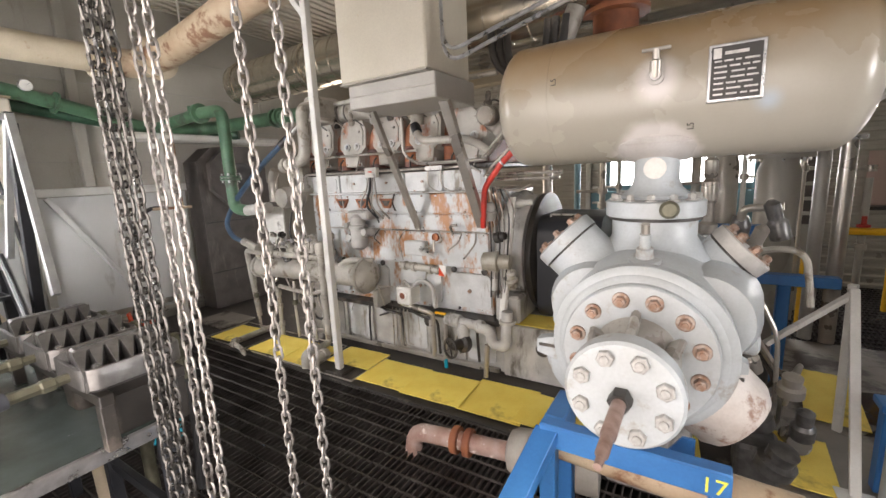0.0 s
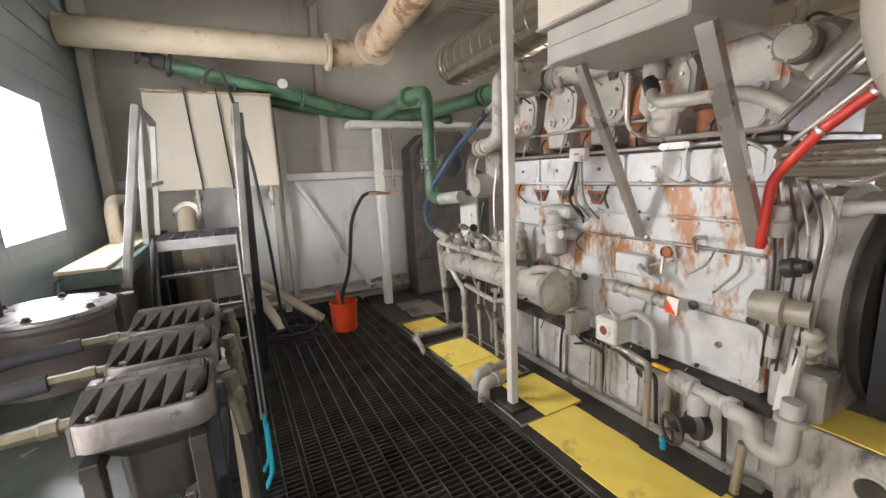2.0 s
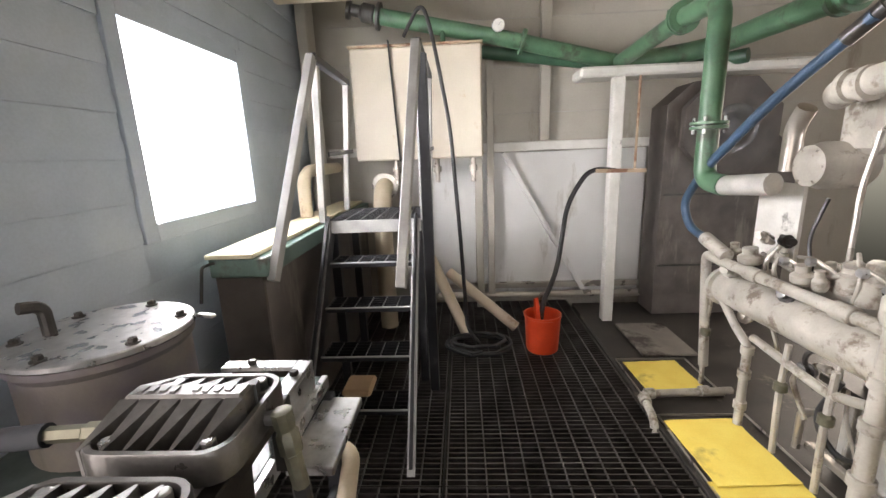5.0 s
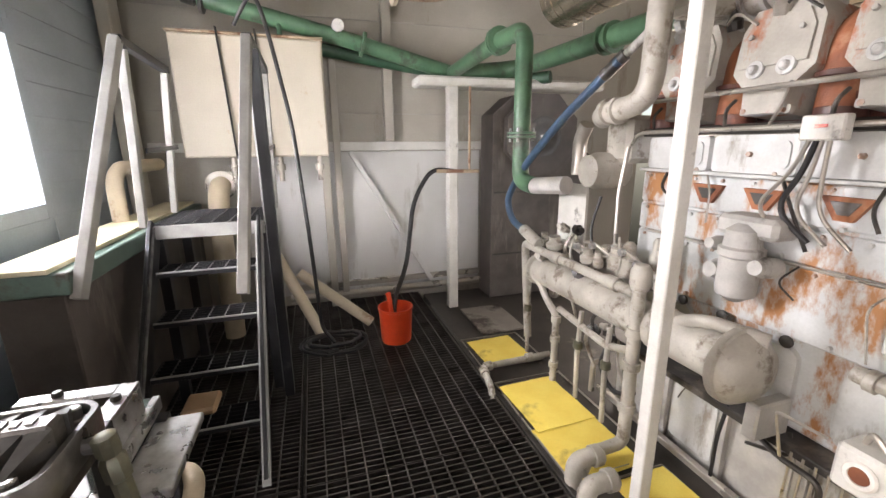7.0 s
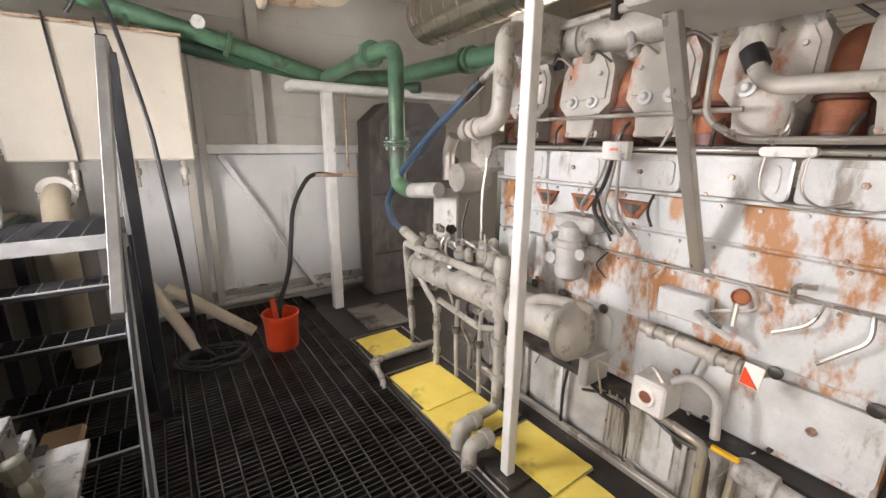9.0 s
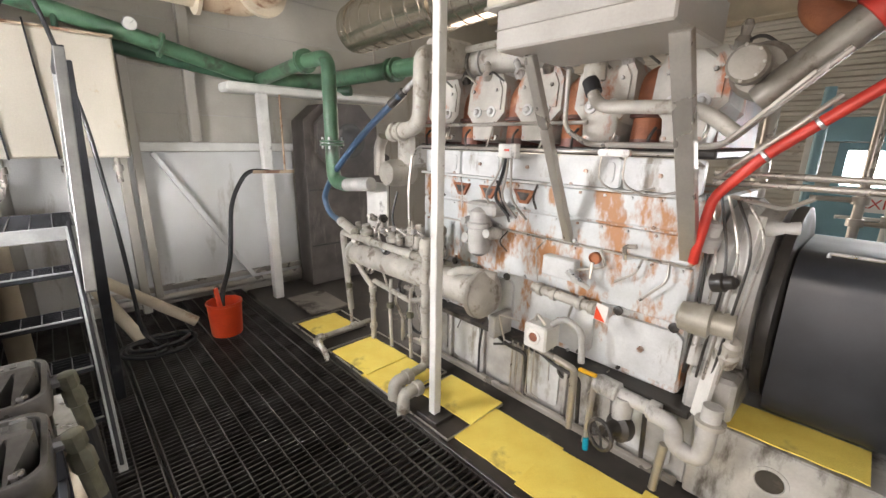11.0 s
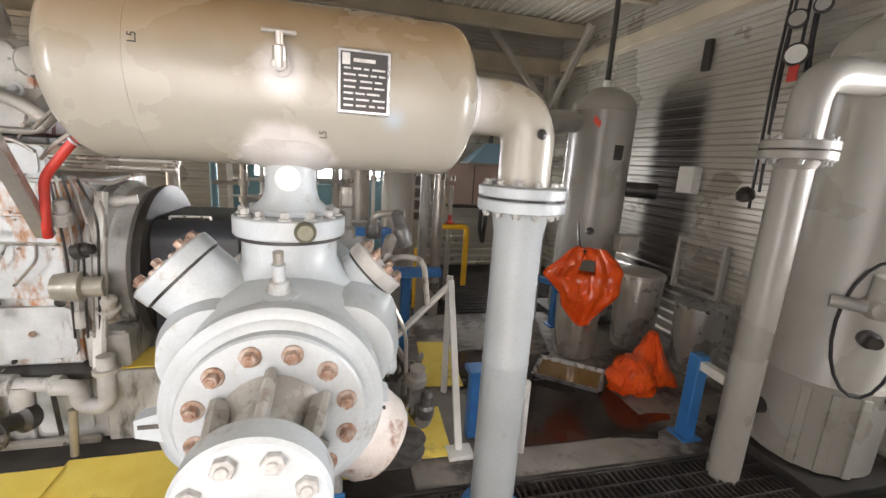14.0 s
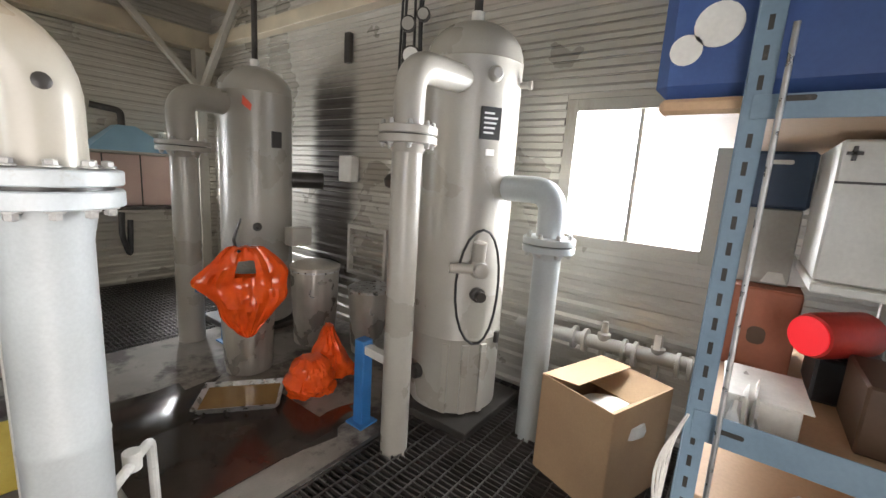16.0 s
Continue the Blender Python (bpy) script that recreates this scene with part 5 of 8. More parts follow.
for sx in (-1, 1):
    d = Vector((sx * 0.72, 0, 0.69)).normalized()
    c0 = Vector((CX, 2.02 if sx < 0 else 2.16, CZ))
    r1 = 0.145 if sx < 0 else 0.12
    end = 0.50 if sx < 0 else 0.45
    po_ = part("valve_port", Mesh().lathe([(r1 + 0.06, 0.2), (r1 + 0.02, 0.3), (r1, 0.36), (r1, end - 0.03), (r1 + 0.004, end - 0.03)], c0, d, 32), M_COMP, co)
    part("gasket", Mesh().lathe([(r1 + 0.002, end - 0.032), (r1 + 0.002, end - 0.022)], c0, d, 32), M_OIL, po_)
    cv = part("port_cover", Mesh().lathe([(r1 + 0.006, end - 0.022), (r1 + 0.006, end + 0.03), (r1 - 0.003, end + 0.036)], c0, d, 32), M_COMP if sx < 0 else M_ENGDIRTY, po_)
    bolt_ring("cover_bolt", c0 + d * (end + 0.036), d, r1 * 0.78, 8, 0.017, 0.03, M_BOLT, cv, 0.2)
    d2 = Vector((sx * 0.72, 0, -0.62)).normalized()
    part("lower_port", Mesh().lathe([(0.2, 0.2), (0.175, 0.3), (0.165, 0.42), (0.14, 0.46), (0.05, 0.48)], Vector((CX, 1.98 if sx < 0 else 1.86, CZ)), d2, 32), mat("worn flaking pale paint", (0.74, 0.71, 0.67), (0.56, 0.5, 0.45), 0.6, stain=(0.32, 0.2, 0.15), amount=0.3, stain_scale=9, bump=0.5) if sx > 0 else M_COMP, co)
    part("side_flange", Mesh().prism([(-0.05, -0.05), (0.085, -0.02), (0.085, 0.015), (-0.05, 0.09)] if sx > 0 else [(-0.16, -0.03), (0.05, -0.09), (0.05, 0.09), (-0.16, 0.03)], (CX + sx * 0.27, 1.83, 0.98 if sx > 0 else 0.93), (0, -1, 0), (0, 0, 1), 0.06), M_COMP, co)
    part("side_boss", Mesh().lathe([(0.05, 0), (0.05, 0.05), (0.035, 0.06)], (CX + sx * 0.34, 1.95, 1.02), (sx, 0, 0), 16), M_COMP, co)
# upper neck, its split flange and the nozzle into the vessel
part("top_saddle", Mesh().lathe([(0.30, 0.15), (0.26, 0.25), (0.20, 0.33), (0.172, 0.38), (0.172, 0.455)], (CX, 2.1, CZ), (0, 0, 1), 40), M_COMP, co)
part("gasket", Mesh().lathe([(0.188, 0.456), (0.188, 0.47)], (CX, 2.1, CZ), (0, 0, 1), 40), M_OIL, co)
tf = part("top_flange", Mesh().lathe([(0.195, 0.47), (0.20, 0.475), (0.20, 0.535), (0.194, 0.54)], (CX, 2.1, CZ), (0, 0, 1), 40), M_COMP, co)
bolt_ring("flange_bolt", (CX, 2.1, CZ + 0.54), (0, 0, 1), 0.165, 12, 0.016, 0.03, M_WBOLT, tf)
part("front_boss", Mesh().lathe([(0.055, 0), (0.06, 0.01), (0.06, 0.03), (0.035, 0.035), (0.03, 0.07), (0.02, 0.075), (0.02, 0.13)], (CX, 1.80, 1.335), (0, -0.25, 1), 20), M_COMP, co)
part("plug", Mesh().tube([(CX, 1.78, 1.45), (CX, 1.77, 1.5)], 0.016, 0, 10), M_GALV, co)
part("indicator_cock", Mesh().lathe([(0.025, 0), (0.034, 0.01), (0.036, 0.03), (0.025, 0.045)], (-0.035, 1.885, 1.545), (0.1, -1, 0), 20), M_OLIVE, co, "brass indicator cock")
# crankcase frame behind
part("frame", Mesh().box((-0.52, 2.95, 0.465), (0.26, 4.1, 1.2), 0.03), M_ENGDIRTY, co)
part("distance_piece", Mesh().lathe([(0.3, 2.6), (0.26, 2.65), (0.26, 2.9), (0.32, 2.91), (0.32, 2.96)], (CX, 0, CZ), (0, 1, 0), 32), M_COMP, co)
part("frame_cover", Mesh().box((-0.48, 2.88, 0.6), (-0.36, 2.9, 1.1), 0.01), M_COMP, co)
# lube pump, valves and tubing on the pad beside the frame
part("pump_block", Mesh().box((0.30, 3.0, 0.0), (0.50, 3.2, 0.30), 0.02), M_CAST, co)
part("pump_cover", Mesh().lathe([(0.09, 0), (0.1, 0.02), (0.1, 0.05), (0.06, 0.07)], (0.50, 3.1, 0.17), (1, -0.2, 0), 20), M_CAST, co)
part("pump_motor", Mesh().lathe([(0.05, 0), (0.07, 0.02), (0.07, 0.2), (0.05, 0.22)], (0.42, 3.1, 0.30), (0, 0, 1), 20), M_OIL, co)
part("valve_body", Mesh().lathe([(0.03, 0), (0.05, 0.02), (0.05, 0.07), (0.03, 0.09), (0.03, 0.14), (0.06, 0.15), (0.06, 0.17)], (0.58, 2.95, 0.12), (0.2, -1, 0.2), 16), M_GALV, co)
for k_ in range(6):
    x_ = 0.30 + 0.05 * k_
    part("lube_tubing", Mesh().tube([(x_, 3.15 - 0.05 * k_, 0.32), (x_ + 0.03, 2.9 - 0.03 * k_, 0.5 + 0.08 * (k_ % 3)), (x_ - 0.02, 2.8, 0.75 - 0.05 * k_), (0.16 + 0.02 * k_, 2.72, 0.95)], 0.009 + 0.004 * (k_ % 2), 0.07, 8), M_GALV if k_ % 3 else M_OIL, co)
for x in (0.05, 0.2, 0.34):
    part("lube_line", Mesh().tube([(x, 2.85, 1.3), (x, 2.75, 1.05), (x + 0.12, 2.7, 0.8), (x + 0.14, 2.75, 0.4)], 0.012, 0.08, 8), M_GALV, co)
for i, (x, y, z, r, h) in enumerate(((0.40, 2.55, 0.35, 0.07, 0.16), (0.52, 2.62, 0.52, 0.06, 0.12), (0.46, 2.5, 0.15, 0.09, 0.15), (0.36, 2.66, 0.6, 0.05, 0.2), (0.60, 2.7, 0.25, 0.055, 0.18), (0.3, 2.72, 1.2, 0.045, 0.2), (0.45, 2.85, 1.3, 0.05, 0.22))):
    part("lubricator_part", Mesh().lathe([(r, 0), (r, h * 0.4), (r * 0.7, h * 0.5), (r * 0.75, h * 0.9), (r * 0.3, h)], (x, y, z), (0.3 * (i % 3 - 1), -0.2, 1), 16), M_GALV if i % 2 else M_CAST, co)
part("lubricator_box", Mesh().box((0.30, 2.5, 0.03), (0.50, 2.72, 0.24), 0.02), M_CAST, co)
part("bowed_tube", Mesh().tube([(0.3, 2.75, 1.1), (0.34, 2.62, 1.28), (0.52, 2.6, 1.28), (0.56, 2.62, 1.0)], 0.016, 0.08, 10), M_PIPEW, co)
part("pedestal", Mesh().box((-0.3, 2.2, 0.0), (0.1, 2.5, 0.72), 0.015), M_ENGDIRTY, co)

# blue cradle under the cylinder
bs = thing("blue_cradle", (-0.1, 1.55, 0), "bright blue steel cradle frame under the cylinder", "support frame")
part("front_beam", Mesh().box((-0.41, 1.42, 0.68), (0.2, 1.48, 0.775), 0.006), M_BLUE, bs)
part("side_beam", Mesh().box((-0.41, 1.482, 0.68), (-0.33, 1.70, 0.775), 0.006), M_BLUE, bs)
part("gusset", Mesh().prism([(-0.1, -0.14), (0.1, -0.14), (0.1, 0.1), (0.06, 0.1)], (0.0, 1.60, 0.66), (0, -1, 0), (0, 0, 1), 0.012), M_BLUE, bs)
part("brace", Mesh().bar((-0.38, 1.44, 0.735), (-0.47, 1.0, 0.47), 0.09, 0.05), M_BLUE, bs)
for x in (-0.38, 0.17):
    part("leg", Mesh().box((x - 0.03, 1.42, 0), (x + 0.03, 1.48, 0.679), 0.004), M_BLUE, bs)
part("leg", Mesh().box((-0.4, 1.64, 0), (-0.34, 1.70, 0.679), 0.004), M_BLUE, bs)
cu = bpy.data.curves.new("number", "FONT")
cu.body, cu.size, cu.extrude = "17", 0.075, 0.0012
tx = new("number", cu)
tx.matrix_basis = Matrix.Translation((0.15, 1.4185 - 1.55, 0.70)) @ pose(0.1, 0, 0, 90)
tx.location = Vector((0.215, -0.1325, 0.70))
cu.materials.append(mat("yellow paint marker", (0.75, 0.75, 0.1), (0.7, 0.7, 0.1), 0.6, bump=0))
tx.parent = bs
fg = thing("drain_pipe", (-1.0, 2.05, 0), "rusty mottled pipe with an elbow into the grating", "pipe")
part("pipe", Mesh().tube([(-1.42, 1.93, -0.05), (-1.40, 1.94, 0.12), (-0.75, 2.02, 0.13)], 0.055, 0.1, 20), mat("rust and white flaking pipe", (0.45, 0.36, 0.32), (0.25, 0.13, 0.1), 0.65, stain=(0.75, 0.68, 0.63), amount=0.3, stain_scale=14, bump=0.6), fg)
for x in (-1.14, -1.06):
    part("flange", Mesh().lathe([(0.075, 0), (0.082, 0.005), (0.082, 0.04), (0.075, 0.045)], (x, 1.975 + (x + 1.1) * 0.12, 0.125), (1, 0.12, 0.01)), M_RUSTRED, fg)
part("end_cap", Mesh().lathe([(0.06, 0), (0.11, 0.02), (0.13, 0.06), (0.135, 0.12), (0.135, 0.5)], (-0.80, 2.02, 0.14), (1, 0.12, 0.01), 28), mat("bare grey cast pipe", (0.4, 0.38, 0.34), (0.27, 0.25, 0.22), 0.6), fg)
part("crosspipe", Mesh().tube([(-0.45, 1.64, 0.58), (0.42, 1.66, 0.52)], 0.08, 0, 20), M_RUSTPIPE, fg)

# overhead pulsation vessel
VY, VZ, VR = 2.22, 2.035, 0.292
ve = thing("pulsation_vessel", (CX, VY, 1.57), "horizontal beige-grey pressure vessel above the compressor cylinder", "pressure vessel")
prof = [(0.0 + VR * math.sin(a), -0.80 + 0.13 * (1 - math.cos(a))) for a in [radians(8 + 82 * i / 8) for i in range(9)]]
prof += [(VR + 0.0015, -0.50), (VR + 0.0015, 0.40)]
prof += [(VR * math.cos(a), 0.52 + 0.13 * math.sin(a)) for a in [radians(82 * i / 8) for i in range(9)]]
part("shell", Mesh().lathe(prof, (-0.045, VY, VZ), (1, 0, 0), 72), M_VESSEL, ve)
part("seam", Mesh().lathe([(VR, 0), (VR + 0.003, 0.004), (VR, 0.008)], (-0.545, VY, VZ), (1, 0, 0), 64, cap=False), M_VESSEL, ve)
nz = part("nozzle", Mesh().lathe([(0.145, 0), (0.145, 0.015), (0.105, 0.05), (0.092, 0.09), (0.092, 0.3)], (CX, 2.14, 1.572), (0, 0, 1), 36), M_COMP, ve)
part("saddle_weld", Mesh().lathe([(0.115, 0), (0.20, 0.055), (0.215, 0.075), (0.2, 0.1)], (CX, VY - 0.03, 1.735), (0, 0, 1), 40), M_VESSELW, ve)
part("round_port", Mesh().lathe([(0.043, 0), (0.045, 0.004), (0.04, 0.007)], (CX, 2.051, 1.705), (0, -1, 0.0), 24), M_PAPER, ve)
ft = part("fitting", Mesh().lathe([(0.03, 0), (0.032, 0.02), (0.02, 0.025), (0.02, 0.045)], (CX, VY - VR - 0.004, 2.055), (0, -1, 0.05), 16), M_VESSELW, ve)
part("fitting_stem", Mesh().lathe([(0.022, 0), (0.022, 0.06), (0.012, 0.065), (0.012, 0.1)], (CX, VY - VR - 0.03, 2.05), (0, -0.1, 1), 12), M_GALV, ft)
part("tee_handle", Mesh().bar((CX - 0.05, VY - VR - 0.04, 2.15), (CX + 0.05, VY - VR - 0.04, 2.15), 0.014, 0.012), M_GALV, ft)
MARKS = (("L5", 0.03, 1.985, 1.85, 129), ("L5", -0.50, 1.927, 2.08, 81))
# data plate
pl = part("plate_mount", Mesh().box((0.065, VY - VR - 0.012, 1.935), (0.235, VY - VR + 0.02, 2.135), 0.003), M_STEEL, ve)
part("plate_face", Mesh().box((0.075, VY - VR - 0.015, 1.945), (0.225, VY - VR - 0.0125, 2.125), 0.0008), M_PLATE, pl)
rr = random.Random(4)
for i in range(7):
    z = 2.075 - i * 0.019
    x = 0.085
    while x < 0.205:
        w = rr.uniform(0.015, 0.045)
        part("plate_line", Mesh().box((x, VY - VR - 0.0168, z - 0.003), (min(x + w, 0.218), VY - VR - 0.0152, z + 0.003), 0.0003), M_PLATETEXT, pl)
        x += w + rr.uniform(0.006, 0.014)
part("plate_head", Mesh().box((0.115, VY - VR - 0.0168, 2.095), (0.185, VY - VR - 0.0152, 2.106), 0.0003), M_PLATETEXT, pl)
part("plate_head", Mesh().box((0.08, VY - VR - 0.0168, 2.085), (0.105, VY - VR - 0.0152, 2.12), 0.0003), M_PLATETEXT, pl)
# painted marks on the shell
for body, mx, my, mz, tilt in MARKS:
    cu = bpy.data.curves.new("mark", "FONT")
    cu.body, cu.size, cu.extrude = body, 0.034, 0.0004
    cu.materials.append(M_OIL)
    tx = new("mark", cu)
    tx.matrix_basis = Matrix.Translation((mx - CX, my - VY, mz - 1.57)) @ pose(0, 0, 0, tilt, 0, 0) @ Matrix.Rotation(radians(90), 4, "Z")
    tx.parent = ve
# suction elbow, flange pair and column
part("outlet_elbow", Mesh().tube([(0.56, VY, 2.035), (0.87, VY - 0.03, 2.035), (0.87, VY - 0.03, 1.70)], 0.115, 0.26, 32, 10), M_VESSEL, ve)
part("elbow_weld", Mesh().lathe([(0.115, 0), (0.135, 0.01), (0.12, 0.03)], (0.585, VY, 2.035), (1, 0, 0), 32), M_VESSELW, ve)
part("elbow_plug", Mesh().lathe([(0.02, 0), (0.022, 0.008), (0.014, 0.012)], (0.875, VY - 0.148, 1.93), (0.1, -1, 0.1), 16), M_OIL, ve)
cl = thing("suction_column", (0.87, 2.19, 0), "pale grey vertical gas pipe with a bolted flange", "pipe")
uf = part("upper_flange", Mesh().lathe([(0.125, 0.05), (0.19, 0.045), (0.195, 0.04), (0.195, 0.004), (0.19, 0.0)][::-1], (0.87, 2.19, 1.665), (0, 0, 1), 44), M_COMP, cl)
part("gasket", Mesh().lathe([(0.17, 0), (0.17, 0.012)], (0.87, 2.19, 1.653), (0, 0, 1), 40), M_OIL, cl)
lf = part("lower_flange", Mesh().lathe([(0.19, 0), (0.195, 0.004), (0.195, 0.045), (0.19, 0.05)], (0.87, 2.19, 1.603), (0, 0, 1), 44), M_COMP, cl)
bolt_ring("flange_bolt", (0.87, 2.19, 1.715), (0, 0, 1), 0.16, 12, 0.016, 0.022, M_WBOLT, uf)
bolt_ring("flange_bolt", (0.87, 2.19, 1.603), (0, 0, -1), 0.16, 12, 0.016, 0.028, M_WBOLT, lf)
part("column", Mesh().lathe([(0.112, 0), (0.112, 0.86), (0.115, 0.87), (0.112, 0.88), (0.112, 1.5), (0.13, 1.6)], (0.87, 2.19, 0), (0, 0, 1), 44), M_COLUMN, cl)
part("column_foot", Mesh().lathe([(0.16, 0), (0.16, 0.02), (0.12, 0.03)], (0.87, 2.19, 0), (0, 0, 1), 32), M_BLUE, cl)
bp = thing("pipe_clamp_post", (0.95, 2.79, 0), "blue steel pipe support post", "pipe support")
part("post", Mesh().box((0.91, 2.75, 0), (0.99, 2.83, 0.46), 0.006), M_BLUE, bp)
part("cap", Mesh().box((0.89, 2.72, 0.461), (1.01, 2.86, 0.50), 0.005), M_BLUE, bp)
af = thing("brace_frame", (0.79, 2.9, 0), "pale steel A-frame brace beside the compressor", "brace")
part("leg", Mesh().bar((0.89, 3.33, 0.0), (0.87, 3.3, 0.97), 0.045, 0.03), M_WPAINT, af)
part("leg", Mesh().bar((0.815, 2.62, 0.0), (0.865, 3.25, 0.95), 0.045, 0.03), M_WPAINT, af)
part("arm", Mesh().bar((0.865, 3.26, 0.92), (0.46, 3.1, 0.60), 0.04, 0.03), M_WPAINT, af)
part("foot", Mesh().box((0.74, 2.56, 0.0), (0.90, 2.68, 0.03), 0.003), M_WPAINT, af)

# ---- west end: stair, cabinet, pipes ----
sr = thing("metal_stair", (-4.2, 0.58, 0), "dark steel stair with grating treads and worn grey handrails", "stair")
TX = lambda z: -3.5 - 0.68 * z


def tread(name, x0, x1, y0, y1, z, parent):
    ms = Mesh()
    for a, b in (((x0, y0), (x1, y0 + 0.008)), ((x0, y1 - 0.008), (x1, y1)), ((x0, y0 + 0.009), (x0 + 0.008, y1 - 0.009)), ((x1 - 0.008, y0 + 0.009), (x1, y1 - 0.009))):
        ms.box((*a, z - 0.035), (*b, z), 0.001)
    t = part(name, ms, M_DARKST, parent)
    k = max(3, int((x1 - x0) / 0.034))
    for i in range(1, k):
        x = x0 + (x1 - x0) * i / k
        part("bar", Mesh().box((x - 0.002, y0 + 0.01, z - 0.03), (x + 0.002, y1 - 0.01, z - 0.001), 0), M_DARKST, t)
    for j in range(1, 6):
        y = y0 + (y1 - y0) * j / 6
        part("cross_bar", Mesh().box((x0 + 0.01, y - 0.002, z - 0.012), (x1 - 0.01, y + 0.002, z + 0.001), 0), M_WORNST, t)
    return t


for i in range(1, 5):
    z = 0.25 * i
    tread("tread", TX(z) - 0.2, TX(z), 0.30, 0.84, z, sr)
    ns = part("nosing", Mesh().box((TX(z) + 0.0005, 0.30, z - 0.03), (TX(z) + 0.012, 0.84, z - 0.006), 0.002), M_DARKST, sr)
    part("worn_edge", Mesh().box((TX(z) + 0.0005, 0.30, z - 0.0055), (TX(z) + 0.0125, 0.84, z + 0.003), 0.002), M_RAIL, ns)
tread("platform", -5.05, -4.35, 0.25, 0.90, 1.25, sr)
part("platform_edge", Mesh().box((-4.348, 0.25, 1.17), (-4.33, 0.9, 1.255), 0.003), M_RAIL, sr)
for y in (0.27, 0.87):
    sg_ = part("stringer", Mesh().bar((-3.5, y, 0.0), (-4.38, y, 1.25), 0.02, 0.16, (0, 0, 1)), M_DARKST, sr)
    part("stringer_edge", Mesh().bar((-3.435, y, 0.0), (-4.315, y, 1.25), 0.045, 0.012, (0.8, 0, 0.57)), M_RAIL if y > 0.5 else M_WORNST, sg_)
    for x in (-4.42, -5.0):
        part("leg", Mesh().box((x - 0.03, y - 0.03, 0), (x + 0.03, y + 0.03, 1.21), 0.003), M_DARKST, sr)
for y, lo, hi, far in ((0.22, (-3.57, 0.2, 1.07), (-4.1, 0.34, 2.25), -4.85), (0.92, (-3.38, 0.89, 1.08), (-3.86, 0.97, 2.24), -4.7)):
    hr = part("handrail", Mesh().bar(lo, hi, 0.06, 0.045, (0, 1, 0.1)), M_RAIL, sr)
    part("top_bar", Mesh().bar(hi, (far, hi[1], 2.22), 0.045, 0.045), M_DARKST, hr)
    part("post", Mesh().bar((hi[0] - 0.05, hi[1], 2.21), (-4.36, y, 1.25), 0.05, 0.04, (0, 1, 0)), M_RAIL, sr)
    part("post", Mesh().bar((far + 0.03, hi[1], 2.2), (-4.98, y, 1.25), 0.05, 0.04, (0, 1, 0)), M_RAIL, sr)
    part("knee_rail", Mesh().bar((-4.25, hi[1], 1.7), (-4.85, hi[1], 1.72), 0.03, 0.012, (0, 1, 0)), M_DARKST, sr)
part("dark_post", Mesh().bar((-3.92, 0.985, 2.2), (-4.3, 0.95, 0.0), 0.07, 0.06, (0, 1, 0)), M_DARKST, sr)
solid("rag_box", Mesh().box((-3.98, 0.42, 0.253), (-3.78, 0.6, 0.30), 0.015), M_CARD, "flattened brown carton lying on a stair tread", "carton")
# white wall tank with two dark straps
wt = thing("wall_tank", (-5.8, 0.8, 1.62), "white sheet metal wall tank with dark straps", "tank")
part("body", Mesh().box((-6.05, 0.21, 1.63), (-5.50, 1.39, 2.61), 0.015), M_CREAM, wt)
part("lip", Mesh().box((-6.05, 0.2, 2.611), (-5.49, 1.4, 2.63), 0.003), M_RUSTPIPE, wt)
for y in (0.57, 0.86):
    part("strap", Mesh().bar((-5.485, y, 2.66), (-5.485, y + 0.05, 1.62), 0.04, 0.012, (0, 1, 0)), M_DARKST, wt)
for y in (0.55, 0.95, 1.3):
    part("outlet", Mesh().tube([(-5.7, y, 1.63), (-5.7, y, 1.4)], 0.025, 0, 10), M_GALV, wt)
    part("valve", Mesh().cyl((-5.7, y, 1.5), (-5.7, y, 1.56), 0.04, 12), M_GALV, wt)
part("bracket_leg", Mesh().box((-5.98, 1.32, 0.0), (-5.9, 1.4, 1.62), 0.005), M_WALLG, wt)
part("bracket_leg", Mesh().box((-5.98, 1.45, 0.0), (-5.92, 1.52, 2.6), 0.005), M_WALLG, wt)
solid("tank_hose", Mesh().tube([(-5.4, 0.72, 2.66), (-5.25, 0.9, 2.9), (-5.2, 0.98, 2.6), (-5.1, 1.1, 1.9), (-4.95, 1.16, 1.0), (-5.0, 1.2, 0.15), (-4.95, 1.3, 0.03)], 0.016, 0.2, 10), M_BLACKHOSE, "black hose hanging in front of the wall tank", "hose")
el2 = thing("duct_elbow", (-5.55, 0.42, 1.1), "cream pipe elbow under the wall tank", "pipe")
part("elbow", Mesh().tube([(-6.0, 0.42, 1.38), (-5.55, 0.42, 1.38), (-5.45, 0.42, 1.05), (-5.45, 0.42, 0.0)], 0.085, 0.2, 20), M_TANPIPE, el2)
part("collar", Mesh().lathe([(0.087, 0), (0.13, 0.004), (0.13, 0.03), (0.087, 0.034)], (-5.72, 0.42, 1.38), (1, 0, 0), 28), M_GALV, el2)
for nm, a, b in (("loose_pipe", (-5.45, 1.03, 0.55), (-5.24, 1.66, 0.05)), ("loose_pipe", (-5.35, 0.86, 0.75), (-5.08, 1.2, 0.05))):
    solid(nm, Mesh().tube([a, b], 0.05, 0, 16), M_TANPIPE, "dirty tan pipe leaning down to the floor", "pipe", "leaning pipes")
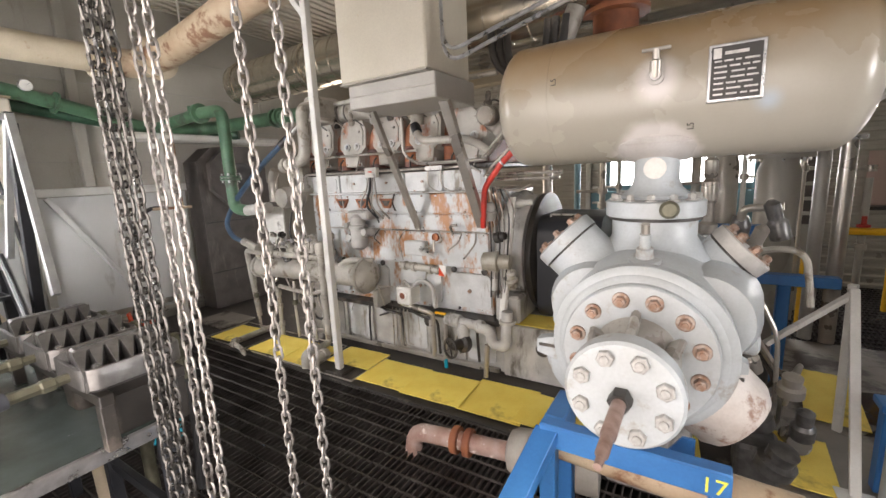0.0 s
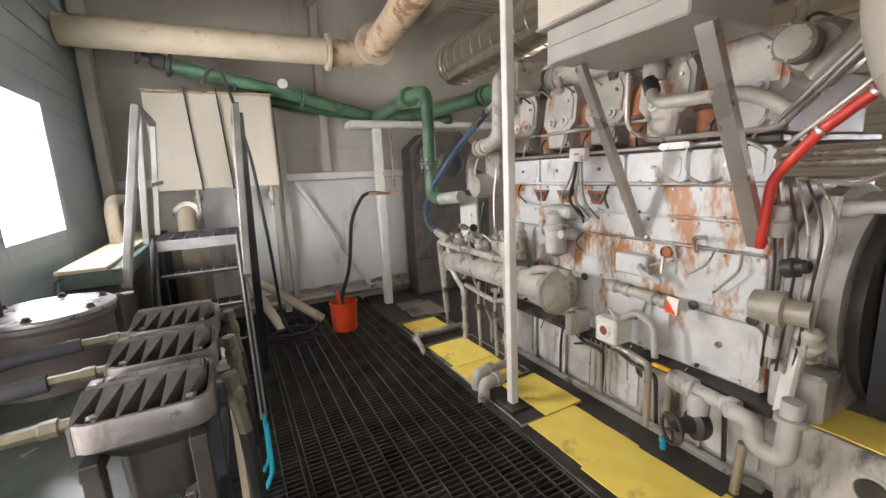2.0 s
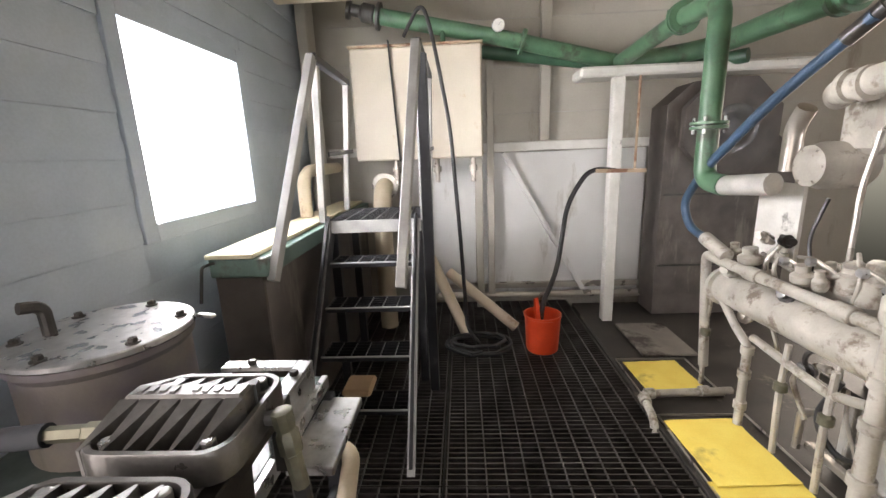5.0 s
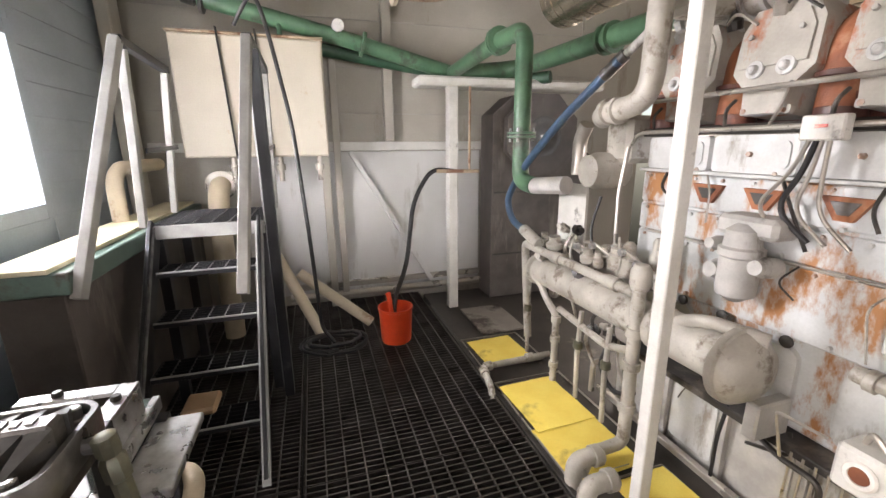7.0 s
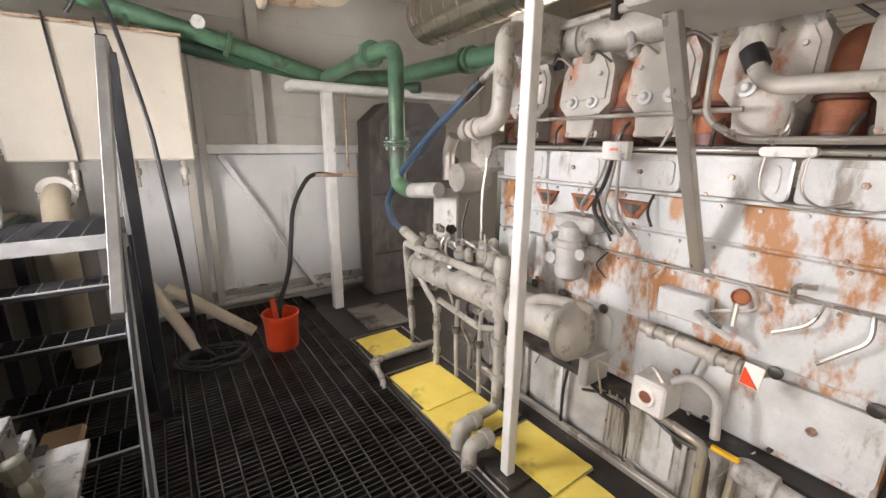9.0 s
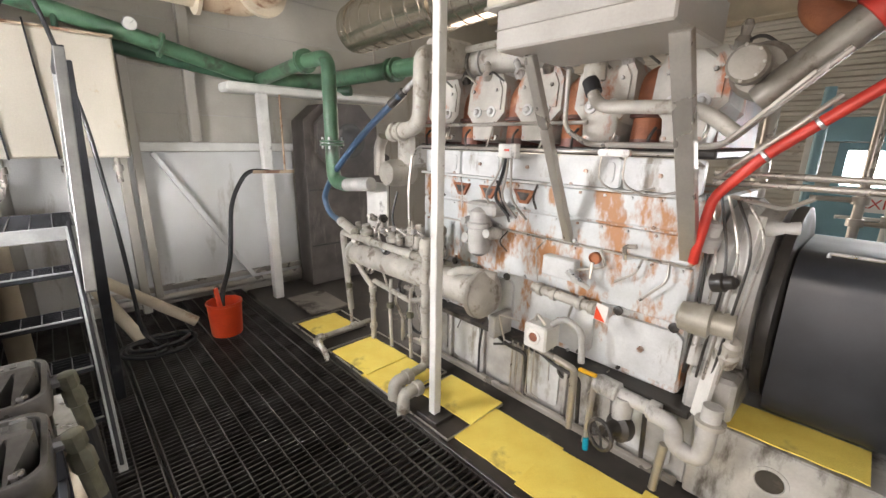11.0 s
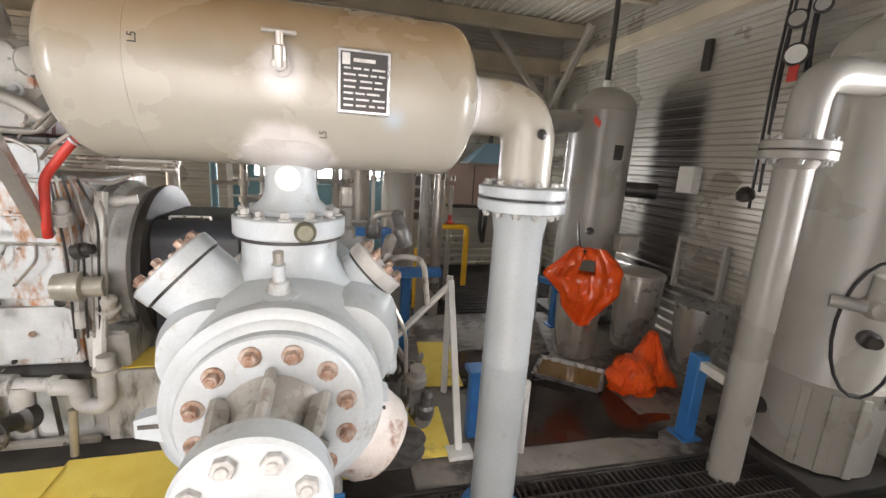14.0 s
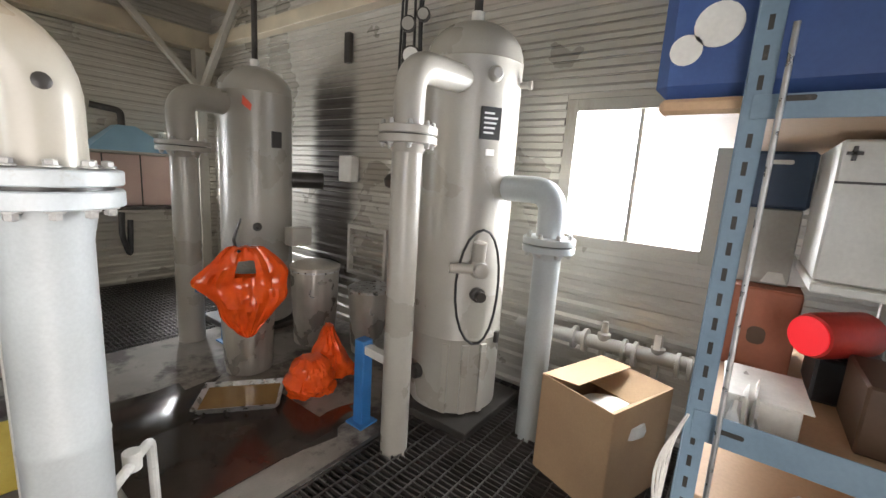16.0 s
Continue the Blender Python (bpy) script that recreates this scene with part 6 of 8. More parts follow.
# green tank with timber top beneath the window
gt = thing("green_trough", (-4.5, 0.1, 0), "dark green open tank with a pale timber top edge", "tank")
part("wall", Mesh().box((-5.9, -0.1, 0.0), (-3.56, 0.16, 1.10), 0.008), M_BROWN, gt)
part("band", Mesh().box((-5.9, -0.11, 1.101), (-3.54, 0.19, 1.2), 0.006), M_LEDGE, gt)
part("top_board", Mesh().box((-5.9, -0.12, 1.201), (-3.53, 0.13, 1.225), 0.004), M_TIMBER, gt)
part("bracket", Mesh().tube([(-3.55, -0.08, 1.18), (-3.47, -0.1, 1.18), (-3.45, -0.12, 1.0)], 0.008, 0.02, 8), M_OIL, gt)
solid("vent_elbow", Mesh().tube([(-5.7, -0.05, 1.58), (-4.9, -0.05, 1.58), (-4.78, -0.05, 1.5), (-4.78, -0.05, 1.23)], 0.05, 0.12, 18), M_TANPIPE, "cream pipe bending down behind the handrail", "pipe")
solid("corner_column", Mesh().box((-5.7, -0.24, 0), (-5.5, -0.14, 3.85), 0.01), M_WALLG, "grey-beige steel column in the wall corner", "column", kind="structure")
# filter drum under the window
dr = thing("filter_drum", (-2.69, 0.09, 0), "grimy cream filter drum with a bolted steel lid", "drum")
# the drum's own shadow is put into this dark body colour, besides grime
part("body", Mesh().lathe([(0.21, 0), (0.22, 0.01), (0.22, 1.14), (0.235, 1.16), (0.235, 1.18)], (-2.69, 0.09, 0), (0, 0, 1), 40), mat("grimy cream drum paint darkened for shade", (0.17, 0.15, 0.12), (0.1, 0.088, 0.105), 0.5, stain=GRIME, amount=0.4, streak=3), dr)
ld = part("lid", Mesh().lathe([(0.235, 0), (0.24, 0.004), (0.24, 0.016), (0.235, 0.02)], (-2.69, 0.09, 1.182), (0, 0, 1), 40), M_STEEL, dr)
bolt_ring("bolt", (-2.69, 0.09, 1.202), (0, 0, 1), 0.2, 6, 0.013, 0.018, M_OIL, ld)
part("vent", Mesh().tube([(-2.66, -0.05, 1.2), (-2.66, -0.05, 1.29), (-2.61, -0.07, 1.3)], 0.018, 0.03, 10), M_OIL, dr)
part("clamp_lever", Mesh().bar((-2.82, 0.30, 1.19), (-2.78, 0.38, 1.2), 0.02, 0.012), M_STEEL, dr)
# bench with the finned castings
bn = thing("casting_bench", (-2.2, 0.4, 0), "black steel bench with a green-grey top and aluminium edge", "bench")
part("top", Mesh().box((-2.95, -0.15, 0.86), (-1.57, 0.64, 0.885), 0.004), mat("green grey bench sheet", (0.09, 0.115, 0.11), (0.05, 0.065, 0.06), 0.22), bn)
part("edge", Mesh().box((-1.569, -0.15, 0.84), (-1.545, 0.66, 0.89), 0.003), M_STEEL, bn)
part("edge", Mesh().box((-2.95, 0.641, 0.84), (-1.57, 0.665, 0.89), 0.003), M_STEEL, bn)
for x in (-1.62, -2.25, -2.9):
    for y in (-0.1, 0.67):
        part("leg", Mesh().box((x - 0.025, y - 0.025, 0), (x + 0.025, y + 0.025, 0.839), 0.004), M_BLACK, bn)
part("rail", Mesh().box((-2.95, 0.66, 0.42), (-1.6, 0.69, 0.47), 0.004), M_BLACK, bn)
fr = part("angle_frame", Mesh().box((-2.86, 0.60, 0.985), (-2.53, 0.65, 1.0), 0.002), M_STEEL, bn)
part("angle_arm", Mesh().box((-2.86, 0.35, 0.985), (-2.81, 0.599, 1.0), 0.002), M_STEEL, fr)
part("angle_leg", Mesh().box((-2.86, 0.635, 0.89), (-2.53, 0.65, 0.984), 0.002), M_STEEL, fr)
for x, y in ((-2.62, 0.625), (-2.76, 0.625), (-2.835, 0.45)):
    part("bolt", Mesh().hexnut((x, y, 1.0), (0, 0, 1), 0.014, 0.016), M_OIL, fr)
part("drip_tray", Mesh().box((-2.9, 0.66, 0.80), (-2.55, 0.80, 0.83), 0.004), M_STEEL, bn)


for y in (0.485, 0.70):
    part("casting_rail", Mesh().box((-2.52, y - 0.02, 1.045), (-1.50, y + 0.02, 1.0835), 0.003), M_OIL, bn)
    for x in (-2.49, -1.53):
        part("rail_leg", Mesh().box((x - 0.02, y - 0.02, 0.886), (x + 0.02, y + 0.02, 1.0445), 0.003), M_OIL, bn)


def casting(x0):
    """A rounded housing: a lettered spine along y, fins down both slopes with open pockets between them."""
    yc, zr, zs = 0.593, 1.168, 1.213
    c = thing("finned_casting", (x0, yc, 0.886), "cast aluminium finned cover with brass unions on the bench", "engine part", "finned castings")
    up = lambda w, h, r, z: [Vector((x0 + u, yc + v, z)) for u, v in rounded(w, h, r)]
    part("rim", Mesh().rings([up(0.255, 0.265, 0.045, 1.085), up(0.29, 0.30, 0.055, 1.10), up(0.29, 0.30, 0.055, zr - 0.006), up(0.284, 0.294, 0.052, zr), up(0.262, 0.272, 0.044, zr), up(0.258, 0.268, 0.042, zr - 0.004), up(0.258, 0.268, 0.042, 1.09)], cap=False), M_CAST, c)
    # near-black floor puts the shade of the deep pockets into the material
    part("pocket_floor", Mesh().rings([up(0.257, 0.267, 0.04, 1.087), up(0.257, 0.267, 0.04, 1.095)]), M_OIL, c)
    part("spine", Mesh().box((x0 - 0.026, yc - 0.128, 1.0955), (x0 + 0.026, yc + 0.128, zs), 0.007), M_CAST, c)
    for k in range(6):
        y = yc - 0.112 + k * 0.0448
        for s in (-1, 1):
            lean = -0.028
            foot = [Vector((x0 + s * 0.128, y + lean, zr - 0.003)), Vector((x0 + s * 0.128, y + lean, 1.096)), Vector((x0 + s * 0.025, y, 1.096)), Vector((x0 + s * 0.025, y, zs - 0.006))]
            wide = [0.003, 0.004, 0.02, 0.02]
            part("fin", Mesh().rings([[v - Vector((0, w, 0)) for v, w in zip(foot, wide)], [v + Vector((0, w, 0)) for v, w in zip(foot, wide)]]), M_CAST, c)
    for s in (-1, 1):
        for y in (yc - 0.1, yc + 0.1):
            part("bolt", Mesh().lathe([(0.02, 0), (0.02, 0.05), (0.014, 0.052), (0.014, 0.075), (0.01, 0.078)], (x0 + s * 0.106, y, 1.0955), (0, 0, 1), 8), M_STEEL, c)
    for k in range(9):
        if k != 4:
            part("lettering", Mesh().box((x0 - 0.012 + 0.003 * (k % 2), yc - 0.105 + k * 0.0235, zs - 0.0005), (x0 + 0.013 - 0.002 * (k % 3), yc - 0.092 + k * 0.0235, zs + 0.003), 0.001), M_CAST, c)
    part("base_box", Mesh().rings([up(0.14, 0.15, 0.03, 0.886), up(0.15, 0.16, 0.03, 1.03), up(0.25, 0.26, 0.045, 1.0855)]), M_OIL, c)
    part("union", Mesh().lathe([(0.016, 0), (0.016, 0.04), (0.022, 0.044), (0.022, 0.075), (0.018, 0.08), (0.018, 0.16)], (x0 + 0.02, yc - 0.145, 1.13), (0.1, -1, 0), 6), M_OLIVE, c)
    part("conduit", Mesh().tube([(x0 + 0.036, yc - 0.3, 1.13), (x0 + 0.07, 0.02, 1.12), (x0 + 0.12, -0.2, 1.0)], 0.026, 0.12, 12), M_GREYHOSE, c)
    part("side_union", Mesh().lathe([(0.016, -0.02), (0.024, -0.016), (0.024, 0.02), (0.019, 0.03), (0.026, 0.04), (0.026, 0.085), (0.02, 0.09), (0.02, 0.18)], (x0 - 0.02, yc + 0.185, 1.13), (0, 0.12, -1), 8), M_OLIVE, c)
    part("side_pipe", Mesh().tube([(x0 - 0.02, yc + 0.14, 1.13), (x0 - 0.02, yc + 0.185, 1.13)], 0.018, 0, 10), M_CAST, c)
    part("drop_hose", Mesh().tube([(x0 - 0.02, yc + 0.206, 0.955), (x0 - 0.02, yc + 0.22, 0.72), (x0 - 0.02, yc + 0.2, 0.45)], 0.021, 0.05, 10), M_BLACKHOSE, c)
    return c


for x0 in (-1.668, -2.0, -2.335):
    casting(x0)
for x, z in ((-1.95, 0.72), (-2.2, 0.62)):
    lv = thing("lever_valve", (x, 0.82, 0), "steel ball valve with a cyan lever beside the bench", "valve")
    part("pipe", Mesh().tube([(x, 0.80, 0.0), (x, 0.80, z)], 0.028, 0, 12), M_OLIVE, lv)
    part("lever", Mesh().tube([(x + 0.02, 0.83, z - 0.16), (x + 0.02, 0.86, z - 0.1), (x + 0.02, 0.86, z + 0.1)], 0.009, 0.02, 8), M_CYAN, lv, "cyan dipped lever")
pe = thing("bench_pipe", (-2.55, 0.8, 0.1), "tan mottled pipe elbow below the bench", "pipe")
part("elbow", Mesh().tube([(-2.97, 0.5, 0.57), (-2.95, 0.73, 0.565), (-2.73, 0.74, 0.44), (-2.69, 0.74, 0.0)], 0.034, 0.06, 16), M_TANPIPE, pe)
# bucket, hose, coil
bk = thing("bucket", (-4.9, 1.84, 0), "red-orange plastic bucket with a hose hung in it", "bucket")
part("pail", Mesh().lathe([(0.13, 0), (0.135, 0.01), (0.15, 0.30), (0.158, 0.305), (0.158, 0.325), (0.148, 0.325), (0.146, 0.30), (0.128, 0.02)], (-4.9, 1.84, 0), (0, 0, 1), 36), M_REDP, bk)
part("funnel", Mesh().bar((-4.88, 1.80, 0.27), (-4.9, 1.78, 0.46), 0.05, 0.02), M_REDP, bk)
solid("bucket_hose", Mesh().tube([(-5.46, 2.58, 1.47), (-5.46, 2.35, 1.49), (-5.42, 2.15, 1.2), (-5.2, 2.02, 0.6), (-4.98, 1.85, 0.37), (-4.93, 1.83, 0.2)], 0.022, 0.25, 12), M_BLACKHOSE, "dark hose running from the wall post to the bucket", "hose")
cp_ = []
for i in range(64):
    a = i * 0.3
    r = 0.2 + 0.03 * math.sin(a * 0.37)
    cp_.append((-4.88 + (r + 0.02 * (i % 3)) * math.cos(a) * 0.75, 1.30 + r * math.sin(a) * 1.25, 0.02 + 0.05 * (0.5 + 0.5 * math.sin(a * 0.61)) + 0.0008 * i))
solid("hose_coil", Mesh().tube(cp_, 0.016, 0, 8), M_BLACKHOSE, "loosely coiled black hose on the grating", "hose")
# white post with trough
wp_ = thing("wall_post", (-5.5, 2.58, 0), "white steel post carrying a white trough beam", "post")
part("post", Mesh().box((-5.55, 2.53, 0), (-5.45, 2.63, 2.27), 0.008), M_WPAINT, wp_)
part("trough", Mesh().box((-5.75, 2.24, 2.271), (-5.45, 4.3, 2.36), 0.02), M_WPAINT, wp_)
part("bracket", Mesh().bar((-5.44, 2.4, 1.47), (-5.44, 2.85, 1.46), 0.02, 0.035), M_RUSTPIPE, wp_)
part("thin_pipe", Mesh().tube([(-5.45, 2.75, 2.27), (-5.45, 2.75, 1.47)], 0.012, 0, 8), M_RUSTPIPE, wp_)
# dark cooler cowl on the wall behind
dk = thing("fan_cowl", (-5.75, 3.6, 0), "dark brown cooler cowl with an octagonal hood", "cowl")
part("panel", Mesh().prism([(-0.5, 0.0), (0.72, 0.0), (0.72, 1.6), (0.36, 1.82), (-0.05, 2.24), (-0.28, 2.22), (-0.5, 2.03)], (-5.95, 3.58, 0.0), (1, 0, 0), (0, 0, 1), 0.33), M_BROWN, dk)
part("hood", Mesh().prism([(0.45 * math.cos(radians(a)), 0.45 * math.sin(radians(a))) for a in range(22, 382, 45)], (-5.62, 3.62, 1.82), (1, 0, 0), (0, 0, 1), 0.09), M_BROWN, dk)
part("louver", Mesh().lathe([(0.2, 0), (0.21, 0.02), (0.15, 0.025), (0.12, 0.01)], (-5.52, 3.62, 1.8), (1, 0, 0), 28), M_OIL, dk)
for z in (0.5, 1.2):
    part("seam", Mesh().box((-5.619, 3.1, z), (-5.61, 4.33, z + 0.02), 0.002), M_OIL, dk)
solid("sill_plate", Mesh().box((-5.35, 2.62, 0.0), (-4.72, 3.06, 0.02), 0.004), M_CONC, "worn pale plate on the pad by the cowl", "plate")
# green cooling water pipes
gp = thing("cooling_pipe", (-4.35, 2.72, 0), "green painted cooling water pipe with flanges", "pipe")
part("riser", Mesh().tube([(-5.6, 2.62, 2.41), (-4.72, 2.69, 2.50), (-4.30, 2.72, 2.50), (-4.30, 2.72, 1.45), (-4.10, 2.735, 1.43)], 0.062, 0.12, 22), M_GREEN, gp)
for p, d in (((-4.30, 2.72, 1.76), (0, 0, 1)), ((-4.30, 2.72, 1.787), (0, 0, 1)), ((-4.70, 2.69, 2.50), (1, 0, 0)), ((-4.67, 2.692, 2.50), (1, 0, 0))):
    part("flange", Mesh().lathe([(0.063, 0), (0.105, 0.003), (0.105, 0.02), (0.063, 0.023)], p, d, 28), M_GREEN, gp)
for k in range(4):
    a = math.pi * (0.25 + 0.5 * k)
    part("stud", Mesh().cyl((-4.30 + 0.086 * math.cos(a), 2.72 + 0.086 * math.sin(a), 1.735), (-4.30 + 0.086 * math.cos(a), 2.72 + 0.086 * math.sin(a), 1.835), 0.01, 8), M_STEEL, gp)
part("vent_stub", Mesh().cyl((-4.85, 2.68, 2.52), (-4.85, 2.68, 2.6), 0.018, 10), M_GREEN, gp)
part("grey_end", Mesh().tube([(-4.12, 2.734, 1.43), (-3.78, 2.78, 1.46)], 0.058, 0, 18), M_ENGDIRTY, gp)
gh = thing("cooling_header", (-5.7, 2.0, 2.4), "dark green cooling water header along the wall", "pipe")
part("header", Mesh().tube([(-5.62, 0.45, 2.90), (-5.65, 1.54, 2.68), (-5.72, 2.68, 2.42)], 0.07, 0.2, 18), M_GREEN, gh)
part("header", Mesh().tube([(-5.72, 2.68, 2.42), (-5.5, 3.3, 2.46), (-3.55, 3.42, 2.47)], 0.08, 0.2, 18), M_GREEN, gh)
part("header", Mesh().tube([(-5.85, 1.3, 2.62), (-5.85, 3.2, 2.36), (-5.4, 3.6, 2.38)], 0.06, 0.2, 14), M_DKGREEN, gh)
for p, d in (((-5.66, 1.75, 2.635), (-0.05, 1, -0.24)), ((-4.3, 3.375, 2.465), (1, 0.05, 0)), ((-4.22, 3.38, 2.465), (1, 0.05, 0))):
    part("flange", Mesh().lathe([(0.07, 0), (0.11, 0.003), (0.11, 0.03), (0.07, 0.033)], p, d, 24), M_GREEN, gh)
part("end_flange", Mesh().lathe([(0.07, 0), (0.115, 0.004), (0.115, 0.03), (0.07, 0.034)], (-5.62, 0.50, 2.89), (0, -1, 0.2), 24), M_OIL, gh)
part("end_valve", Mesh().lathe([(0.05, 0), (0.08, 0.03), (0.08, 0.12), (0.05, 0.15), (0.05, 0.22), (0.085, 0.23), (0.085, 0.26)], (-5.62, 0.46, 2.90), (0.1, -1, 0.25), 18), M_OIL, gh)
part("drop_pipe", Mesh().tube([(-5.6, 1.05, 2.78), (-5.6, 1.05, 2.64)], 0.022, 0, 10), M_DKGREEN, gh)
gg = thing("dial_gauge", (-5.6, 1.54, 2.7), "white dial thermometer on the green pipe", "gauge")
part("case", Mesh().lathe([(0.05, 0), (0.056, 0.005), (0.056, 0.03), (0.05, 0.034)], (-5.60, 1.54, 2.76), (1, 0.1, -0.1), 28), M_STEEL, gg)
part("dial", Mesh().lathe([(0.05, 0), (0.05, 0.003)], (-5.564, 1.5435, 2.7565), (1, 0.1, -0.1), 28), M_LABEL, gg)
part("needle", Mesh().bar((-5.559, 1.545, 2.756), (-5.559, 1.575, 2.785), 0.004, 0.002), M_PLATE, gg)
part("stem", Mesh().tube([(-5.6, 1.54, 2.71), (-5.63, 1.54, 2.66)], 0.01, 0, 8), M_STEEL, gg)
# blue hose to the cooler
bh = thing("blue_hose", (-4.2, 2.75, 1.1), "blue rubber hose with grey end fittings", "hose")
part("hose", Mesh().tube([(-3.40, 2.80, 2.14), (-3.86, 2.75, 1.85), (-4.30, 2.72, 1.52), (-4.53, 2.73, 1.28), (-4.45, 2.74, 1.12), (-4.2, 2.76, 1.06)], 0.027, 0.16, 14), M_BLUEHOSE, bh)
part("end_fitting", Mesh().tube([(-3.46, 2.79, 2.10), (-3.32, 2.84, 2.21), (-3.2, 2.92, 2.34)], 0.022, 0.05, 12), M_ENGDIRTY, bh)
part("ferrule", Mesh().cyl((-3.50, 2.78, 2.07), (-3.38, 2.82, 2.165), 0.034, 12), M_OIL, bh)
part("end_fitting", Mesh().cyl((-4.28, 2.755, 1.08), (-4.05, 2.765, 1.01), 0.042, 14), M_PIPEW, bh)
# overhead pipes
tp = thing("vent_pipe", (-5.1, 1.0, 3.0), "tan overhead vent pipe with a flanged end", "pipe")
part("pipe", Mesh().tube([(-5.17, -0.26, 3.02), (-5.17, 1.95, 3.02)], 0.13, 0, 28), M_TANPIPE, tp)
part("flange", Mesh().lathe([(0.13, 0), (0.185, 0.004), (0.185, 0.035), (0.13, 0.04)], (-5.17, 1.96, 3.02), (0, 1, 0), 32), M_TANPIPE, tp)
rpp = thing("exhaust_pipe", (-4.0, 2.4, 3.0), "rust-mottled tan exhaust pipe under the roof", "pipe")
part("pipe", Mesh().tube([(-5.17, 2.02, 3.02), (-5.15, 2.38, 3.02), (-4.6, 2.42, 3.05), (-2.2, 2.42, 3.38), (-0.4, 2.42, 3.75)], 0.14, 0.25, 28), M_RUSTPIPE, rpp)
part("flange", Mesh().lathe([(0.14, 0), (0.21, 0.004), (0.21, 0.05), (0.14, 0.054)], (-4.86, 2.41, 3.04), (1, 0.02, 0.08), 32), M_TANPIPE, rpp)
part("hanger", Mesh().bar((-4.3, 2.42, 3.2), (-4.3, 2.42, 3.85), 0.03, 0.01), M_GALV, rpp)
part("hanger", Mesh().bar((-2.9, 2.42, 3.4), (-2.9, 2.42, 3.85), 0.03, 0.01), M_GALV, rpp)
du = thing("exhaust_duct", (-3.0, 3.35, 2.7), "large galvanised duct above the engine", "duct")
part("duct", Mesh().lathe([(0.2, 0), (0.235, 0.03), (0.235, 2.0), (0.24, 2.01), (0.24, 2.03), (0.235, 2.04), (0.235, 4.3), (0.2, 4.33)], (-4.95, 3.4, 2.93), (1, 0, 0.01), 40), M_DUCT, du)
for k in range(24):
    part("spiral_seam", Mesh().lathe([(0.2355, 0), (0.2385, 0.004), (0.2355, 0.008)], (-4.86 + k * 0.17, 3.4, 2.931 + k * 0.0017), (1, 0.05, 0.01), 40, cap=False), M_DUCT, du)
for x in (-4.8, -3.6, -1.9):
    part("band", Mesh().lathe([(0.237, 0), (0.246, 0.002), (0.246, 0.03), (0.237, 0.032)], (x, 3.4, 2.94), (1, 0, 0.01), 40), M_DUCT, du)
part("hanger", Mesh().tube([(-4.6, 3.4, 2.7), (-4.6, 3.4, 2.55)], 0.012, 0, 8), M_GALV, du)
part("hanger_tip", Mesh().cyl((-4.6, 3.4, 2.55), (-4.6, 3.4, 2.48), 0.02, 10), M_RUSTPIPE, du)
st_ = thing("riser_stack", (-0.55, 3.35, 2.4), "rusty flanged exhaust riser", "pipe")
part("pipe", Mesh().tube([(-0.5, 3.35, 2.3), (-0.5, 3.35, 3.7)], 0.15, 0, 24), M_RUSTRED, st_)
for z in (2.75, 2.82):
    part("flange", Mesh().lathe([(0.15, 0), (0.22, 0.003), (0.22, 0.03), (0.15, 0.033)], (-0.5, 3.35, z), (0, 0, 1), 28), M_RUSTRED, st_)
# hoist chains
link = Mesh()
ring_pts = [Vector((0.0094 * math.cos(a), 0, 0.0155 * math.sin(a) + (0.005 if math.sin(a) > 0 else -0.005))) for a in [2 * math.pi * i / 12 for i in range(12)]]
rings = []
for i, p in enumerate(ring_pts):
    d = (ring_pts[(i + 1) % 12] - ring_pts[i - 1]).normalized()
    s = Vector((0, 1, 0)).cross(d)
    rings.append([p + (Vector((0, 1, 0)) * math.cos(2 * math.pi * j / 6) + s * math.sin(2 * math.pi * j / 6)) * 0.0034 for j in range(6)])
link.rings(rings + [rings[0]], cap=False)
PITCH = 0.0285
CHAINS = ((-0.69, 0.64, 0.62, M_CHAIN), (-0.80, 0.625, 0.72, M_CHAIN), (-0.925, 0.51, 0.6, M_CHAIN), (-0.99, 0.51, 0.7, M_CHAIN), (-1.0, 0.43, 0.66, M_CHAINDARK), (-0.99, 0.465, 0.5, M_CHAINDARK), (-1.01, 0.45, 0.6, M_CHAINDARK))
LINKS = {m.name: data_of("link", link, m) for m in (M_CHAIN, M_CHAINDARK)}
BIG = {M_CHAIN.name: 1.03, M_CHAINDARK.name: 1.06}
for n_, (x, y, z0, m_) in enumerate(CHAINS):
    ch = thing("hoist_chain", (x, y, z0), "shiny steel hoist chain hanging from the roof" if m_ == M_CHAIN else "dark oiled hoist chain hanging from the roof", "chain", "hoist chains")
    upper = Mesh()
    k, z = 0, z0
    while z < 3.85:
        turn = Matrix.Translation((x, y, z)) @ Matrix.Rotation(radians(32 + 90 * (k % 2) + 7 * math.sin(k * 1.7 + n_)), 4, "Z") @ Matrix.Scale(BIG[m_.name], 4)
        if z < 2.35:
            o = new("link", LINKS[m_.name])
            o.parent = ch
            o.matrix_basis = Matrix.Translation(-Vector((x, y, z0))) @ turn
        else:
            upper.add([turn @ v for v in link.v], link.f)
        k, z = k + 1, z + PITCH * BIG[m_.name]
    part("far_links", upper, m_, ch)
hb = thing("hoist_beam", (-0.85, 0.55, 3.85), "dark steel hoist beam under the roof", "beam")
part("beam", Mesh().box((-1.2, 0.38, 3.862), (-0.45, 0.74, 3.97), 0.01), M_BEAM, hb)

# ---- east end: tanks, columns, clutter ----


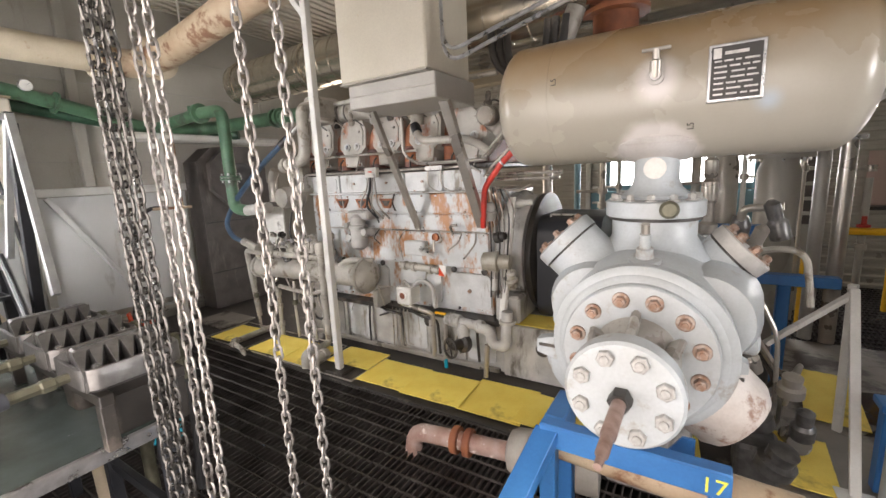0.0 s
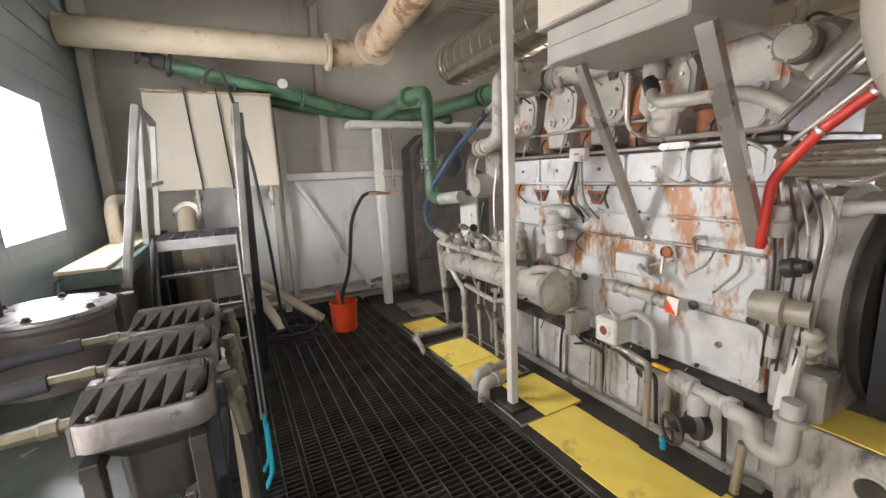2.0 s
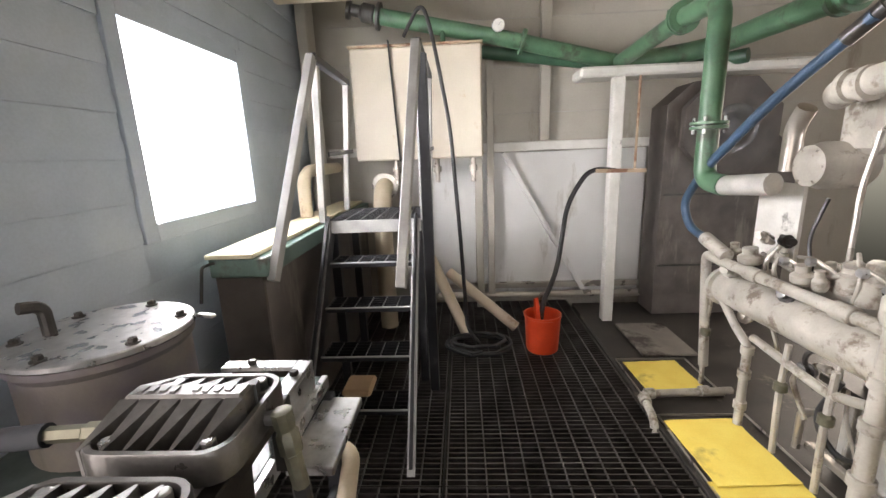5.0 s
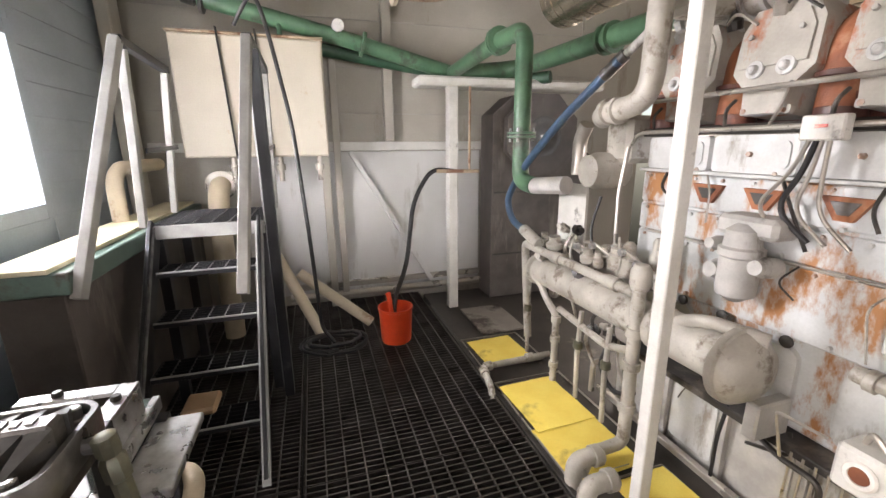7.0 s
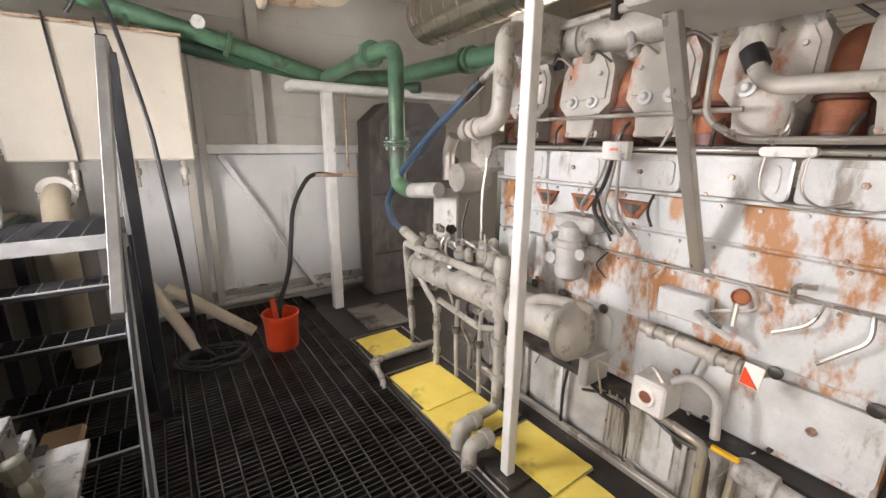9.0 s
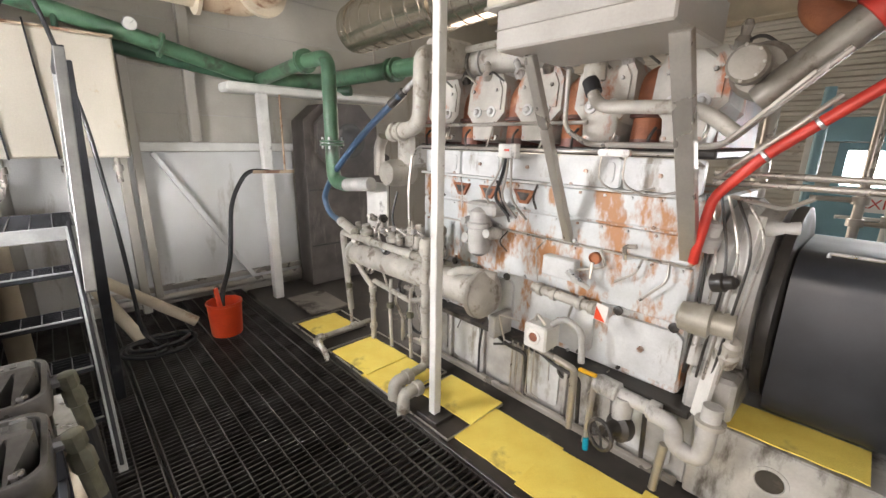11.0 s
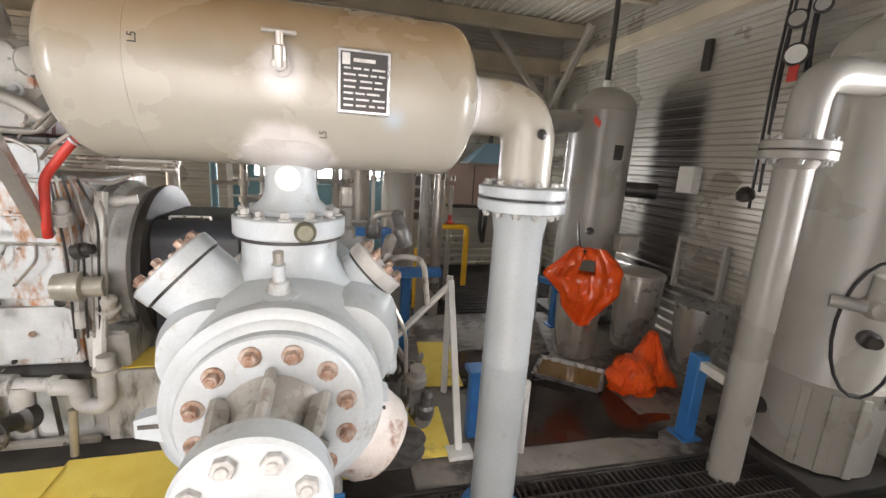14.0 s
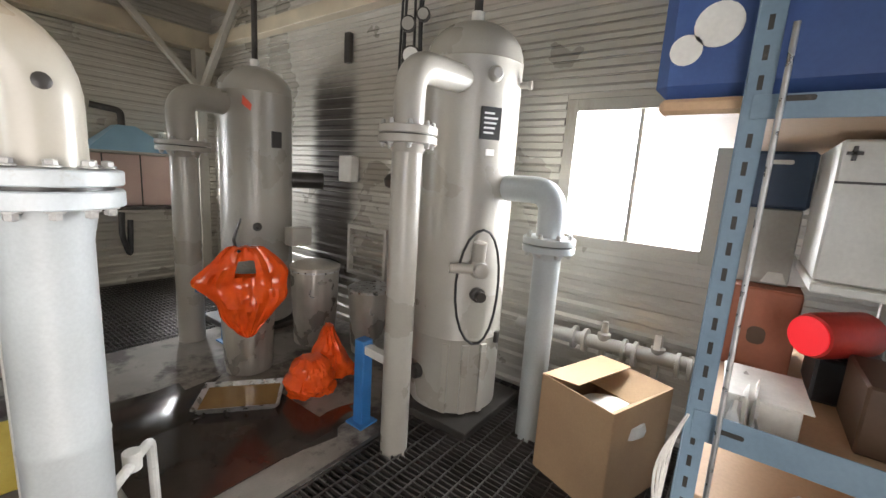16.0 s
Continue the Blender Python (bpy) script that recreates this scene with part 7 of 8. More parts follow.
def tall_tank(x, y, r, top, nozzle, label):
    t = thing("scrubber_tank", (x, y, 0), label, "tank", "scrubber tanks")
    h = 0.1
    p = [(r * 0.92, 0.06), (r, 0.08), (r, 0.62), (r + 0.004, 0.63), (r, 0.64), (r, top - 0.3), (r + 0.004, top - 0.29), (r, top - 0.28)]
    p += [(r * math.cos(radians(a)), top - 0.27 + 0.26 * math.sin(radians(a))) for a in range(10, 88, 10)]
    part("shell", Mesh().lathe(p, (x, y, 0), (0, 0, 1), 56), M_TANK, t)
    part("base_plate", Mesh().box((x - r - 0.06, y - r - 0.06, 0.0), (x + r + 0.06, y + r + 0.06, 0.06), 0.006), M_OIL, t)
    part("top_stub", Mesh().cyl((x, y, top - 0.03), (x, y, top + 0.06), 0.045, 18), M_WPAINT, t)
    part("top_pipe", Mesh().tube([(x, y, top + 0.05), (x, y, 3.9)], 0.03, 0, 12), M_OIL, t)
    return t


ta = tall_tank(3.155, 2.272, 0.335, 2.80, 1, "tall warm grey scrubber tank with pipe elbows")
dirA = Vector((0.61 - 3.155, 0.57 - 2.272, 0)).normalized()
side = Vector((-dirA.y, dirA.x, 0))


def on_tank(dx, z, out=0.0, c=(3.155, 2.272), r=0.345):
    """A place on a tank's front, dx metres round from the middle."""
    a = dx / r
    d = dirA * math.cos(a) + side * math.sin(a)
    return Vector((c[0], c[1], z)) + d * (r + out), d


for k in range(3):
    p, d = on_tank(-0.06 + 0.14 * k, 0.3)
    part("gusset", Mesh().bar(p - Vector((0, 0, 0.22)), p + Vector((0, 0, 0.3)), 0.05, 0.02, d), M_TANK, ta)
p, d = on_tank(0.13, 2.1)
npl = part("data_plate", Mesh().bar(p - Vector((0, 0, 0.1)), p + Vector((0, 0, 0.1)), 0.14, 0.02, d), M_PLATE, ta)
for k in range(5):
    p2, d2 = on_tank(0.13, 2.16 - 0.03 * k, 0.0115)
    part("plate_line", Mesh().bar(p2 - Vector((-d2.y, d2.x, 0)) * 0.05, p2 + Vector((-d2.y, d2.x, 0)) * (0.02 + 0.008 * ((k * 3) % 4)), 0.012, 0.002, d2), M_LABEL, npl)
p, d = on_tank(0.14, 1.92)
part("small_label", Mesh().bar(p - Vector((0, 0, 0.02)), p + Vector((0, 0, 0.02)), 0.06, 0.006, d), M_LABEL, ta)
p, d = on_tank(0.14, 2.4)
part("boss", Mesh().lathe([(0.05, -0.02), (0.045, 0.02), (0.03, 0.035)], p, d, 20), M_TANK, ta)
p, d = on_tank(0.42, 2.38)
part("tap", Mesh().lathe([(0.02, -0.01), (0.02, 0.04), (0.03, 0.045), (0.03, 0.07)], p, d, 12), M_GALV, ta)
p, d = on_tank(0.11, 1.16)
lc = part("level_controller", Mesh().lathe([(0.06, -0.03), (0.065, 0.05), (0.05, 0.07), (0.05, 0.12), (0.03, 0.13)], p, d, 24), M_TANK, ta)
part("controller_arm", Mesh().tube([p + d * 0.05 + Vector((0, 0, 0.0)), p + d * 0.07 + side * -0.2], 0.035, 0, 16), M_TANK, lc)
part("controller_cap", Mesh().cyl(p + d * 0.03 + Vector((0, 0, 0.05)), p + d * 0.05 + Vector((0, 0, 0.18)), 0.045, 16), M_TANK, lc)
p3, d3 = on_tank(0.13, 0.97)
part("drain_boss", Mesh().lathe([(0.05, -0.02), (0.05, 0.03), (0.035, 0.04), (0.035, 0.08)], p3, d3, 18), M_OIL, ta)
lp = []
for k in range(22):
    a = 2 * math.pi * k / 21
    pp, dd = on_tank(0.13 + 0.15 * math.sin(a), 1.02 + 0.40 * math.cos(a), 0.03)
    lp.append(pp)
part("loop_cable", Mesh().tube(lp, 0.009, 0, 8), M_BLACKHOSE, ta)
p, d = on_tank(-0.30, 0.33)
part("hand_hole", Mesh().lathe([(0.055, -0.02), (0.055, 0.03), (0.045, 0.035)], p, d, 20), M_OIL, ta)
p, d = on_tank(0.36, 0.62)
part("side_lug", Mesh().bar(p - Vector((0, 0, 0.04)), p + Vector((0, 0, 0.04)), 0.04, 0.03, d), M_OIL, ta)


def riser_pipe(x, y, r, zf, elbow, material, label):
    t = thing("gas_riser", (x, y, 0), label, "pipe", "gas risers")
    part("pipe", Mesh().tube([(x, y, -0.05), (x, y, zf - 0.07)], r, 0, 30), material, t)
    part("weld_neck", Mesh().lathe([(r, 0), (r + 0.02, 0.05)], (x, y, zf - 0.1), (0, 0, 1), 30), material, t)
    a = part("flange", Mesh().lathe([(r * 1.85, 0), (r * 1.9, 0.004), (r * 1.9, 0.04), (r * 1.85, 0.044)], (x, y, zf - 0.05), (0, 0, 1), 36), material, t)
    part("gasket", Mesh().lathe([(r * 1.6, 0), (r * 1.6, 0.008)], (x, y, zf - 0.006), (0, 0, 1), 30), M_OIL, t)
    b = part("flange", Mesh().lathe([(r * 1.85, 0), (r * 1.9, 0.004), (r * 1.9, 0.04), (r * 1.85, 0.044)], (x, y, zf + 0.002), (0, 0, 1), 36), material, t)
    bolt_ring("flange_bolt", (x, y, zf + 0.046), (0, 0, 1), r * 1.6, 8, 0.014, 0.03, M_WBOLT, b)
    bolt_ring("flange_bolt", (x, y, zf - 0.05), (0, 0, -1), r * 1.6, 8, 0.014, 0.028, M_WBOLT, a)
    part("elbow", Mesh().tube([(x, y, zf + 0.04), *elbow], r, r * 2.6, 30, 10), material, t)
    return t


riser_pipe(2.42, 2.20, 0.088, 1.97, [(2.42, 2.20, 2.36), (2.95, 2.17, 2.36)], M_TANK, "warm grey gas riser with a bolted flange")
riser_pipe(3.165, 1.60, 0.088, 1.36, [(3.165, 1.60, 1.70), (3.165, 2.02, 1.70)], M_COLUMN, "pale gas riser bending into the tank")
tb = tall_tank(3.02, 4.90, 0.36, 2.74, 1, "tall brownish grey scrubber tank by the corner")
riser_pipe(2.29, 4.84, 0.118, 1.87, [(2.26, 4.84, 2.32), (2.75, 4.88, 2.32)], M_TANK, "thick grey gas riser with an elbow into the corner tank")
dB = Vector((0.61 - 3.02, 0.57 - 4.9, 0)).normalized()
pB = Vector((3.02, 4.9, 2.33)) + dB * 0.36 + Vector((-0.07, 0.03, 0))
part("red_tag", Mesh().prism([(-0.035, 0.06), (-0.045, -0.02), (0.03, -0.08), (0.045, -0.02)], pB, dB, (0, 0, 1), 0.006), M_REDP, tb, "small red tag")
pB = Vector((3.02, 4.9, 2.0)) + (Matrix.Rotation(radians(32), 3, "Z") @ dB) * 0.36
part("data_plate", Mesh().bar(pB - Vector((0, 0, 0.08)), pB + Vector((0, 0, 0.08)), 0.11, 0.02, Matrix.Rotation(radians(32), 3, "Z") @ dB), M_PLATE, tb)
part("side_nozzle", Mesh().tube([(3.3, 4.75, 1.6), (3.62, 4.55, 1.6)], 0.09, 0, 20), M_OIL, tb)
pB = Vector((3.02, 4.9, 1.12)) + dB * 0.36
part("sample_valve", Mesh().lathe([(0.03, 0), (0.045, 0.03), (0.03, 0.06), (0.015, 0.1)], pB, dB, 14), M_OIL, tb)
part("level_box", Mesh().box((3.06, 4.30, 0.93), (3.3, 4.45, 1.12), 0.01), M_GREYBOX, tb)
# garbage cans


def bin_(x, y, r, h, lid, label):
    t = thing("garbage_can", (x, y, 0), label, "garbage can", "garbage cans")
    seg, rg = 60, []
    for z, k in ((0, 0.86), (0.04, 0.87), (0.06, 0.87), (h * 0.94, 1.0), (h, 1.0)):
        rg.append([Vector((x, y, z)) + Vector((math.cos(2 * math.pi * j / seg), math.sin(2 * math.pi * j / seg), 0)) * (r * k + (0.006 if (j // 2) % 2 and 0.05 < z < h * 0.95 else 0)) for j in range(seg)])
    part("body", Mesh().rings(rg), M_GALV, t)
    part("rim", Mesh().lathe([(r - 0.004, -0.006), (r + 0.012, 0), (r + 0.012, 0.02), (r - 0.004, 0.026)], (x, y, h), (0, 0, 1), 40), M_STEEL, t)
    if lid:
        part("lid", Mesh().lathe([(r + 0.016, 0), (r + 0.016, 0.03), (r * 0.8, 0.06), (r * 0.3, 0.075)], (x, y, h + 0.02), (0, 0, 1), 40), M_GALV, t)
    part("handle", Mesh().tube([(x - r * 0.75, y - r * 0.72, h * 0.8), (x - r * 0.85, y - r * 0.78, h * 0.72), (x - r * 0.65, y - r * 0.84, h * 0.7)], 0.008, 0.02, 8), M_STEEL, t)
    return t


bin_(2.36, 3.88, 0.21, 0.62, False, "galvanised ribbed garbage can below the hung bag")
bin_(3.12, 4.0, 0.23, 0.74, True, "galvanised garbage can with a lid")
bin_(3.36, 3.42, 0.22, 0.62, False, "dull galvanised garbage can by the siding")


def film(name, cx, cy, cz, w, h, d, facing, seed, label, hole):
    """A crumpled plastic bag: a closed, folded sheet with an uneven outline."""
    n, m = 26, 22
    f = Vector(facing).normalized()
    u = Vector((-f.y, f.x, 0))
    vs, fs = [], []
    for s in (1, -1):
        for j in range(m + 1):
            v = j / m
            if hole:
                half = 0.5 * w * (0.1 + 0.9 * (v / 0.6) ** 0.75 if v < 0.6 else 1.0 - 0.62 * ((v - 0.6) / 0.4) ** 1.8)
            else:
                half = 0.5 * w * (1.0 - 0.75 * v ** 1.6) * (0.75 + 0.25 * math.sin(2.2 * v + seed))
            for i in range(n + 1):
                t = 2 * i / n - 1
                bulge = d * (1 - t * t) ** 0.6 * (0.35 + 0.65 * math.sin(math.pi * min(1, v + 0.05)))
                q = Vector((t * 2.2 + seed, v * 3.1, s * 0.7))
                crease = 0.05 * noise.noise(q * 1.3) + 0.04 * abs(noise.noise(q * 3.1)) + 0.012 * noise.noise(q * 7.3)
                edge = 1 + 0.3 * noise.noise(Vector((seed + (3.0 if t > 0 else 0.0), v * 4.0, 7.0)))
                p = Vector((cx, cy, cz + h * v)) + u * (t * half * edge) + f * (s * (bulge * 0.5 + (crease if abs(t) < 0.98 else 0)))
                vs.append(p)
    k = (n + 1) * (m + 1)
    at = lambda s, j, i: s * k + j * (n + 1) + i
    for s in (0, 1):
        for j in range(m):
            for i in range(n):
                if hole and 0.40 < (i + 0.5) / n < 0.60 and 0.66 < (j + 0.5) / m < 0.88:
                    continue
                q = (at(s, j, i), at(s, j, i + 1), at(s, j + 1, i + 1), at(s, j + 1, i))
                fs.append(q if s == 0 else q[::-1])
    for j in range(m):
        for i in (0, n):
            q = (at(0, j, i), at(1, j, i), at(1, j + 1, i), at(0, j + 1, i))
            fs.append(q if i else q[::-1])
    for i in range(n):
        fs.append((at(0, 0, i), at(1, 0, i), at(1, 0, i + 1), at(0, 0, i + 1)))
        fs.append((at(0, m, i + 1), at(1, m, i + 1), at(1, m, i), at(0, m, i)))
    return solid(name, Mesh().add(vs, fs), M_BAG, label, "plastic bag")


film("plastic_bag", 2.17, 3.54, 0.44, 0.66, 0.70, 0.16, (-0.5, -0.87, 0), 2.0, "orange plastic bag hung by its handle hole", True)
film("plastic_bag", 2.46, 3.14, 0.0, 0.72, 0.30, 0.40, (-0.5, -0.87, 0), 5.0, "slumped orange plastic bag on the concrete floor", False)
film("plastic_bag", 2.72, 3.26, 0.0, 0.62, 0.46, 0.30, (-0.5, -0.87, 0), 9.0, "bunched orange plastic bag standing on the floor", False)
bhk = thing("bag_hook", (2.16, 3.75, 1.1), "dark bent hook holding the bag", "hook")
part("hook", Mesh().tube([(2.6, 4.45, 1.22), (2.16, 3.7, 1.17), (2.12, 3.58, 1.10), (2.1, 3.5, 1.12)], 0.012, 0.03, 8), M_OIL, bhk)
# oil tray
tr = thing("oil_tray", (2.05, 3.42, 0), "shallow steel tray of brown used oil", "tray")
m = pose(2.05, 3.42, 0, 0, 0, -38)
part("pan", Mesh().add([m @ Vector(v) for v in [(-0.24, -0.15, 0.004), (0.24, -0.15, 0.004), (0.24, 0.15, 0.004), (-0.24, 0.15, 0.004), (-0.28, -0.19, 0.055), (0.28, -0.19, 0.055), (0.28, 0.19, 0.055), (-0.28, 0.19, 0.055), (-0.29, -0.2, 0.055), (0.29, -0.2, 0.055), (0.29, 0.2, 0.055), (-0.29, 0.2, 0.055), (-0.25, -0.16, 0.0), (0.25, -0.16, 0.0), (0.25, 0.16, 0.0), (-0.25, 0.16, 0.0)]],
     [(0, 1, 2, 3)] + [(a + o, a + o + 4, (a + 1) % 4 + o + 4, (a + 1) % 4 + o) if o else (a, (a + 4), (a + 1) % 4 + 4, (a + 1) % 4) for a in range(4) for o in (0, 4, 8)] + [(15, 14, 13, 12)]), M_STEEL, tr)
part("oil", Mesh().box((-0.258, -0.168, 0.02), (0.258, 0.168, 0.028), 0.001, m), M_BROWNOIL, tr, "brown oil surface")
# blue posts with pipe clamps
for x, y, h in ((2.47, 2.56, 0.62), (2.5, 4.55, 0.55)):
    t = thing("pipe_clamp_post", (x, y, 0), "blue steel pipe support post", "pipe support", "blue posts")
    part("post", Mesh().box((x - 0.045, y - 0.045, 0), (x + 0.045, y + 0.045, h), 0.006), M_BLUE, t)
    part("arm", Mesh().bar((x, y, h - 0.06), (x - 0.02, y - 0.24, h - 0.06) if y < 3 else (x - 0.2, y + 0.2, h - 0.02), 0.06, 0.06), M_WPAINT if y < 3 else M_BLUE, t)
    part("bolt", Mesh().hexnut((x + 0.045, y - 0.02, h - 0.07), (1, 0, 0), 0.02, 0.03), M_STEEL, t)
    part("foot", Mesh().box((x - 0.08, y - 0.08, -0.006), (x + 0.08, y + 0.08, 0.01), 0.003), M_BLUE, t)
dpv = thing("drain_valve", (1.28, 2.75, 0), "white drain pipe with a short valve on the pad", "valve")
part("pipe", Mesh().tube([(0.98, 2.3, 0.52), (1.2, 2.55, 0.52), (1.22, 2.58, 0.0)], 0.02, 0.04, 10), M_WPAINT, dpv)
part("valve", Mesh().cyl((1.1, 2.44, 0.49), (1.1, 2.44, 0.57), 0.035, 12), M_WPAINT, dpv)
# carton with open flaps
cb = thing("carton", (3.08, 1.1, 0), "large open brown cardboard carton on the grating", "carton")
A, B, C, D = Vector((2.71, 0.97, 0)), Vector((2.88, 1.43, 0)), Vector((3.42, 1.24, 0)), Vector((3.25, 0.78, 0))
for p, q in ((A, B), (B, C), (C, D), (D, A)):
    m = Matrix.Translation(p) @ Matrix.Rotation(math.atan2((q - p).y, (q - p).x), 4, "Z")
    part("side", Mesh().box((0, -0.003, 0), ((q - p).length, 0.003, 0.62), 0.0015, m), M_CARD, cb)
part("bottom", Mesh().box((-0.26, -0.22, 0.004), (0.26, 0.22, 0.01), 0, Matrix.Translation((3.065, 1.105, 0)) @ Matrix.Rotation(radians(-19.5), 4, "Z")), M_CARDIN, cb)
up = Vector((0, 0, 0.62))


def flap(p, q, inward, w, lift):
    d = (q - p).normalized()
    e = (Vector(inward).normalized() * w) + Vector((0, 0, lift))
    a = [p + up, q + up, q + up + e - d * 0.03, p + up + e + d * 0.03]
    nrm = (q - p).cross(e).normalized() * 0.004
    return Mesh().rings([a, [v + nrm for v in a]])


part("flap", flap(B, C, (A - B), 0.24, 0.03), M_CARD, cb)
part("flap", flap(C, D, (A - D), 0.22, -0.10), M_CARDIN, cb)
part("flap", flap(D, A, (B - A), 0.14, -0.12), M_CARD, cb)
part("tape", Mesh().box((0.17, -0.0045, 0.40), (0.24, -0.0032, 0.62), 0, Matrix.Translation(A) @ Matrix.Rotation(math.atan2((B - A).y, (B - A).x), 4, "Z")), M_CARDIN, cb)
part("filling", Mesh().lathe([(0.2, 0), (0.19, 0.06), (0.1, 0.1), (0.02, 0.11)], (3.0, 1.05, 0.42), (0, 0, 1), 14), M_PAPER, cb)
# pipe manifold along the wall foot
mf_ = thing("wall_manifold", (3.6, 1.1, 0.6), "row of grey flanged valves along the wall", "pipe")
part("pipe", Mesh().tube([(3.58, 1.95, 0.62), (3.58, 0.1, 0.68)], 0.05, 0, 16), M_GREYBOX, mf_)
for y in (1.5, 1.42, 1.15, 1.08, 0.82, 0.75, 0.5):
    part("flange", Mesh().lathe([(0.05, 0), (0.085, 0.004), (0.085, 0.026), (0.05, 0.03)], (3.58, y, 0.635), (0, -1, 0.03), 20), M_GREYBOX, mf_)
for y in (1.28, 0.93):
    part("bonnet", Mesh().lathe([(0.04, 0), (0.045, 0.05), (0.025, 0.06), (0.02, 0.14)], (3.58, y, 0.67), (0, 0, 1), 14), M_GREYBOX, mf_)
    part("leg", Mesh().box((3.55, y - 0.02, 0), (3.61, y + 0.02, 0.62), 0.004), M_GREYBOX, mf_)
part("tag", Mesh().prism(rounded(0.04, 0.1, 0.005), (3.5, 0.93, 0.78), (-1, 0, 0.1), (0, 0, 1), 0.003), M_LABEL, mf_)
# gauge cluster on the siding
gc = thing("gauge_cluster", (3.6, 3.2, 1.6), "hanging gauge cluster with black cables and red tag", "gauge")
for dy, dz, r in ((0.0, 2.78, 0.075), (0.05, 3.05, 0.06), (-0.12, 3.1, 0.05)):
    gcase = part("case", Mesh().lathe([(r, 0), (r + 0.01, 0.01), (r + 0.01, 0.04), (r, 0.045)], (3.55, 3.22 + dy, dz), (-0.85, -0.5, 0), 24), M_OIL, gc)
    part("dial", Mesh().lathe([(r * 0.92, 0), (r * 0.92, 0.003)], Vector((3.55, 3.22 + dy, dz)) + Vector((-0.85, -0.5, 0)).normalized() * 0.046, (-0.85, -0.5, 0), 24), M_LABEL if dy == 0 else M_GREYBOX, gcase)
for i, (dy, z0, z1) in enumerate(((0.16, 3.8, 1.55), (0.10, 3.8, 1.7), (0.02, 3.8, 2.86), (-0.06, 3.7, 2.6), (-0.1, 3.6, 2.5), (0.13, 3.7, 2.3))):
    part("cable", Mesh().tube([(3.6, 3.22 + dy, z0), (3.56, 3.22 + dy + 0.03 * math.sin(i * 2.1), (z0 + z1) / 2), (3.6, 3.22 + dy, z1)], 0.012, 0.3, 8), M_BLACKHOSE, gc)
part("regulator", Mesh().lathe([(0.05, 0), (0.07, 0.02), (0.07, 0.08), (0.03, 0.12)], (3.52, 3.36, 1.62), (-0.3, 0, 1), 18), M_OIL, gc)
part("red_tag", Mesh().box((3.52, 3.16, 2.58), (3.53, 3.24, 2.7), 0.002), M_RED, gc)
solid("meter_box", Mesh().box((3.60, 4.06, 1.62), (3.722, 4.26, 1.9), 0.01), M_WPAINT, "pale meter box on the siding", "meter")
solid("wall_bracket", Mesh().box((3.66, 4.2, 2.86), (3.72, 4.28, 3.16), 0.006), M_OIL, "dark steel bracket on the siding", "bracket")
lv = thing("louver_frame", (3.69, 3.85, 0.55), "pale metal louver frame on the siding", "louver")
for a, b in (((3.66, 3.56, 0.6), (3.725, 3.60, 1.16)), ((3.66, 4.12, 0.6), (3.725, 4.16, 1.16)), ((3.66, 3.601, 1.11), (3.725, 4.119, 1.16)), ((3.66, 3.601, 0.6), (3.725, 4.119, 0.64))):
    part("rail", Mesh().box(a, b, 0.004), M_GREYBOX, lv)
for k in range(4):
    part("slat", Mesh().bar((3.69, 3.605, 0.7 + 0.11 * k), (3.69, 4.115, 0.7 + 0.11 * k), 0.06, 0.01, (0.6, 0, 1)), M_GREYBOX, lv)
# far wall: hood, panel, yellow pipe, vessels, teal door
hd_ = thing("extraction_hood", (2.6, 7.2, 1.8), "light blue sheet metal hood on the far wall", "hood")
part("hood", Mesh().add([Vector(v) for v in ((2.05, 6.85, 1.80), (3.05, 6.85, 1.80), (3.05, 7.36, 1.80), (2.05, 7.36, 1.80), (2.42, 7.1, 2.12), (2.62, 7.1, 2.12), (2.62, 7.3, 2.12), (2.42, 7.3, 2.12))],
     [(3, 2, 1, 0), (4, 5, 6, 7), (0, 1, 5, 4), (1, 2, 6, 5), (2, 3, 7, 6), (3, 0, 4, 7)]), M_HOOD, hd_)
part("rim", Mesh().box((2.03, 6.83, 1.775), (3.07, 7.36, 1.799), 0.003), M_GREYBOX, hd_)
part("flue", Mesh().tube([(2.5, 7.2, 2.1), (2.5, 7.2, 2.3), (2.2, 7.25, 2.34)], 0.04, 0.06, 12), M_OIL, hd_)
pk = thing("panel_board", (2.45, 7.35, 1.05), "pinkish brown sheet panel on the far wall", "panel")
part("board", Mesh().box((1.85, 7.33, 1.08), (3.1, 7.37, 1.76), 0.004), M_PINKP, pk)
for x in (2.3, 2.72):
    part("seam", Mesh().box((x - 0.008, 7.322, 1.08), (x + 0.008, 7.329, 1.76), 0.002), M_OIL, pk)
part("shelf", Mesh().box((1.85, 7.2, 1.03), (3.1, 7.37, 1.075), 0.004), M_OIL, pk)
solid("hung_hose", Mesh().tube([(2.45, 7.25, 1.0), (2.42, 7.2, 0.7), (2.5, 7.2, 0.4), (2.53, 7.22, 0.9)], 0.035, 0.1, 12), M_BLACKHOSE, "black hose hung on the far wall", "hose")
yb = thing("yellow_pipe", (1.55, 5.2, 0), "yellow painted gas pipe bend", "pipe")
part("pipe", Mesh().tube([(1.25, 5.2, 1.03), (1.57, 5.2, 1.03), (1.57, 5.2, 0.3)], 0.035, 0.06, 14), M_YPAINT, yb)
part("pipe", Mesh().tube([(0.98, 5.25, 0.0), (0.98, 5.25, 0.75)], 0.035, 0, 14), M_YPAINT, yb)
part("red_valve", Mesh().lathe([(0.05, 0), (0.05, 0.02), (0.02, 0.03), (0.02, 0.1)], (1.35, 5.2, 1.07), (0, 0, 1), 16), M_RED, yb)
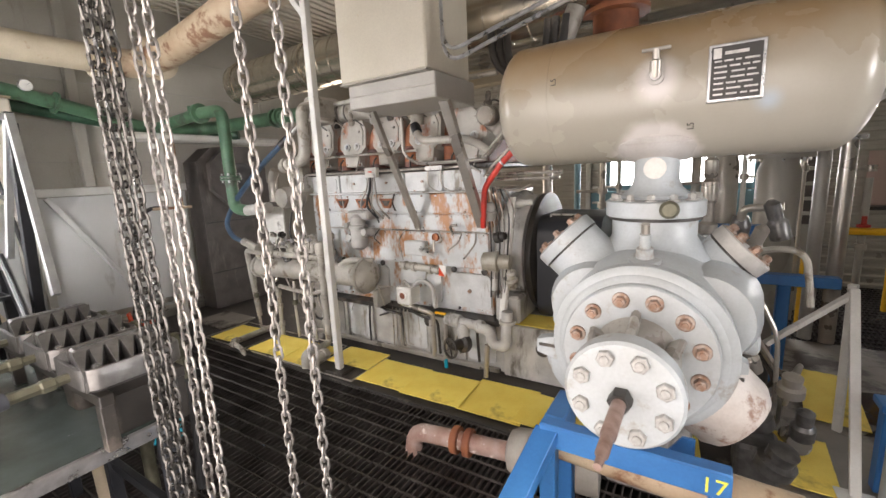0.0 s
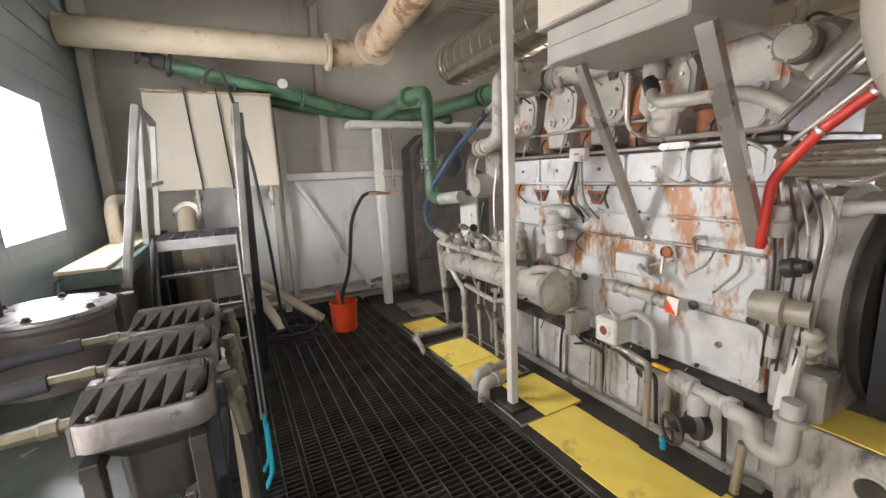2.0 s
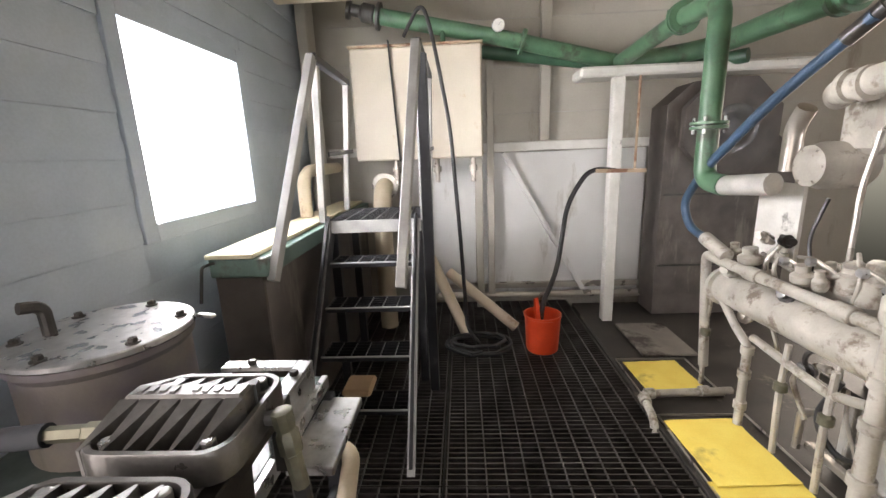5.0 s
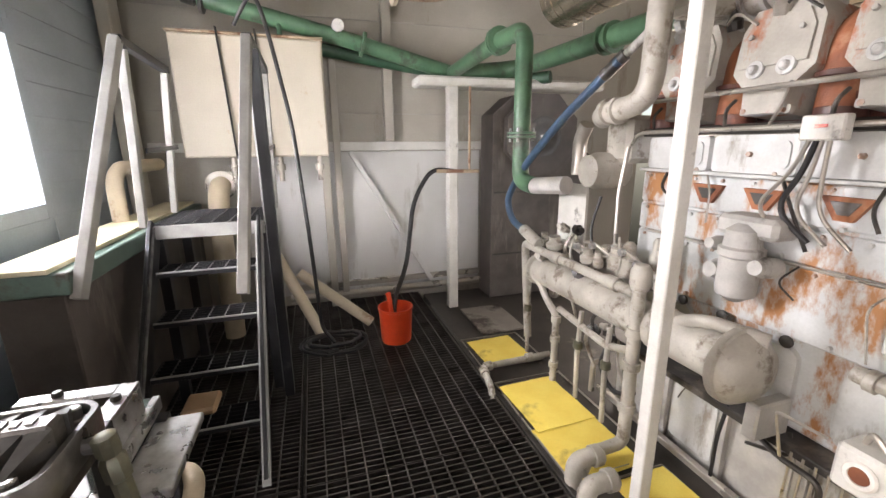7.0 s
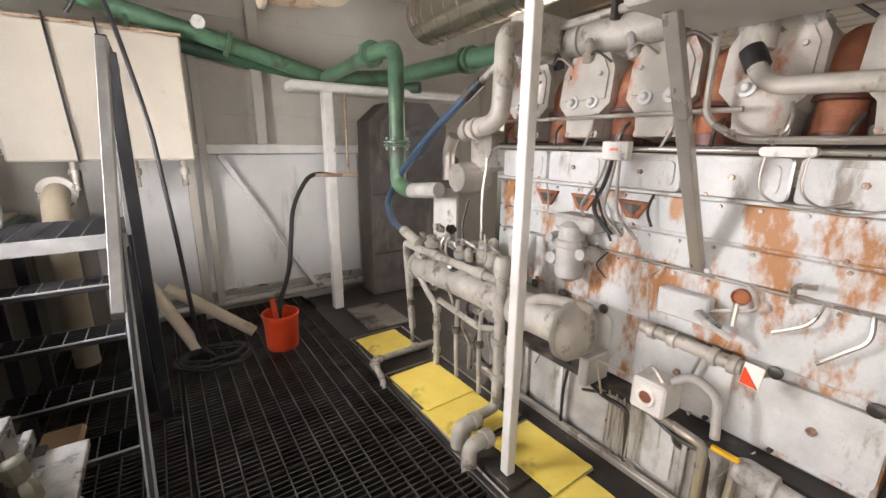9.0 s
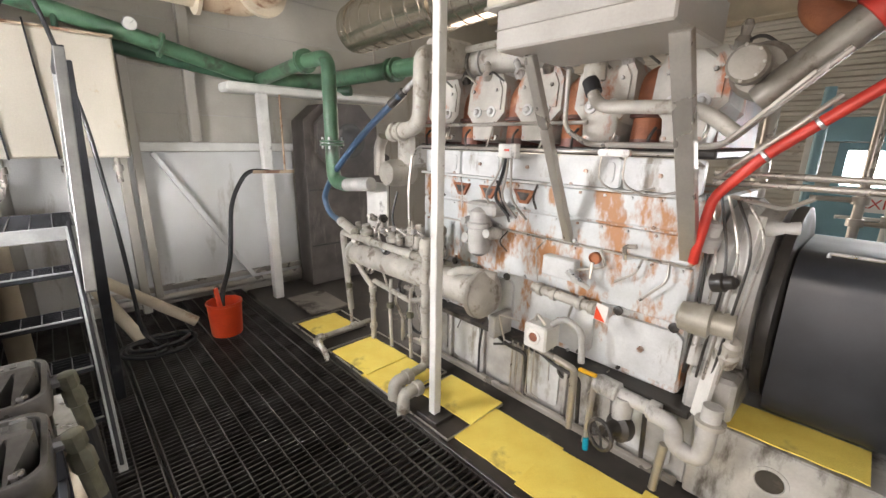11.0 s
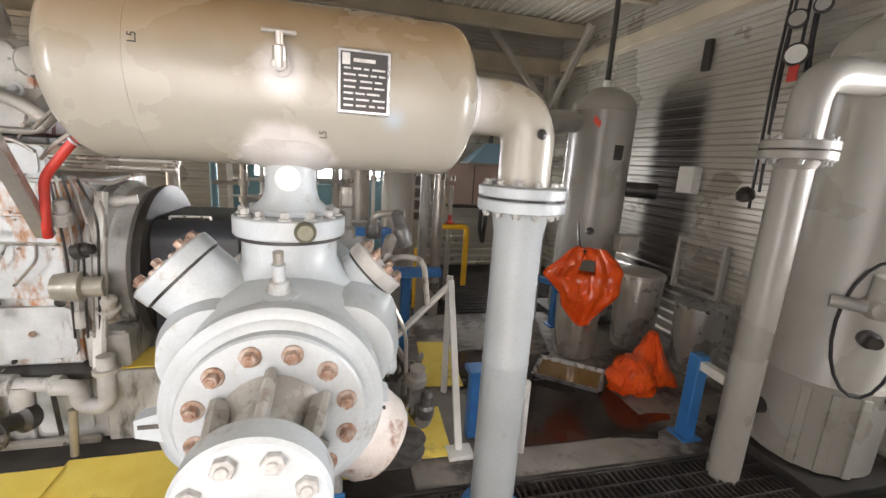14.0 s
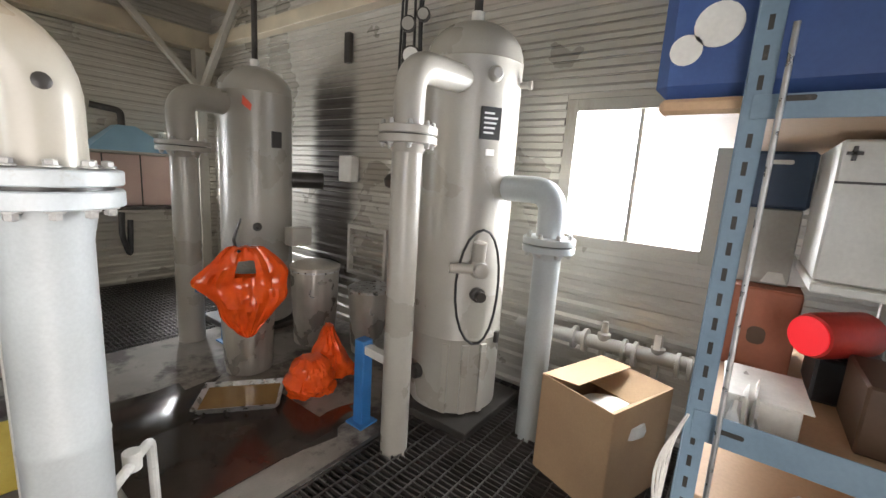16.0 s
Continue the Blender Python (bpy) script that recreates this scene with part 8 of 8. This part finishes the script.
for x, y, r, h, m_, nm in ((0.68, 5.0, 0.17, 1.72, M_TANK, "grey far vessel standing behind the compressor"), (0.3, 5.6, 0.12, 1.8, M_GALV, "pale far pipe behind the compressor"), (-0.45, 5.5, 0.09, 1.8, M_TEAL, "teal far pipe behind the compressor"), (-1.6, 5.3, 0.06, 1.8, M_GALV, "thin grey far pipe")):
    t = thing("far_vessel", (x, y, 0), nm, "vessel", "far vessels")
    part("shell", Mesh().lathe([(r, 0), (r, h - 0.12), (r * 0.86, h - 0.05), (r * 0.86, h)], (x, y, 0), (0, 0, 1), 28), m_, t)
    f_ = part("flange", Mesh().lathe([(r * 1.5, 0), (r * 1.5, 0.04)], (x, y, h), (0, 0, 1), 28), m_, t)
    part("outlet", Mesh().tube([(x, y, h + 0.03), (x, y, h + 0.5)], r * 0.8, 0, 20), m_, t)
    bolt_ring("bolt", (x, y, h), (0, 0, -1), r * 1.28, 8, 0.014, 0.03, M_STEEL, f_, washer=False)
rf = random.Random(5)
for i, (x, y, r, z0, z1, m_) in enumerate(((-0.95, 5.4, 0.035, 0, 2.3, M_GALV), (-0.78, 5.5, 0.025, 0, 2.3, M_WPAINT), (-0.2, 5.3, 0.03, 0, 1.9, M_GALV), (0.02, 5.5, 0.045, 0, 2.2, M_GREYBOX), (0.45, 5.4, 0.025, 0, 2.0, M_WPAINT), (-1.3, 5.6, 0.04, 0, 2.3, M_TEAL), (0.95, 5.6, 0.03, 0, 1.7, M_GALV), (1.42, 5.5, 0.03, 0, 1.5, M_GREYBOX))):
    t = thing("service_pipe", (x, y, z0), "thin upright service pipe behind the compressor", "pipe", "service pipes")
    part("pipe", Mesh().tube([(x, y, z0), (x, y, z1)], r, 0, 12), m_, t)
    for k in range(2):
        z_ = rf.uniform(0.6, 1.6)
        part("union", Mesh().cyl((x, y, z_), (x, y, z_ + 0.06), r * 1.6, 12), M_GALV, t)
        part("branch", Mesh().tube([(x, y, z_ + 0.03), (x + rf.choice((-0.3, 0.3)), y - 0.05, z_ + 0.03)], r * 0.6, 0, 8), m_, t)
fb_ = thing("far_cabinet", (1.02, 5.9, 0), "dark brown slatted cabinet behind the pipes", "cabinet")
part("body", Mesh().box((0.85, 5.9, 1.0), (1.2, 6.2, 2.1), 0.01), M_BROWN, fb_)
for k in range(6):
    part("slat", Mesh().box((0.86, 5.885, 1.1 + 0.16 * k), (1.19, 5.899, 1.14 + 0.16 * k), 0.003), M_GREYBOX, fb_)
part("stand", Mesh().box((0.9, 5.95, 0.0), (1.15, 6.15, 0.999), 0.01), M_GREYBOX, fb_)
ps = thing("far_post", (1.15, 5.0, 0), "pale galvanised pipe post with a bolted cap", "post")
part("post", Mesh().cyl((1.15, 5.0, 0), (1.15, 5.0, 1.85), 0.06, 20), M_GALV, ps)
part("cap", Mesh().cyl((1.15, 5.0, 1.851), (1.15, 5.0, 1.89), 0.11, 20), M_STEEL, ps)
part("dark_twin", Mesh().cyl((1.0, 5.05, 0), (1.0, 5.05, 1.9), 0.055, 16), M_GREYBOX, ps)
bl = thing("blue_support_rail", (0.5, 3.9, 0), "dark blue pipe support rail behind the compressor", "support rail")
part("rail", Mesh().box((0.1, 3.86, 0.79), (0.95, 3.95, 0.87), 0.005), M_BLUE, bl)
for x in (0.64, 0.2):
    part("leg", Mesh().box((x - 0.04, 3.87, 0.0), (x + 0.04, 3.94, 0.789), 0.005), M_BLUE, bl)
part("high_rail", Mesh().box((0.0, 3.5, 1.22), (0.45, 3.6, 1.28), 0.006), M_BLUE, bl)
part("high_leg", Mesh().box((0.38, 3.52, 0.46), (0.44, 3.58, 1.219), 0.005), M_BLUE, bl)
vb = thing("relief_valve", (0.1, 3.3, 1.25), "dull steel relief valve behind the cylinder", "valve")
part("body", Mesh().lathe([(0.06, 0), (0.06, 0.06), (0.035, 0.08), (0.035, 0.2), (0.05, 0.22), (0.05, 0.34), (0.03, 0.36), (0.04, 0.38), (0.04, 0.48), (0.02, 0.5)], (0.12, 3.3, 1.251), (0, 0, 1), 18), M_GALV, vb)
for x, z in ((-0.1, 1.3), (0.3, 1.32)):
    part("side_pipe", Mesh().tube([(x, 3.3, 1.251), (x, 3.25, z + 0.1), (x + 0.2, 3.2, z + 0.12)], 0.025, 0.05, 12), M_GALV, vb)
    part("valve_body", Mesh().lathe([(0.05, 0), (0.06, 0.06), (0.04, 0.12)], (x, 3.3, 1.251), (0, 0, 1), 14), M_CAST, vb)
td = thing("door_1", (-1.2, 7.35, 0), "teal blue painted steel door in the far wall", "door", kind="structure")
part("leaf", Mesh().box((-1.5, 7.33, 0.05), (0.8, 7.38, 1.31), 0.006), M_TEAL, td)
part("leaf", Mesh().box((-1.5, 7.33, 1.89), (0.8, 7.38, 2.15), 0.006), M_TEAL, td)
part("jamb", Mesh().box((-1.58, 7.31, 0.05), (-1.505, 7.38, 2.15), 0.006), M_WPAINT, td)
sg = thing("exit_sign", (-0.83, 7.3, 1.15), "white exit sign with red letters", "sign")
part("board", Mesh().box((-1.03, 7.30, 1.14), (-0.63, 7.318, 1.33), 0.003), M_LABEL, sg)
cu = bpy.data.curves.new("letters", "FONT")
cu.body, cu.size, cu.extrude = "EXIT", 0.15, 0.001
tx = new("letters", cu)
tx.parent = sg
tx.matrix_basis = Matrix.Translation((-0.18, -0.003, 0.035)) @ pose(0, 0, 0, 90)
cu.materials.append(M_RED)
# shelf unit at the end of the walk
su_ = thing("storage_shelf", (2.2, 0.2, 0), "slate blue slotted angle storage shelf", "shelf")
SX = 1.75
for x, y in ((SX, 0.628), (2.75, 0.628), (SX, -0.2), (2.75, -0.2)):
    sy = -1 if y > 0 else 1
    sx = 1 if x < 2 else -1
    pst = part("post", Mesh().box((x, y - 0.003, 0.0), (x + sx * 0.04, y, 2.25), 0.001), M_DKBLUE, su_)
    part("post_web", Mesh().box((x, y + sy * 0.0035, 0.0), (x + sx * 0.003, y + sy * 0.05, 2.25), 0.001), M_DKBLUE, pst)
    if x < 2 and y > 0:
        for k in range(34):
            part("slot", Mesh().box((x - 0.0006, y - 0.031, 0.12 + k * 0.06), (x - 0.0002, y - 0.021, 0.15 + k * 0.06), 0), M_OIL, pst)
for z in (0.3, 0.99, 1.16, 1.92):
    h_ = 0.075 if z == 1.16 else 0.05
    if z != 0.99:
        bm_ = part("end_beam", Mesh().box((SX - 0.005, -0.2, z), (SX - 0.001, 0.61, z + h_), 0.001), M_DKBLUE, su_)
        part("slot", Mesh().prism(rounded(0.05, 0.012, 0.005), (SX - 0.0052, 0.53, z + 0.04), (-1, 0, 0), (0, 0, 1), 0.0008), M_OIL, bm_)
        part("front_beam", Mesh().box((SX + 0.04, 0.612, z), (2.75, 0.616, z + 0.05), 0.001), M_DKBLUE, su_)
    part("board", Mesh().box((SX + 0.005, -0.19, z + 0.005), (2.74, 0.605, z + 0.02), 0.002), M_PLYWOOD, su_)
solid("pull_rod", Mesh().tube([(SX - 0.03, 0.56, 2.1), (SX - 0.025, 0.56, 1.5), (SX - 0.03, 0.55, 0.6)], 0.006, 0.2, 8), M_STEEL, "thin steel rod beside the shelf post", "rod")
for k in range(4):
    solid("string", Mesh().tube([(SX - 0.01, 0.62, 1.22), (SX - 0.05 - 0.01 * k, 0.64 + 0.01 * k, 1.16 - 0.02 * k), (SX - 0.03 - 0.02 * k, 0.65, 0.95), (SX - 0.06 - 0.015 * k, 0.63, 0.6)], 0.0035, 0.06, 6), M_PAPER, "loose white string tied to the shelf post", "string", "strings")
z = 1.181
wb = thing("shelf_carton", (1.92, 0.46, z), "white carton with open lid on the shelf", "carton")
part("box", Mesh().box((1.86, 0.40, z), (2.06, 0.56, z + 0.075), 0.003), M_PAPER, wb)
part("lid", Mesh().bar((1.85, 0.47, z + 0.08), (2.07, 0.48, z + 0.086), 0.18, 0.004), M_PAPER, wb)
rl = thing("beacon_lamp", (2.3, 0.3, z), "red beacon lamp lying on the shelf", "lamp")
part("lens", Mesh().lathe([(0.03, 0), (0.06, 0.008), (0.065, 0.03), (0.065, 0.2), (0.05, 0.21)], (2.12, 0.395, z + 0.2), (0.75, -0.65, 0), 28), M_RED, rl)
part("glow", Mesh().lathe([(0.02, 0), (0.055, 0.004), (0.055, 0.008)], (2.117, 0.398, z + 0.2), (0.75, -0.65, 0), 24), M_LAMP, rl, "lit red lens face")
part("cradle", Mesh().box((2.16, 0.2, z), (2.4, 0.36, z + 0.135), 0.008), M_BLACK, rl)
bc = thing("brown_carton", (2.48, 0.5, z), "brown and red printed carton on the shelf", "carton")
part("body", Mesh().box((2.3, 0.40, z), (2.66, 0.60, z + 0.276), 0.004), M_REDBOX, bc)
part("flap", Mesh().box((2.302, 0.402, z + 0.2765), (2.658, 0.498, z + 0.2795), 0.001), M_REDBOX, bc)
part("flap", Mesh().box((2.302, 0.502, z + 0.2765), (2.658, 0.598, z + 0.2795), 0.001), M_REDBOX, bc)
part("print_mark", Mesh().prism(rounded(0.05, 0.06, 0.02), (2.2995, 0.5, z + 0.12), (-1, 0, 0), (0, 0, 1), 0.001), M_DARKBROWN, bc)
solid("dark_carton", Mesh().box((1.9, 0.02, z), (2.15, 0.30, z + 0.17), 0.006), M_DARKBROWN, "dark brown open carton on the shelf", "carton")
wv = [Vector((1.78 + 0.022 * i, 0.545 - 0.009 * j, z + 0.02 + 0.16 * abs(noise.noise((i * 0.33, j * 0.4, 1))) + (0.0 if 0 < i < 11 and 0 < j < 7 else -0.019))) for i in range(12) for j in range(8)]
solid("crumpled_wrap", Mesh().add(wv, [(i * 8 + j, i * 8 + j + 1, (i + 1) * 8 + j + 1, (i + 1) * 8 + j) for i in range(11) for j in range(7)]), M_PAPER, "crumpled clear wrapping on the shelf", "wrapping")
fa = thing("first_aid_cabinet", (2.2, 0.25, z), "white steel cabinet with a dark cross", "cabinet")
part("body", Mesh().box((2.0, 0.0, 1.555), (2.4, 0.425, 1.905), 0.006), M_WPAINT, fa)
part("drawer_gap", Mesh().box((1.996, 0.0, 1.80), (1.9995, 0.425, 1.806), 0.0005), M_OIL, fa)
part("cross", Mesh().box((1.995, 0.385, 1.868), (1.9995, 0.415, 1.876), 0.0005), M_PLATE, fa)
part("cross", Mesh().box((1.995, 0.396, 1.855), (1.9995, 0.404, 1.889), 0.0005), M_PLATE, fa)
part("tray", Mesh().box((1.97, 0.0, 1.53), (2.4, 0.43, 1.554), 0.004), M_WPAINT, fa)
for y in (0.03, 0.18):
    part("leg", Mesh().box((2.41, y, z), (2.44, y + 0.03, 1.9), 0.003), M_GREYBOX, fa)
cr = thing("plastic_crate", (2.6, 0.5, z + 0.28), "dark blue plastic crate with a hand slot", "crate")
part("body", Mesh().box((2.36, 0.43, 1.72), (2.7, 0.60, 1.905), 0.01), mat("dark blue plastic", (0.03, 0.06, 0.12), (0.02, 0.045, 0.09), 0.4), cr)
part("slot", Mesh().prism(rounded(0.06, 0.014, 0.006), (2.358, 0.52, 1.87), (-1, 0, 0), (0, 0, 1), 0.002), M_LABEL, cr)
part("stand", Mesh().box((2.38, 0.44, z + 0.282), (2.69, 0.59, 1.719), 0.004), M_GREYBOX, cr)
solid("folded_cloth", Mesh().lathe([(0.09, 0), (0.085, 0.05), (0.05, 0.1), (0.01, 0.12)], (2.46, 0.48, z + 0.281), (0.1, 0, 1), 14), M_PAPER, "pale folded cloth on the carton", "cloth")
bb = thing("blue_tote", (2.3, 0.6, 1.94), "large blue bag with a tan lining on the shelf top", "bag")
part("bag", Mesh().box((1.80, 0.30, 1.98), (2.6, 0.82, 2.6), 0.03), mat("blue woven plastic", (0.05, 0.11, 0.3), (0.04, 0.08, 0.24), 0.5), bb)
part("lining", Mesh().box((1.79, 0.1, 1.941), (2.7, 0.80, 1.979), 0.01), M_PLYWOOD, bb, "tan lining flap")
part("logo", Mesh().lathe([(0.05, 0), (0.05, 0.002)], (1.799, 0.70, 2.14), (-1, 0, 0), 20), M_LABEL, bb)
part("logo", Mesh().lathe([(0.035, 0), (0.035, 0.002)], (1.799, 0.76, 2.09), (-1, 0, 0), 20), M_LABEL, bb)
solid("shelf_tool", Mesh().bar((1.78, 0.45, 1.022), (1.90, 0.36, 1.022), 0.02, 0.012), M_STEEL, "steel hand tool on the lower shelf", "tool")
solid("white_sack", Mesh().lathe([(0.1, 0), (0.13, 0.1), (0.1, 0.25), (0.05, 0.33)], (1.80, 0.5, 0.322), (0.1, 0, 1), 16), M_PAPER, "slumped white plastic sack on the low shelf", "sack")

# ---- wall boards and floor gratings ----
siding("wall_south", "x", Y0, 1, X0, DOOR_S[0], (0.0, ZC), [WIN_S], M_SIDINGB, 0.009, 0.19)
siding("wall_south", "x", Y0, 1, DOOR_S[1], X1, (0.0, ZC), [], M_SIDINGB, 0.009, 0.19)
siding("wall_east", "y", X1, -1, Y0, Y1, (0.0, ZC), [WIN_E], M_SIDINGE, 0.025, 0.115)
siding("wall_north", "x", Y1, -1, X0, X1, (0.0, ZC), [WIN_N[0], WIN_N[2]], M_SIDING, 0.026, 0.115)

floor_grid = thing("grating_floor", (-1.0, 1.0, 0), "dark steel bar grating floor over a pit", "grating", kind="structure")


def grating(w, d):
    """One panel of bearing bars along y with flush cross rods, its corner at the origin."""
    ms = Mesh()
    k = round(w / 0.0405)
    for i in range(k + 1):
        x = w * i / k
        x0, x1 = max(0, x - 0.0034), min(w, x + 0.0034)
        ms.add([Vector(v) for v in ((x0, 0, -0.03), (x1, 0, -0.03), (x1, d, -0.03), (x0, d, -0.03), (x0, 0, 0), (x1, 0, 0), (x1, d, 0), (x0, d, 0))],
               [(4, 5, 6, 7), (0, 4, 7, 3), (1, 2, 6, 5), (0, 1, 5, 4), (2, 3, 7, 6)])
    n = max(2, round(d / 0.1055))
    for j in range(n + 1):
        y = 0.012 + (d - 0.024) * j / n
        ms.add([Vector(v) for v in ((0, y - 0.0036, -0.012), (w, y - 0.0036, -0.012), (w, y + 0.0036, -0.012), (0, y + 0.0036, -0.012), (0, y - 0.0036, 0.003), (w, y - 0.0036, 0.003), (w, y + 0.0036, 0.003), (0, y + 0.0036, 0.003))],
               [(4, 5, 6, 7), (0, 1, 5, 4), (2, 3, 7, 6)])
    return data_of("grating_panel", ms, M_GRATE)


def lay(me, x, y):
    o = new("grating_panel", me)
    o.parent = floor_grid
    o.location = Vector((x, y, 0)) - Vector(floor_grid.location)


g1 = grating(0.895, 1.29)
x = X0 + 0.02
i = 0
while x < X1 - 0.9:
    lay(g1, x, Y0 + 0.03)
    lay(g1, x, Y0 + 0.03 + 1.30)
    i, x = i + 1, x + 0.905
g3 = grating(0.895, 2.3)
x = X0 + 0.02
while x < X1 - 0.9:
    lay(g3, x, 5.02)
    x += 0.905
g4, g5 = grating(0.76, 1.29), grating(0.76, 2.3)
lay(g4, x, Y0 + 0.03)
lay(g4, x, Y0 + 1.33)
lay(g5, x, 5.02)
